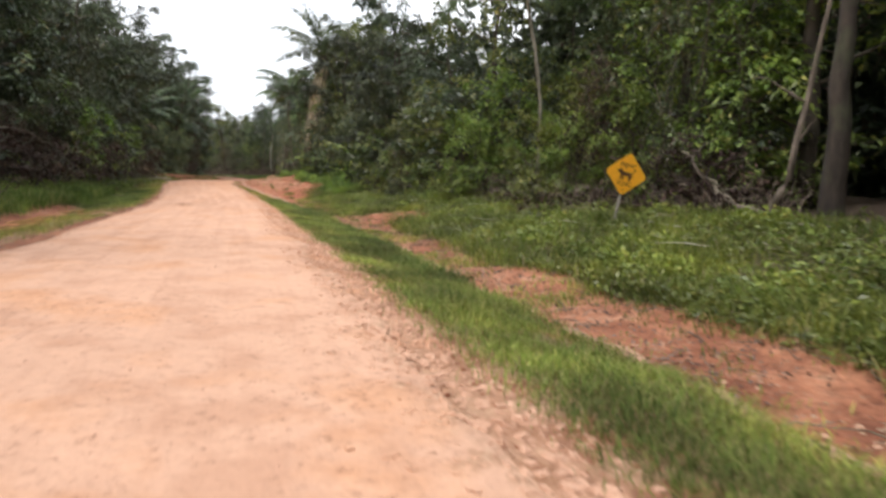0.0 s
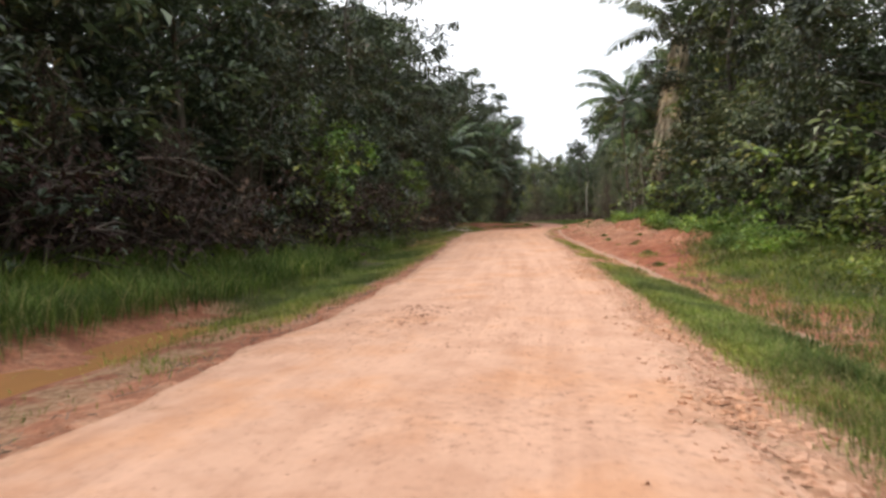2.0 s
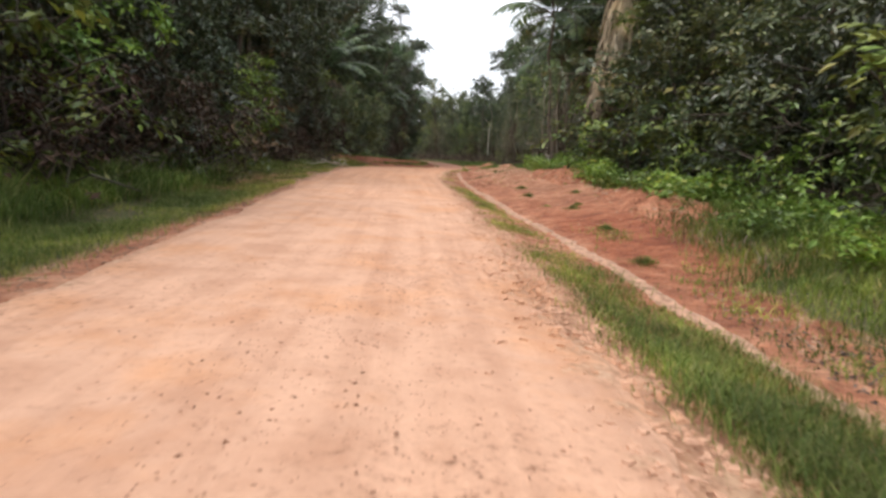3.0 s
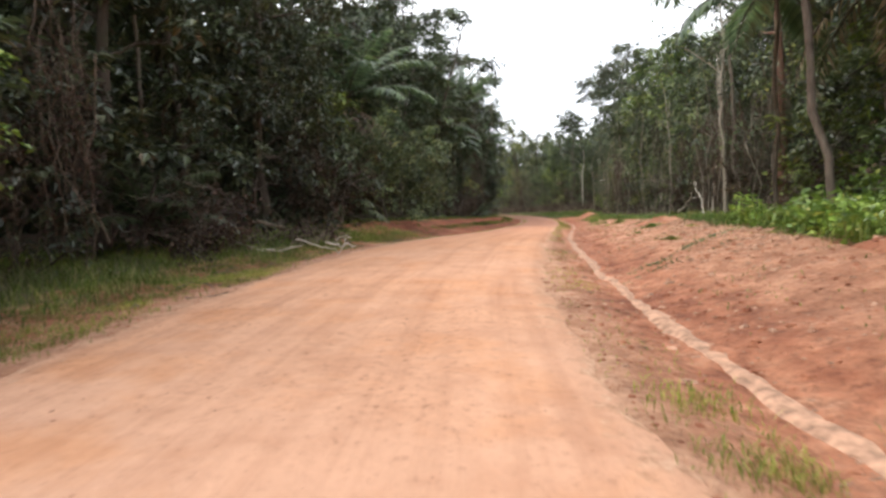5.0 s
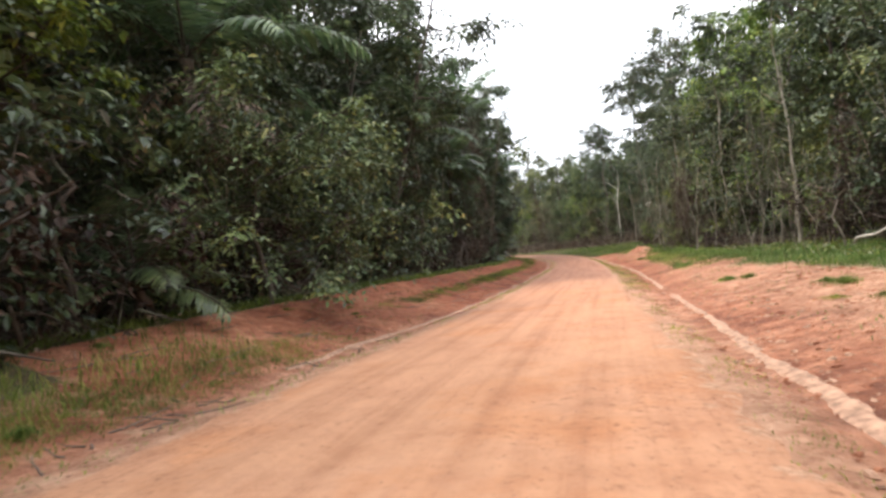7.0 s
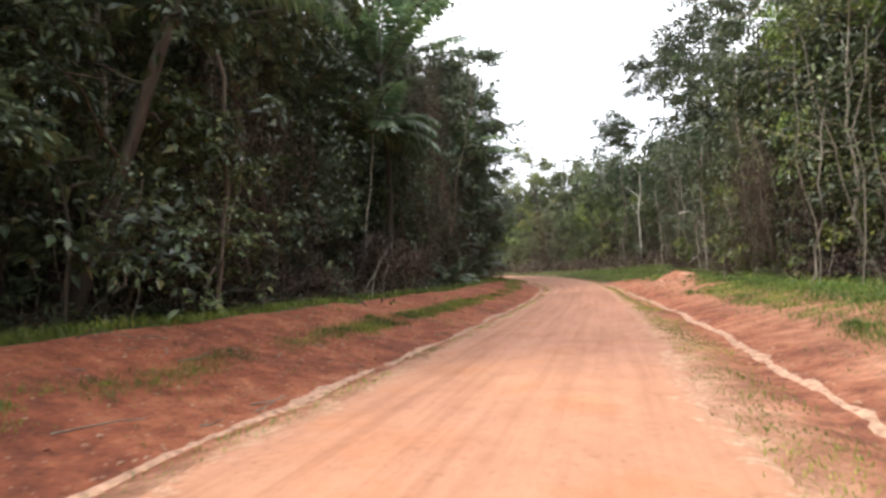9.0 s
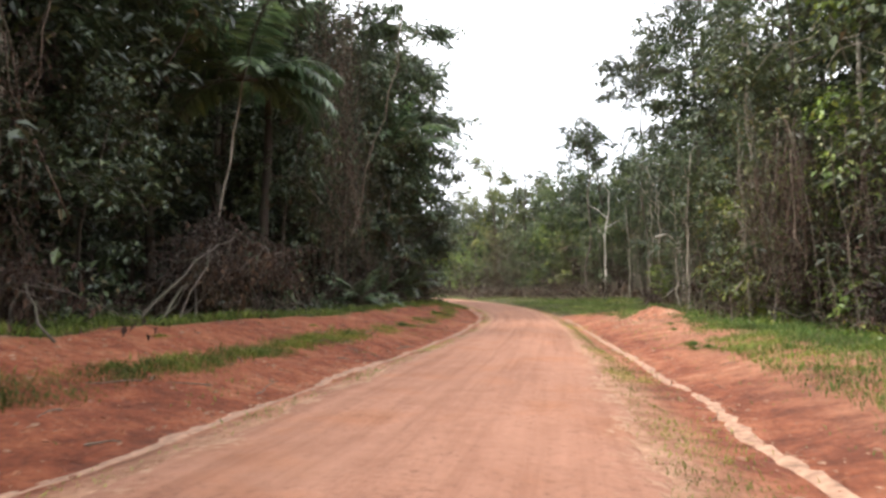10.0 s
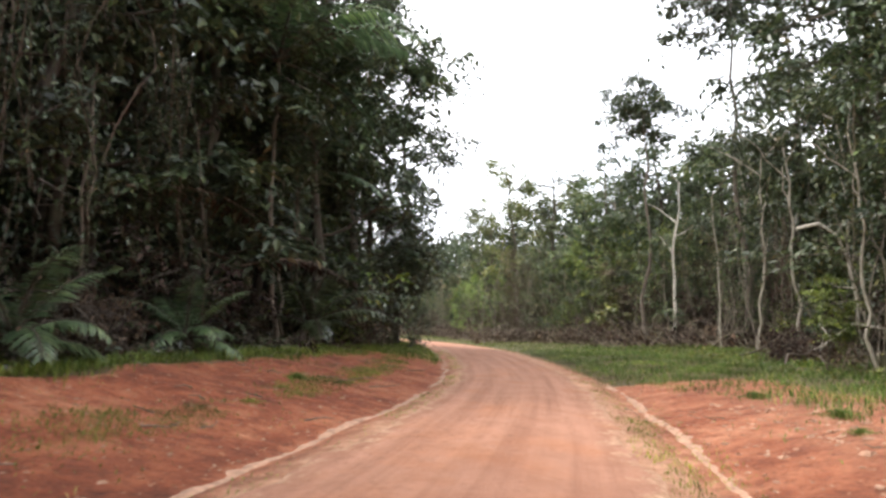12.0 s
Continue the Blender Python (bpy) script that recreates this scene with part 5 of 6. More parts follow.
# ---- woods behind the first rows ----
def far_woods(rng, near):
    """Crowns of the woods: near rows of leaf sprays, or the dense deep rows that close them off."""
    spots = []
    for side, table in ((-1, LEFT_LINE), (1, RIGHT_LINE)):
        for y in np.arange(-25, 156, 3.2):
            low = 0.8 if side > 0 and 44 < y < 76 else 1.2 if side > 0 and y < 44 else 1.0
            if side < 0:
                low = 1.42
            for back in ((7.0, 11.0) if near else (14.5, 19, 25, 32)):
                spots.append((line_x(table, y) + side * (back + rng.uniform(-1.5, 1.5)), y + rng.uniform(-1.5, 1.5), rng.uniform(13, 17) * low))
    for x, y in OUTER_BEND:
        for back in ((4, 8) if near else (12, 17, 23, 30)):
            for o in (-3.0, 0.0, 3.0):
                spots.append((x + back * 0.8 + o, y + back * 0.7 - o * 0.5, rng.uniform(15.5, 20)))
    for x, y in INNER_BEND:
        for back in ((2.5, 6) if near else (10, 15, 21)):
            spots.append((x - back * 0.3 + rng.uniform(-1, 1), y - back * 0.9, rng.uniform(13, 17)))
    if not near:
        for y in np.arange(-36, 236, 5.0):
            for back in (38, 44, 51, 58, 66, 75):
                for side in (-1, 1):
                    spots.append((side * (12 + back) + rng.uniform(-3, 3) - (0 if y < 150 or side > 0 else (y - 150) * 0.9), y + rng.uniform(-2, 2), rng.uniform(13, 18)))
        for y in np.arange(-40, -22, 6):
            for x in np.arange(-24, 26, 4.0):
                spots.append((x, y, rng.uniform(12, 17)))
    spots = np.array(spots)
    per = np.where(((spots[:, 0] < -14) & (spots[:, 1] > 5) & (spots[:, 1] < 158)) | ((spots[:, 0] > 14) & (spots[:, 1] > 0) & (spots[:, 1] < 155)), 430, 230) if near else np.where(np.abs(spots[:, 0]) > 46, 45, 105)
    idx = np.repeat(np.arange(len(spots)), per)
    u = rng.random(len(idx)) ** 1.15
    a, r = rng.uniform(0, 2 * np.pi, len(idx)), rng.random(len(idx)) ** 0.5 * (1.2 + 1.8 * np.sin(np.pi * np.clip(u, 0.1, 0.97)))
    at = np.stack([spots[idx, 0] + r * np.cos(a), spots[idx, 1] + r * np.sin(a), 0.4 + u * spots[idx, 2] * (1.0 if near else 0.95)], 1)
    size = rng.uniform(0.6, 1.2, len(idx)) * np.interp(u, [0, 0.5, 0.75, 1], [1.0, 0.9, 0.55, 0.36]) if near else rng.uniform(1.3, 2.6, len(idx)) * np.where(np.abs(spots[idx, 0]) > 46, 1.6, 1.0) * np.interp(u, [0, 0.6, 1], [1.0, 0.95, 0.5])
    q, g = leaf_quads(rng, at, size, rng.normal(size=at.shape), 0.7)
    return mesh_np("far_woods", q, g, LEAF)


tagged(new("far_woods", far_woods(np.random.default_rng(3), True)), "dense dark rainforest behind the roadside trees", "woods", kind="stuff")
tagged(new("far_woods", far_woods(np.random.default_rng(4), False)), "dark depths of the rainforest further back", "woods", kind="stuff")


# ---- grass ----
def blades(rng, x, y, z, tall, wide):
    """Leaning, tapering grass blades of one folded face each."""
    n = len(x)
    a = rng.uniform(0, 2 * np.pi, n)
    way = np.stack([np.cos(a), np.sin(a), np.zeros(n)], 1)
    side = np.stack([-np.sin(a), np.cos(a), np.zeros(n)], 1) * wide[:, None] * 0.5
    root = np.stack([x, y, z - 0.02], 1)
    lean = rng.uniform(0.15, 1.1, n)[:, None] * tall[:, None]
    rise = np.array([0, 0, 1.0]) * tall[:, None]
    mid = root + way * lean * 0.3 + rise * 0.55
    tip = root + way * lean + rise * rng.uniform(0.75, 1.0, n)[:, None]
    v = np.stack([root, mid + side, tip, mid - side], 1).reshape(-1, 3)
    return v, np.arange(n * 4).reshape(-1, 4)


def sow(name, count, right, ys, es, tall, wide, material, label, seed, patch=0.0):
    """Scatters blades between distances es beyond the road's edge along ys; patch: how patchy."""
    rng = np.random.default_rng(seed)
    sy = rng.uniform(ys[0], ys[1], count)
    e = es(sy, rng.random(count)) + rng.normal(size=count) * 0.12
    e = e + 0.7 * np.clip(e - 2.2, 0, 1) * lumps(sy, np.zeros(count) + (1 if right else 7), 0.45, 2.0)
    sy = sy + rng.normal(size=count) * 0.9
    w = np.interp(sy, YS, LW)
    d = (w + e) * (1 if right else -1)
    x = np.interp(sy, YS, LP[:, 0]) + d * np.interp(sy, YS, LN[:, 0])
    y = sy + d * np.interp(sy, YS, LN[:, 1])
    dens = lumps(x, y, 0.55, seed * 3.1) + 0.6 * lumps(x, y, 1.9, seed * 1.7)
    keep = (dens > patch - 0.35 + rng.normal(size=count) * 0.15) & (bare_patch(x, y) < rng.uniform(0.2, 1.1, count))
    x, y, dens = x[keep], y[keep], dens[keep]
    z = rough_height(x, y)[0]
    t = tall * (0.75 + 0.5 * np.clip(dens + 0.3, 0, 1)) * rng.uniform(0.55, 1.15, len(x))
    v, f = blades(rng, x, y, z, t, wide * rng.uniform(0.45, 1.1, len(x)))
    return tagged(new(name, mesh_np(name, v, f, material)), label, "grass", kind="stuff")


def weeds(count, right, ys, es, leaf, tall, material, label, seed, patch=-0.1):
    """Low broad-leaved weeds: tilted leaves over the ground, in clumps."""
    rng = np.random.default_rng(seed)
    sy = rng.uniform(*ys, count)
    d = (np.interp(sy, YS, LW) + es(sy, rng.random(count))) * (1 if right else -1)
    x = np.interp(sy, YS, LP[:, 0]) + d * np.interp(sy, YS, LN[:, 0])
    y = sy + d * np.interp(sy, YS, LN[:, 1])
    dens = lumps(x, y, 0.8, seed * 2.3) + 0.5 * lumps(x, y, 2.3, seed)
    keep = (dens > patch + rng.normal(size=count) * 0.15) & (bare_patch(x, y) < rng.uniform(0.2, 1.1, count))
    x, y, dens = x[keep], y[keep], dens[keep]
    z = rough_height(x, y)[0] + tall * np.clip(0.35 + dens, 0.1, 1.0) * rng.random(len(x)) ** 0.6
    ways = rng.normal(size=(len(x), 3)) * np.array([1, 1, 0.35])
    up = rng.normal(size=(len(x), 3)) * 0.35 + np.array([0, 0, 1.0])
    v, f = leaf_quads(rng, np.stack([x, y, z], 1), leaf * rng.uniform(0.5, 1.4, len(x)), ways, 0.5, up)
    return tagged(new("weeds", mesh_np("weeds", v, f, material)), label, "weeds", kind="stuff")


def band(lo, hi):
    return lambda sy, u: np.interp(sy, [r[0] for r in lo], [r[1] for r in lo]) * (1 - u) + np.interp(sy, [r[0] for r in hi], [r[1] for r in hi]) * u


# where the ditch ends and the left bank's tall grass begins
BANK_L = [(0, 2.8), (20, 3.1), (28, 3.3), (34, 3.0), (40, 2.6), (50, 1.9), (60, 1.5), (76, 1.8)]
sow("tall_grass", 16000, False, (48, 76), band(BANK_L, [(48, 6.0)]), 0.36, 0.022, GRASS, "low dark grass and weeds below the thicket", 37, 0.0)
sow("tall_grass", 38000, False, (20, 50), band(BANK_L, [(0, 7.5), (66, 6.0)]), 0.72, 0.026, GRASS, "tall dark green grass on the bank below the trees", 21, -0.4)
sow("verge_grass", 30000, False, (29, 47), band([(29, 0.9), (47, 0.6)], [(29, 2.6), (34, 3.2), (47, 2.2)]), 0.2, 0.011, GRASS, "green grass growing over the shallow ditch", 76, -0.2)
sow("verge_grass", 15000, False, (55, 68.5), band([(55, 1.0)], [(55, 3.4), (68, 3.2)]), 0.15, 0.011, GRASS, "low dark green grass on the verge", 81, -0.1)
sow("verge_grass", 7000, False, (70, 79), band([(70, 1.2)], [(70, 2.5)]), 0.13, 0.011, GRASS_FRESH, "soft patch of green grass on the red bank", 82, -0.1)
sow("verge_grass", 32000, False, (8, 60), band([(0, 0.55), (60, 0.2)], [(0, 2.4), (32, 3.0), (44, 2.2), (60, 1.2)]), 0.17, 0.014, GRASS_YELLOW, "short yellowish grass along the road's edge", 22, 0.12)
sow("dry_grass", 17000, True, (3, 42), band([(0, 3.6)], [(0, 9.0)]), 0.3, 0.013, LEAF_STRAW, "patches of dry straw-coloured grass on the bank", 42, 0.22)
sow("verge_grass", 13000, True, (33, 52), band([(0, 0.3)], [(34, 1.5), (50, 0.8)]), 0.13, 0.012, GRASS_YELLOW, "scattered grass tufts on the sandy verge", 39, 0.36)
sow("verge_grass", 54000, True, (1, 34), band([(0, 0.45)], [(0, 2.25), (20, 2.2), (34, 1.6)]), 0.14, 0.01, GRASS_YELLOW, "short yellowish grass strip between road and rain channel", 23, 0.0)
sow("verge_grass", 66000, True, (1, 35), band([(0, 0.7), (38, 0.45)], [(0, 2.15), (20, 2.1), (34, 1.6)]), 0.16, 0.0095, GRASS, "green grass strip between road and rain channel", 59, 0.0)
sow("verge_grass", 12000, True, (1, 33), band([(0, 1.2)], [(0, 2.2), (20, 2.1), (33, 1.7)]), 0.2, 0.012, GRASS, "dark green grass along the rain channel", 24, 0.25)
sow("tall_grass", 26000, True, (1, 22), band([(0, 3.6)], [(0, 5.6)]), 0.24, 0.016, GRASS_FRESH, "low green grass on the foot of the bank", 60, -0.25)
weeds(18000, True, (1, 22), band([(0, 3.6)], [(0, 5.6)]), 0.07, 0.22, LEAF_BRIGHT, "small creeping weeds on the foot of the bank", 61, -0.1)
sow("tall_grass", 46000, True, (2, 44), band([(0, 3.7), (30, 3.5), (40, 4.0), (44, 5.4)], [(0, 9.0), (44, 8.0)]), 0.38, 0.022, GRASS_FRESH, "thick green grass and weeds on the bank before the trees", 25, -0.05)
sow("tall_grass", 26000, True, (37, 64), band([(37, 4.5), (64, 4.5)], [(42, 7.5), (64, 9.0)]), 0.5, 0.026, GRASS_FRESH, "green grass on top of the bank", 26, -0.3)
sow("tall_grass", 68000, True, (62, 150), band([(62, 4.2), (100, 3.8), (118, 4.2), (126, 2.6), (132, 1.4), (150, 1.0)], [(62, 9.5), (100, 8.6), (150, 10)]), 0.26, 0.02, GRASS_DEEP, "green grass between the cut bank and the trees", 27, -0.1)
sow("tall_grass", 56000, False, (62, 150), band([(62, 3.2), (76, 4.6), (130, 4.5), (146, 2.0), (150, 1.4)], [(62, 6.2), (100, 7.2), (150, 7)]), 0.3, 0.022, GRASS_FRESH, "green grass strip between the cut bank and the trees", 28, -0.3)
sow("verge_grass", 5000, False, (66, 150), band([(66, 0.05)], [(66, 0.8), (90, 0.6), (100, 0.35), (150, 0.4)]), 0.09, 0.012, GRASS_YELLOW, "sparse low weeds along the road's edge", 29, 0.3)
sow("verge_grass", 14000, True, (50, 135), band([(50, 0.1)], [(50, 0.9), (70, .5), (135, 0.7)]), 0.06, 0.012, GRASS_YELLOW, "sparse low weeds along the road's edge", 30, 0.34)
sow("verge_grass", 4200, False, (98.5, 112.5), band([(95, 2.3)], [(113, 2.8)]), 0.2, 0.02, GRASS_FRESH, "dense line of green grass on the red bank", 38, -0.25)
sow("verge_grass", 26000, False, (84, 140), band([(84, 2.3), (140, 1.9)], [(84, 3.0), (140, 2.7)]), 0.13, 0.011, GRASS_FRESH, "line of green grass along the red bank", 31, 0.16)
sow("verge_grass", 15000, True, (93, 117), band([(93, 2.6), (105, 2.4), (110, 2.7), (117, 3.6)], [(93, 4.8), (126, 4.6)]), 0.17, 0.018, GRASS_FRESH, "uneven fresh green grass creeping down the red bank", 52, 0.0)
sow("verge_grass", 9000, True, (88, 128), band([(88, 0.15)], [(88, 0.95)]), 0.08, 0.014, GRASS_YELLOW, "patches of low weeds beside the rain channel", 53, 0.12)
sow("verge_grass", 40000, True, (132, 205), band([(132, 0.7)], [(132, 11.0), (160, 12.0)]), 0.22, 0.026, GRASS_DEEP, "green grass on the outside of the bend", 32, -0.3)
sow("verge_grass", 10000, False, (140, 190), band([(140, 0.8)], [(140, 3.5)]), 0.3, 0.03, GRASS_FRESH, "green grass on the inside of the bend", 33, -0.3)


def grass_tuft(seed, blades_n, radius, tall, material, label):
    rng = np.random.default_rng(seed)
    r, a = np.abs(rng.normal(size=blades_n)) * radius * 0.5, rng.uniform(0, 2 * np.pi, blades_n)
    v, f = blades(rng, r * np.cos(a), r * np.sin(a), np.zeros(blades_n), tall * rng.uniform(0.5, 1.1, blades_n) * np.clip(1.2 - r / radius, 0.3, 1), np.full(blades_n, 0.014))
    return tagged(new("grass_tuft", mesh_np("grass_tuft", v, f, material)), label, "grass tuft", "grass tufts", kind="stuff")


TUFTS = [grass_tuft(81, 360, 0.62, 0.26, GRASS_FRESH, "bushy tuft of green grass on the bare bank"), grass_tuft(82, 280, 0.6, 0.17, GRASS_YELLOW, "low tuft of yellowish grass on the bare bank")]
trng = random.Random(19)
TUFT_BANDS = [(True, 36, 62, 2.0, 4.6, 12), (True, 62, 95, 2.4, 4.4, 16), (True, 95, 130, 2.2, 4.4, 24), (False, 66, 84, 1.5, 4.0, 14), (False, 84, 135, 2.2, 4.0, 14)]
for right, y0, y1, e0, e1, count in TUFT_BANDS:
    for _ in range(count):
        sy = trng.uniform(y0, y1)
        d = (float(np.interp(sy, YS, LW)) + trng.uniform(e0, e1)) * (1 if right else -1)
        x = float(np.interp(sy, YS, LP[:, 0])) + d
        put(TUFTS[0 if trng.random() < 0.55 else 1], x, sy, trng.uniform(0, 360), trng.uniform(0.5, 1.15), 0.0)


def rill_growth(start, end, count, seed):
    """A line of creeping weeds rooted in a rill of the bank."""
    rng = np.random.default_rng(seed)
    u = rng.random(count)
    x = start[0] + (end[0] - start[0]) * u + 0.12 * lumps(u * 9, u * 0, 1.0, seed) + rng.normal(size=count) * 0.05
    y = start[1] + (end[1] - start[1]) * u + 0.12 * lumps(u * 9, u * 0 + 4, 1.0, seed) + rng.normal(size=count) * 0.05
    thick = lumps(x, y, 1.6, seed) > rng.normal(size=count) * 0.2 + 0.05
    x, y = x[thick], y[thick]
    z = rough_height(x, y)[0] + rng.random(len(x)) * 0.05
    up = rng.normal(size=(len(x), 3)) * 0.4 + np.array([0, 0, 1.0])
    v, f = leaf_quads(rng, np.stack([x, y, z], 1), rng.uniform(0.03, 0.07, len(x)), rng.normal(size=(len(x), 3)) * np.array([1, 1, 0.4]), 0.5, up)
    return tagged(new("weeds", mesh_np("weeds", v, f, LEAF_MID)), "thin line of creeping weeds in a rill of the bank", "weeds", kind="stuff")


rill_growth((0.46, 58.4), (3.9, 62.5), 1300, 74)
rill_growth((0.15, 57.5), (2.4, 59.7), 420, 75)
weeds(60000, True, (2, 48), band([(0, 3.6), (30, 3.8), (44, 5.8)], [(0, 9.5), (44, 8.5)]), 0.1, 0.4, LEAF_LIGHT, "broad-leaved green weeds covering the bank", 51, -0.2)
weeds(30000, True, (36, 66), band([(36, 4.1), (66, 4.3)], [(40, 7.2), (66, 8.2)]), 0.16, 0.85, LEAF_BRIGHT, "broad-leaved weeds at the forest edge", 52)
weeds(40000, True, (2, 46), band([(0, 4.0), (30, 4.4), (46, 6.0)], [(0, 9.0), (46, 8.5)]), 0.12, 0.55, LEAF_BRIGHT, "clumps of bright green weeds on the bank", 57, 0.02)
sow("tall_grass", 14000, True, (2, 40), band([(0, 3.4)], [(0, 8.5)]), 0.3, 0.02, GRASS_YELLOW, "yellowish grass among the weeds on the bank", 58, 0.1)
weeds(12000, True, (66, 150), band([(66, 5.4)], [(66, 9.5)]), 0.15, 0.4, LEAF_LIGHT, "broad-leaved weeds before the trees", 53, 0.05)
weeds(14000, False, (8, 150), band([(8, 5.0)], [(8, 7.5)]), 0.17, 0.6, LEAF, "dark broad-leaved weeds below the trees", 54, 0.0)


sow("verge_grass", 12000, True, (1, 40), band([(0, 2.5), (40, 2.1)], [(0, 3.8), (42, 3.0)]), 0.16, 0.018, GRASS_YELLOW, "sparse grass tufts in the red ditch", 34, 0.3)
sow("verge_grass", 7000, True, (27, 38), band([(0, 0.35)], [(0, 1.5)]), 0.17, 0.012, GRASS_FRESH, "lush green grass beside the rain channel", 55, 0.25)
sow("tall_grass", 16000, True, (25, 41), band([(25, 3.2), (36, 3.0), (41, 4.2)], [(25, 5.4), (41, 6.0)]), 0.25, 0.016, GRASS_FRESH, "low green grass beside the red ditch", 77, -0.25)
sow("verge_grass", 4000, True, (25, 34), band([(0, 2.0)], [(0, 3.5)]), 0.24, 0.014, GRASS_FRESH, "green grass growing in the ditch", 40, 0.08)
sow("verge_grass", 7000, True, (44, 135), band([(44, 1.6)], [(44, 4.4)]), 0.09, 0.016, GRASS_FRESH, "scattered grass tufts on the cut bank", 35, 0.42)
sow("verge_grass", 8000, False, (70, 140), band([(70, 1.2)], [(70, 4.4)]), 0.09, 0.016, GRASS, "scattered grass tufts on the red bank", 36, 0.48)


# ---- warning sign ----
def warning_sign(x, y, turn, lean):
    z = place_z(x, y)
    sign = tagged(new("warning_sign"), "yellow diamond warning sign with a black animal, leaning on a post", "road sign")
    side, thick = 0.70, 0.006
    bm = bmesh.new()
    bmesh.ops.create_cube(bm, size=1, matrix=Matrix.Diagonal((side, thick, side, 1)))
    vert = [e for e in bm.edges if abs(e.verts[0].co.x - e.verts[1].co.x) < 1e-4 and abs(e.verts[0].co.z - e.verts[1].co.z) < 1e-4]
    bmesh.ops.bevel(bm, geom=vert, offset=0.04, segments=4, affect='EDGES')
    me = bpy.data.meshes.new("plate")
    bm.to_mesh(me), bm.free()
    me.materials.append(SIGN_YELLOW)
    plate = child("plate", me, sign)
    centre = (0, -0.045, 1.46 - z)
    plate.matrix_basis = pose(*centre, 0, 45, 0)
    front = -thick / 2 - 0.004

    def bar(name, parts):
        b = bmesh.new()
        for cx, cz, w, h, r in parts:
            m = pose(cx, 0, cz, 0, r, 0) @ Matrix.Diagonal((w, 0.003, h, 1))
            bmesh.ops.create_cube(b, size=1, matrix=m)
        mm = bpy.data.meshes.new(name)
        b.to_mesh(mm), b.free()
        mm.materials.append(SIGN_BLACK)
        o = child(name, mm, plate)
        o.matrix_basis = pose(0, front, 0, 0, -45, 0)
        return o

    bar("animal_figure", [(0.0, 0.0, 0.25, 0.085, 4), (-0.13, 0.04, 0.09, 0.09, -25), (-0.175, 0.045, 0.07, 0.055, 10), (-0.14, 0.09, 0.025, 0.03, 20), (-0.11, -0.075, 0.035, 0.13, 10), (-0.06, -0.075, 0.03, 0.12, -8), (0.08, -0.075, 0.035, 0.13, -12), (0.12, -0.07, 0.03, 0.12, 14), (0.15, 0.06, 0.022, 0.12, 30), (0.185, 0.125, 0.02, 0.06, -20)])
    def lettering(name, words, height, cz):
        """Words as thin raised letters on the plate."""
        font = bpy.data.curves.new(name, 'FONT')
        font.body, font.size, font.extrude, font.align_x = words, height, 0.0015, 'CENTER'
        draft = new(name + "_draft", font)
        mm = bpy.data.meshes.new_from_object(draft)
        bpy.data.objects.remove(draft)
        mm.materials.clear()
        mm.materials.append(SIGN_BLACK)
        o = child(name, mm, plate)
        o.matrix_basis = pose(0, front, 0, 0, -45, 0) @ pose(0, 0, cz, 90, 0, 0)

    lettering("upper_word", "Jaguar", 0.15, 0.17)
    lettering("lower_word", "XING", 0.15, -0.27)
    bar("lower_dot", [(0.0, -0.36, 0.03, 0.03, 45)])
    t = Tubes().add([(0, 0, -0.3), (0.005, 0, 0.6), (0.0, 0, 1.75 - z)], [0.035, 0.033, 0.03], 8)
    child("post", t.mesh("post", POST_WOOD), sign)
    for dz in (-0.2, 0.2):
        b = Tubes().add([(0, -0.052, 1.46 - z + dz), (0, 0.045, 1.46 - z + dz)], [0.012, 0.012], 6)
        child("bolt", b.mesh("bolt", POST_WOOD), sign)
    sign.matrix_basis = pose(x, y, z, lean[0], lean[1], turn)
    return sign


warning_sign(7.98, 12.45, -12, (0, 12))


def chips(rng, x, y, z, size):
    """Small five-faced lumps lying at the given places."""
    count = len(x)
    base = np.array([[-1, -1, -.3], [1, -1, -.3], [1, 1, -.3], [-1, 1, -.3], [-.6, -.6, .55], [.6, -.6, .55], [.6, .6, .55], [-.6, .6, .55]]) * 0.5
    faces = np.array([[4, 5, 6, 7], [0, 1, 5, 4], [1, 2, 6, 5], [2, 3, 7, 6], [3, 0, 4, 7]])
    jit = base[None] * (1 + rng.normal(size=(count, 8, 3)) * 0.25)
    a = rng.uniform(0, 6.28, count)
    c, s = np.cos(a)[:, None], np.sin(a)[:, None]
    vx = (jit[..., 0] * c - jit[..., 1] * s * 0.7) * size[:, None] + x[:, None]
    vy = (jit[..., 0] * s + jit[..., 1] * c * 0.7) * size[:, None] + y[:, None]
    vz = jit[..., 2] * size[:, None] * 0.6 + z[:, None] + 0.004
    v = np.stack([vx, vy, vz], -1).reshape(-1, 3)
    f = (np.arange(count)[:, None, None] * 8 + faces[None]).reshape(-1, 4)
    return v, f


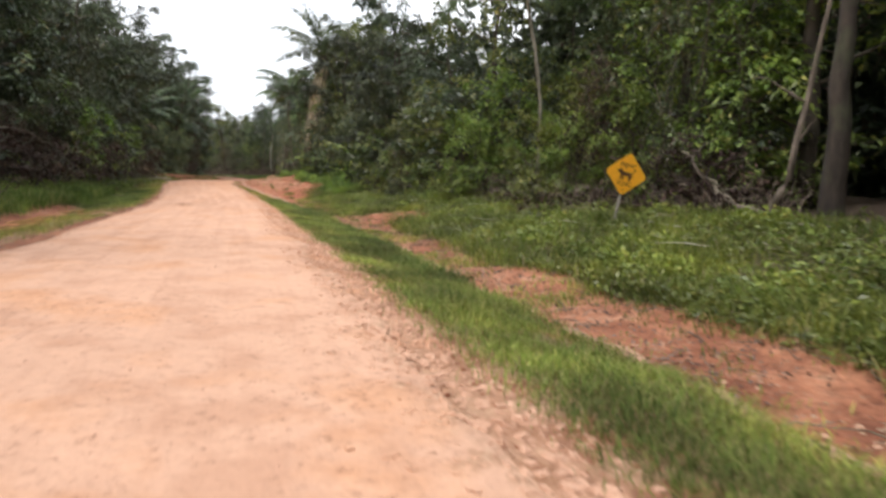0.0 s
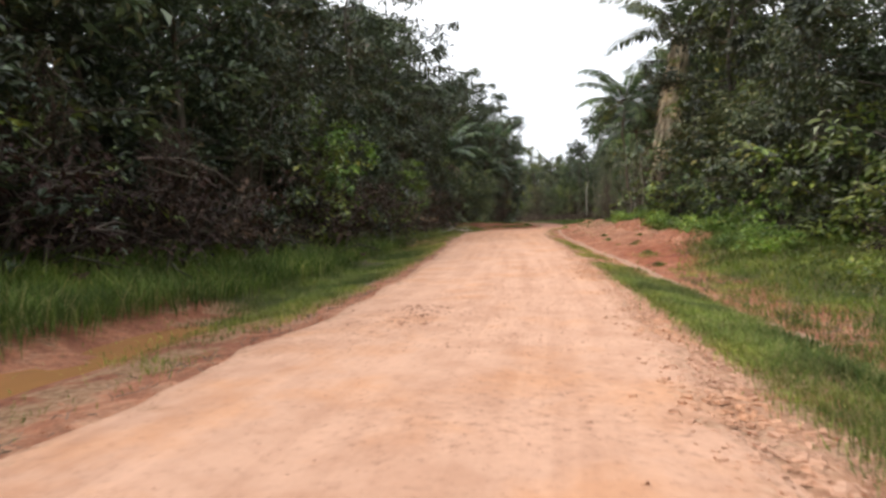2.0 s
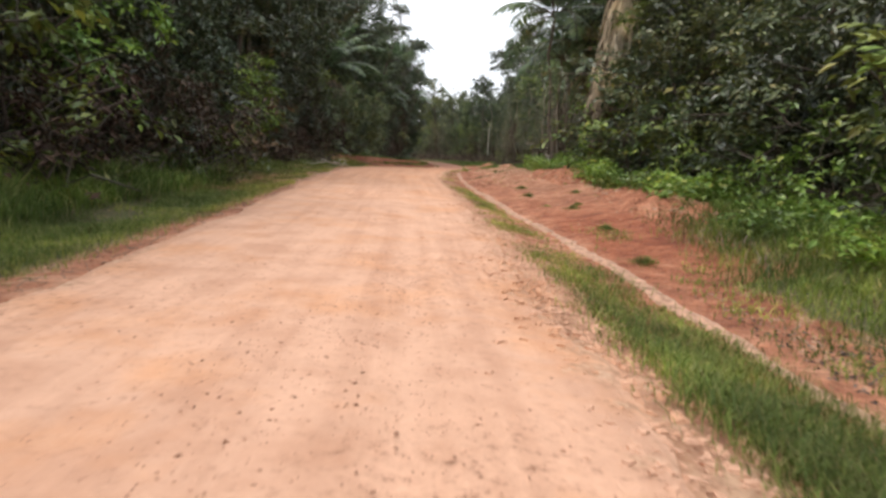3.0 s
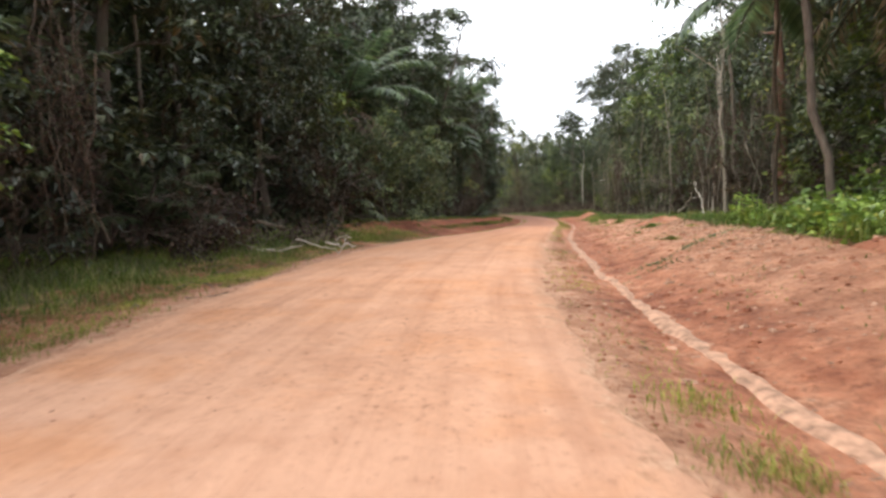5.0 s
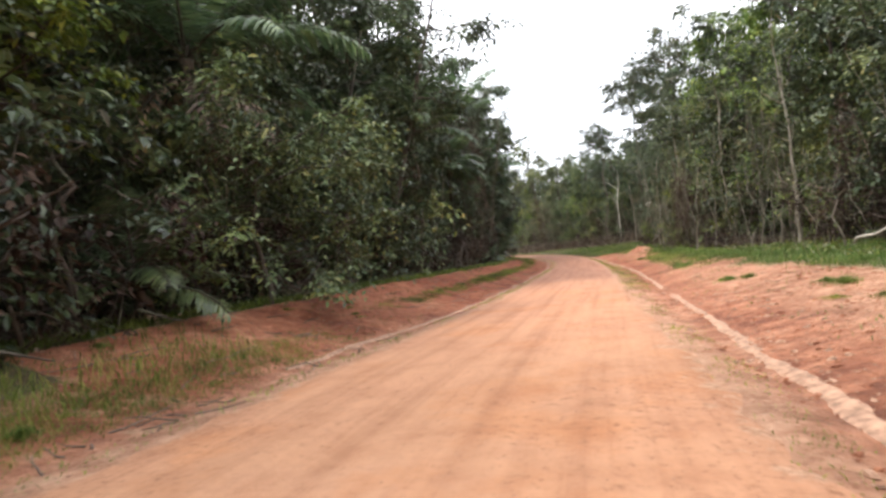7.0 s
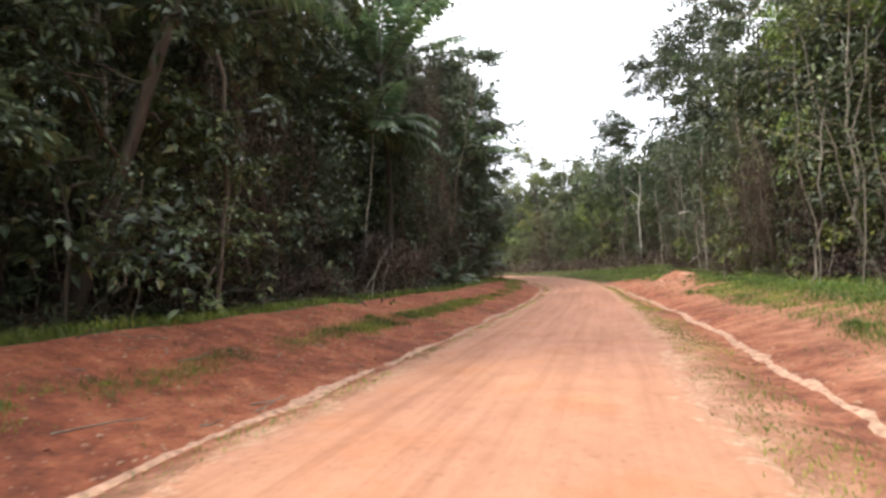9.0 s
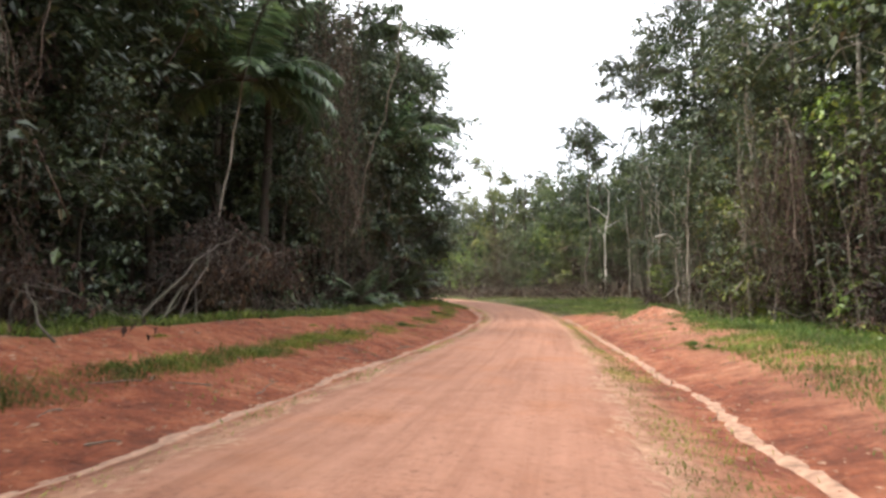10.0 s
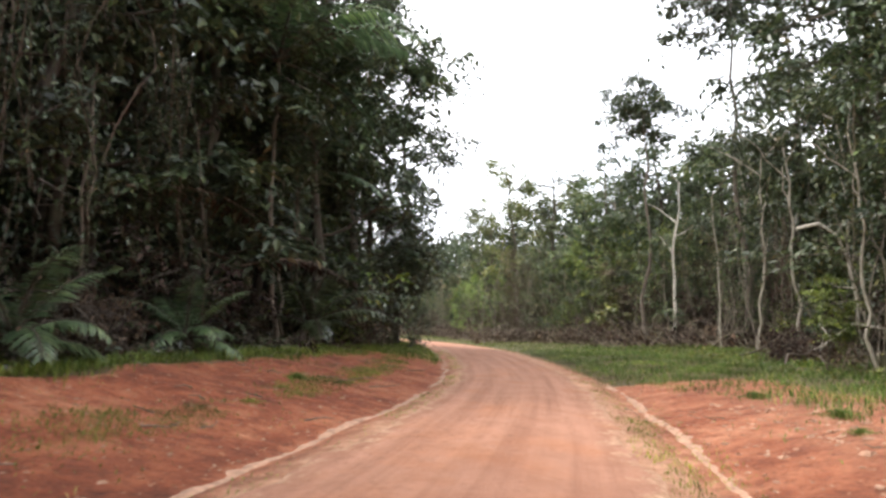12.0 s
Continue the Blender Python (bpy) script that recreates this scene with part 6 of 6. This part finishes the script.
# ---- soil mounds beside the road ----
def soil_mound(x, y, length, width, tall, turn, seed, label):
    n, m = 48, 32
    u, v = np.meshgrid(np.linspace(-1, 1, n), np.linspace(-1, 1, m))
    r = np.sqrt(u ** 2 + v ** 2).ravel()
    c, sn = math.cos(radians(turn)), math.sin(radians(turn))
    px, py = u.ravel() * length / 2, v.ravel() * width / 2
    wx, wy = x + px * c - py * sn, y + px * sn + py * c
    bumps = np.array([noise.noise((a * 1.3 + seed, b * 1.3, seed)) * 0.6 + noise.noise((a * 3.5 + seed, b * 3.5, seed)) * 0.4 + noise.noise((a * 8, b * 8, seed)) * 0.25 for a, b in zip(px, py)])
    dome = np.clip(1 - r ** 1.6, 0, 1)
    pz = rough_height(wx, wy)[0] + tall * dome * (1 + 0.6 * bumps) + 0.012 - 0.06 * np.clip((r - 0.92) / 0.08, 0, 1)
    base = place_z(x, y)
    ii = (np.arange(m - 1)[:, None] * n + np.arange(n - 1)[None]).ravel()
    ob = new("soil_mound", mesh_np("soil_mound", np.stack([wx - x, wy - y, pz - base], 1), np.stack([ii, ii + 1, ii + n + 1, ii + n], 1), CLAY, True))
    ob.location = (x, y, base)
    rng = np.random.default_rng(seed)
    at = rng.integers(0, len(wx), int(90 * length * width / 4))
    at = at[dome[at] > 0.02]
    for name, some, material in (("clod", at[::2], CLAY), ("crust", at[1::2], SILT)):
        v, f = chips(rng, wx[some] - x + rng.normal(size=len(some)) * 0.05, wy[some] - y + rng.normal(size=len(some)) * 0.05, pz[some] - base, rng.uniform(0.03, 0.2, len(some)) * rng.random(len(some)) ** 0.7 + 0.02)
        child(name, mesh_np(name, v, f, material), ob)["kind"] = "stuff"
    return tagged(ob, label, "soil mound", "soil mounds")


soil_mound(4.5, 43.5, 7.5, 1.9, 0.28, 97, 1, "long mound of loose red soil on the verge")
soil_mound(4.0, 53.0, 9.0, 2.2, 0.3, 95, 2, "weathered red soil mound with a pale crust")
soil_mound(4.6, 122.6, 5.6, 2.4, 0.3, 84, 3, "small crumbling heap of pale red soil")
soil_mound(2.9, 69.0, 4.2, 1.6, 0.16, 90, 4, "low crumbled heap of pale soil on the bank")


# ---- fallen branches by the left verge ----
def fallen_branch(pts, r0, seed, twigs, label, material=WOOD_BLEACHED, name="fallen_branch"):
    """A branch or stem along points whose heights are over the ground."""
    rng = np.random.default_rng(seed)
    p0 = np.array(pts, float)
    z0 = [place_z(a, b) for a, b, _ in pts]
    p0[:, 2] += z0
    s = np.linspace(0, len(p0) - 1, 10)
    line = np.stack([np.interp(s, np.arange(len(p0)), p0[:, c]) for c in range(3)], 1) + rng.normal(size=(10, 3)) * 0.035
    t = Tubes().add(line, np.linspace(r0, r0 * 0.4, 10), 7)
    base = line[0].copy()
    for _ in range(twigs):
        c = line[rng.integers(3, 10)]
        t.add(wander(rng, c, c + np.array([rng.normal() * 0.6, rng.normal() * 0.6, rng.uniform(0.05, 0.5)]), 5, 0.1), np.linspace(r0 * 0.4, 0.008, 5), 5)
    t.v = [a - base for a in t.v]
    ob = new(name, t.mesh(name, material))
    ob.location = base
    return tagged(ob, label, "branch" if name == "fallen_branch" else "tree", "fallen branches" if name == "fallen_branch" else "bare trees")


fallen_branch([(-8.95, 64.2, 0.08), (-8.25, 64.2, 0.16), (-7.6, 64.2, 0.32)], 0.048, 1, 0, "bleached fallen branch lying in the grass")
fallen_branch([(-7.9, 64.5, 0.48), (-7.3, 64.7, 0.28), (-6.7, 64.8, 0.05)], 0.024, 2, 1, "thin bleached stick leaning on a fallen branch")
fallen_branch([(-7.4, 65.5, 0.32), (-6.95, 65.5, 0.24), (-6.5, 65.5, 0.16)], 0.034, 13, 1, "short bleached branch lying in the grass")
fallen_branch([(-7.1, 65.6, 0.4), (-6.65, 65.6, 0.52)], 0.02, 17, 0, "thin pale stick caught in the brush")
fallen_branch([(-9.9, 65.8, 0.7), (-9.3, 65.6, 0.76), (-8.7, 65.6, 0.7)], 0.065, 18, 0, "weathered grey log lodged in the thicket", TWIG_DEAD)
fallen_branch([(-10.2, 64.3, 0.55), (-9.8, 64.2, 0.34), (-9.3, 64.2, 0.2), (-8.9, 64.2, 0.1)], 0.036, 3, 1, "long pale dead branch leaning against the thicket")
fallen_branch([(10.0, 10.1, 0.1), (10.0, 11.3, 0.45), (10.0, 12.0, 0.9), (10.05, 12.9, 1.6)], 0.085, 4, 5, "leaning root limb at the forest edge", BARK_GREY)
fallen_branch([(10.0, 10.0, 0.1), (10.15, 9.75, 0.9), (10.3, 9.45, 2.9), (10.4, 9.3, 4.5)], 0.085, 6, 4, "twisted leaning trunk at the forest edge", BARK_GREY, name="bare_tree")
fallen_branch([(-10.4, 125.2, 4.6), (-10.45, 125.6, 6.2), (-10.5, 126.0, 8.0), (-10.5, 126.4, 10)], 0.16, 8, 2, "thick leaning trunk among the trees", BARK, name="bare_tree")
fallen_branch([(-9.8, 126.1, 0.0), (-9.8, 126.0, 3.4), (-9.75, 125.9, 6.4), (-9.6, 126.2, 9.0)], 0.045, 9, 5, "thin grey crooked stem", BARK_GREY, name="bare_tree")
fallen_branch([(7.3, 137.0, 4.4), (8.0, 137.0, 4.5), (8.6, 137.0, 4.0), (8.9, 137.0, 2.6), (8.9, 137.0, 0.2)], 0.06, 10, 3, "pale arching bent stem", name="bare_tree")
fallen_branch([(9.0, 75.8, 0.0), (9.05, 75.9, 4.0), (9.0, 76.1, 7.5), (9.1, 76.3, 12.0)], 0.24, 11, 3, "thick reddish-brown trunk at the forest edge", BARK_RED, name="bare_tree")
fallen_branch([(11.6, 10.0, 0.0), (11.55, 10.0, 3.0), (11.6, 9.9, 8.0)], 0.26, 12, 2, "thick dark trunk at the forest edge", BARK_DARK, name="bare_tree")
fallen_branch([(7.9, 90.8, 0.25), (7.7, 88.6, 0.5), (7.6, 86.6, 0.85), (7.5, 85.4, 1.1)], 0.05, 14, 2, "arched bleached branch before the thicket")
fallen_branch([(7.5, 82.4, 0.1), (7.55, 83.2, 0.9), (7.4, 83.7, 1.4), (7.5, 84.5, 2.1)], 0.045, 15, 1, "crooked bleached stem before the thicket", name="bare_tree")
fallen_branch([(8.2, 79.0, 0.0), (8.1, 79.2, 2.4), (8.25, 79.6, 5.0), (8.0, 80.0, 9.0)], 0.16, 16, 5, "gnarled pale trunk hung with creepers", BARK_GREY, name="bare_tree")
fallen_branch([(9.4, 136.0, 1.0), (8.6, 136.4, 1.3), (7.6, 137.0, 0.5)], 0.05, 5, 3, "bent bleached branch in the brush")


def dead_heap(x, y, seed, limbs, span, tall, label):
    """Arching dead limbs with hanging twigs and withered leaves, lying over one another along the forest edge."""
    rng = np.random.default_rng(seed)
    heap = tagged(new("dead_branch_heap"), label, "brush pile", "brush piles")
    fine, at = Tubes(), []
    for _ in range(limbs):
        way = -1 if rng.random() < 0.6 else 1
        start = np.array([rng.normal() * 1.1, way * span * rng.uniform(0.1, 0.7), 0.05])
        top = np.array([rng.normal() * 0.6, span * rng.uniform(-0.1, 0.2), tall * rng.uniform(0.5, 0.8)])
        end = top + np.array([rng.normal() * 0.9, -way * span * rng.uniform(0.12, 0.32), -tall * rng.uniform(0.1, 0.45)])
        s = np.linspace(0, 1, 12)[:, None]
        line = start * (1 - s) ** 2 + 2 * s * (1 - s) * (top * 1.5 - (start + end) * 0.25) + end * s ** 2 + rng.normal(size=(12, 3)) * 0.06
        line[:, 2] = np.maximum(line[:, 2], 0.02)
        limb = Tubes().add(line, np.linspace(rng.uniform(0.02, 0.04), 0.009, 12), 6)
        child("limb", limb.mesh("limb", DEAD_GREY), heap)
        for _ in range(34):
            c = line[rng.integers(3, 12)]
            tip = c + np.array([rng.normal() * 0.5, rng.normal() * 0.6, rng.uniform(-1.1, 0.35)])
            tip[2] = max(tip[2], 0.05)
            twig = wander(rng, c, tip, 5, 0.14)
            fine.add(twig, np.linspace(0.016, 0.005, 5), 3)
            at += [twig[2], twig[3], twig[4]]
    child("twig", fine.mesh("twig", DEAD_GREY), heap)["kind"] = "stuff"
    at = np.repeat(np.array(at), 4, axis=0)
    at = at + rng.normal(size=at.shape) * 0.12
    q, g = leaf_quads(rng, at, rng.uniform(0.08, 0.22, len(at)), rng.normal(size=at.shape) * 0.5 + np.array([0, 0, -1.0]))
    child("dry_leaves", mesh_np("dry_leaves", q, g, LEAF_DRY), heap)["kind"] = "stuff"
    heap.location = (x, y, place_z(x, y))
    return heap


dead_heap(-9.1, 111.9, 71, 11, 7.0, 4.0, "arching heap of dead limbs and hanging dry twigs")
dead_heap(-9.4, 104.5, 72, 5, 5.0, 1.7, "low heap of dead limbs and dry twigs")
dead_heap(-8.9, 124.5, 73, 6, 4.0, 1.8, "tangle of bleached dead limbs below the trees")
dead_heap(7.6, 138.5, 74, 5, 4.0, 1.2, "low heap of dead limbs before the trees")
dead_heap(8.0, 108.0, 75, 5, 4.0, 1.0, "low heap of dead limbs before the trees")


for x, y, sc in [(2.75, 41.3, 0.75), (2.65, 38.2, 0.85), (4.1, 36.4, 0.8), (2.9, 45.0, 0.6), (3.3, 47.5, 0.7)]:
    put(TUFTS[0], x, y, 40 * y, sc, 0.0)


# ---- loose stones ----
def stones(name, count, ys, ds, sizes, label, seed, material):
    """Loose chips as small five-faced lumps, in one mesh."""
    rng = np.random.default_rng(seed)
    sy = rng.uniform(ys[0], ys[1], count)
    d = ds(sy, rng)
    x = np.interp(sy, YS, LP[:, 0]) + d * np.interp(sy, YS, LN[:, 0])
    y = sy + d * np.interp(sy, YS, LN[:, 1])
    w = np.interp(sy, YS, LW)
    on = np.abs(d) < w - 0.05
    z = np.where(on, level(sy) + 0.055 * (1 - (d / (w + 0.12)) ** 2) - 0.012, rough_height(x, y)[0])
    size = rng.uniform(*sizes, count) * rng.random(count) ** 1.2
    size = np.maximum(size, sizes[0])
    v, f = chips(rng, x, y, z, size)
    return tagged(new(name, mesh_np(name, v, f, material)), label, "gravel", kind="stuff")


stones("road_gravel", 3800, (1, 78), lambda sy, r: (r.random(len(sy)) * 2 - 1) * np.interp(sy, YS, LW), (0.008, 0.032), "loose chips of laterite scattered over the road", 41, STONE)
stones("road_gravel", 4000, (1, 46), lambda sy, r: np.interp(sy, YS, LW) + 0.15 + r.normal(size=len(sy)) * 0.3, (0.02, 0.12), "crumbling lumps along the road's edge", 42, ROAD)
stones("road_gravel", 4600, (1, 40), lambda sy, r: np.interp(sy, YS, LW) + 0.12 + r.normal(size=len(sy)) * 0.24, (0.03, 0.12), "broken pale crumbs along the crumbling road edge", 56, ROAD)
stones("road_gravel", 6500, (40, 135), lambda sy, r: (np.interp(sy, YS, LW) + r.uniform(0.1, 4.4, len(sy))) * np.where(r.random(len(sy)) < 0.55, -1, 1), (0.02, 0.09), "small clods and stones on the red banks", 43, STONE)
stones("road_gravel", 2200, (40, 135), lambda sy, r: (np.interp(sy, YS, LW) + r.uniform(0.9, 4.4, len(sy))) * np.where(r.random(len(sy)) < 0.5, -1, 1), (0.02, 0.11), "pale stones on the red banks", 46, SILT)
stones("road_gravel", 700, (119, 127), lambda sy, r: np.interp(sy, YS, LW) + 3.0 + r.normal(size=len(sy)) * 0.9, (0.03, 0.16), "pale crumbs and clods on the soil heap", 66, SILT)
stones("road_gravel", 2000, (80, 124), lambda sy, r: -(np.interp(sy, YS, LW) + r.uniform(0.5, 4.6, len(sy))), (0.03, 0.12), "red clods on the cut bank", 79, CLAY)
stones("road_gravel", 900, (80, 124), lambda sy, r: -(np.interp(sy, YS, LW) + r.uniform(0.5, 4.4, len(sy))), (0.025, 0.1), "pale pebbles on the red bank", 80, SILT)
stones("road_gravel", 2600, (52, 84), lambda sy, r: np.interp(sy, YS, LW) + r.uniform(0.3, 4.4, len(sy)), (0.03, 0.13), "red clods and stones on the cut bank", 71, CLAY)
stones("road_gravel", 1500, (58, 74), lambda sy, r: np.interp(sy, YS, LW) + 3.8 + r.normal(size=len(sy)) * 0.45, (0.04, 0.2), "pale crusts along the top of the cut bank", 72, SILT)
stones("road_gravel", 900, (52, 84), lambda sy, r: np.interp(sy, YS, LW) + r.uniform(0.2, 3.6, len(sy)), (0.04, 0.15), "pale flakes and stones on the cut bank", 73, SILT)
stones("road_gravel", 2600, (1, 36), lambda sy, r: np.interp(sy, YS, LW) + 2.25 + np.abs(r.normal(size=len(sy))) * 0.55, (0.02, 0.1), "clods and pale crusts in the ditch", 70, SILT)
stones("road_gravel", 3000, (1, 60), lambda sy, r: (np.interp(sy, YS, LW) + r.uniform(-0.1, 0.8, len(sy))) * np.where(r.random(len(sy)) < 0.35, -1, 1), (0.015, 0.07), "dark clods along the crumbling road edge", 47, CLAY)
stones("road_gravel", 2400, (25, 37), lambda sy, r: r.normal(size=len(sy)) * 0.7 + 0.5, (0.012, 0.036), "patch of coarse grit on the road", 44, STONE)
stones("road_gravel", 160, (26.7, 28.8), lambda sy, r: -1.0 + r.normal(size=len(sy)) * 0.35, (0.03, 0.09), "scatter of red clods on the road", 45, STONE)


stones("road_gravel", 2600, (36, 132), lambda sy, r: np.interp(sy, YS, LW) + gutter_at(sy, True) + r.normal(size=len(sy)) * 0.14, (0.02, 0.075), "crumbs of pale silt along the rain channel", 48, SILT)
stones("road_gravel", 1600, (36, 132), lambda sy, r: np.interp(sy, YS, LW) + gutter_at(sy, True) + r.normal(size=len(sy)) * 0.16, (0.02, 0.08), "red clods fallen into the rain channel", 49, CLAY)
stones("road_gravel", 1500, (78, 150), lambda sy, r: -(np.interp(sy, YS, LW) + gutter_at(sy, False) + r.normal(size=len(sy)) * 0.14), (0.02, 0.075), "crumbs of pale silt along the rain channel", 50, SILT)


# ---- fallen twigs and leaves on the verges ----
def twig_litter(count, ys, ds, label, seed, longest=0.9, material=TWIG_DEAD):
    rng = np.random.default_rng(seed)
    t = Tubes()
    sy = rng.uniform(*ys, count)
    d = ds(sy, rng)
    x = np.interp(sy, YS, LP[:, 0]) + d * np.interp(sy, YS, LN[:, 0])
    y = sy + d * np.interp(sy, YS, LN[:, 1])
    z = rough_height(x, y)[0]
    for a, b, c in zip(x, y, z):
        turn, length = rng.uniform(0, 6.28), rng.uniform(0.15, 1.0) * longest
        end = (a + math.cos(turn) * length, b + math.sin(turn) * length, c + 0.03 + rng.uniform(0, 0.08))
        t.add(wander(rng, (a, b, c + 0.015), end, 4, 0.06), np.linspace(0.014, 0.006, 4) * min(1.0, longest * 1.4), 3)
    return tagged(new("twig_litter", t.mesh("twig_litter", material)), label, "twigs", kind="stuff")


twig_litter(160, (56, 80), lambda sy, r: -(np.interp(sy, YS, LW) + r.uniform(0.3, 4.5, len(sy))), "fallen twigs scattered on the verge", 61)
twig_litter(260, (8, 46), lambda sy, r: -(np.interp(sy, YS, LW) + r.normal(size=len(sy)) * 0.2 + 0.25), "dark twigs and bark along the crumbling road edge", 65, 0.3)
twig_litter(260, (1, 34), lambda sy, r: np.interp(sy, YS, LW) + r.uniform(2.2, 3.7, len(sy)), "dead twigs and stalks lying in the ditch", 67, 0.5)
weeds(5200, True, (1, 36), band([(0, 2.1)], [(0, 3.7)]), 0.06, 0.03, LEAF_STRAW, "dead leaves lying in the ditch", 68, -0.05)
weeds(2400, True, (1, 36), band([(0, 2.1)], [(0, 3.8)]), 0.06, 0.05, LEAF_DRY, "brown dead leaves lying in the ditch", 69, 0.0)
twig_litter(90, (7, 26), lambda sy, r: np.interp(sy, YS, LW) + r.uniform(6.0, 8.8, len(sy)), "bleached sticks lying below the trees", 78, 1.9, WOOD_BLEACHED)
twig_litter(140, (8, 30), lambda sy, r: np.interp(sy, YS, LW) + r.uniform(6.5, 9.5, len(sy)), "fallen twigs below the trees", 62)
twig_litter(120, (84, 135), lambda sy, r: -(np.interp(sy, YS, LW) + r.uniform(1.0, 5.0, len(sy))), "fallen twigs on the red bank", 63)
twig_litter(120, (66, 135), lambda sy, r: np.interp(sy, YS, LW) + r.uniform(0.4, 5.0, len(sy)), "fallen twigs on the cut bank", 64, 0.45)
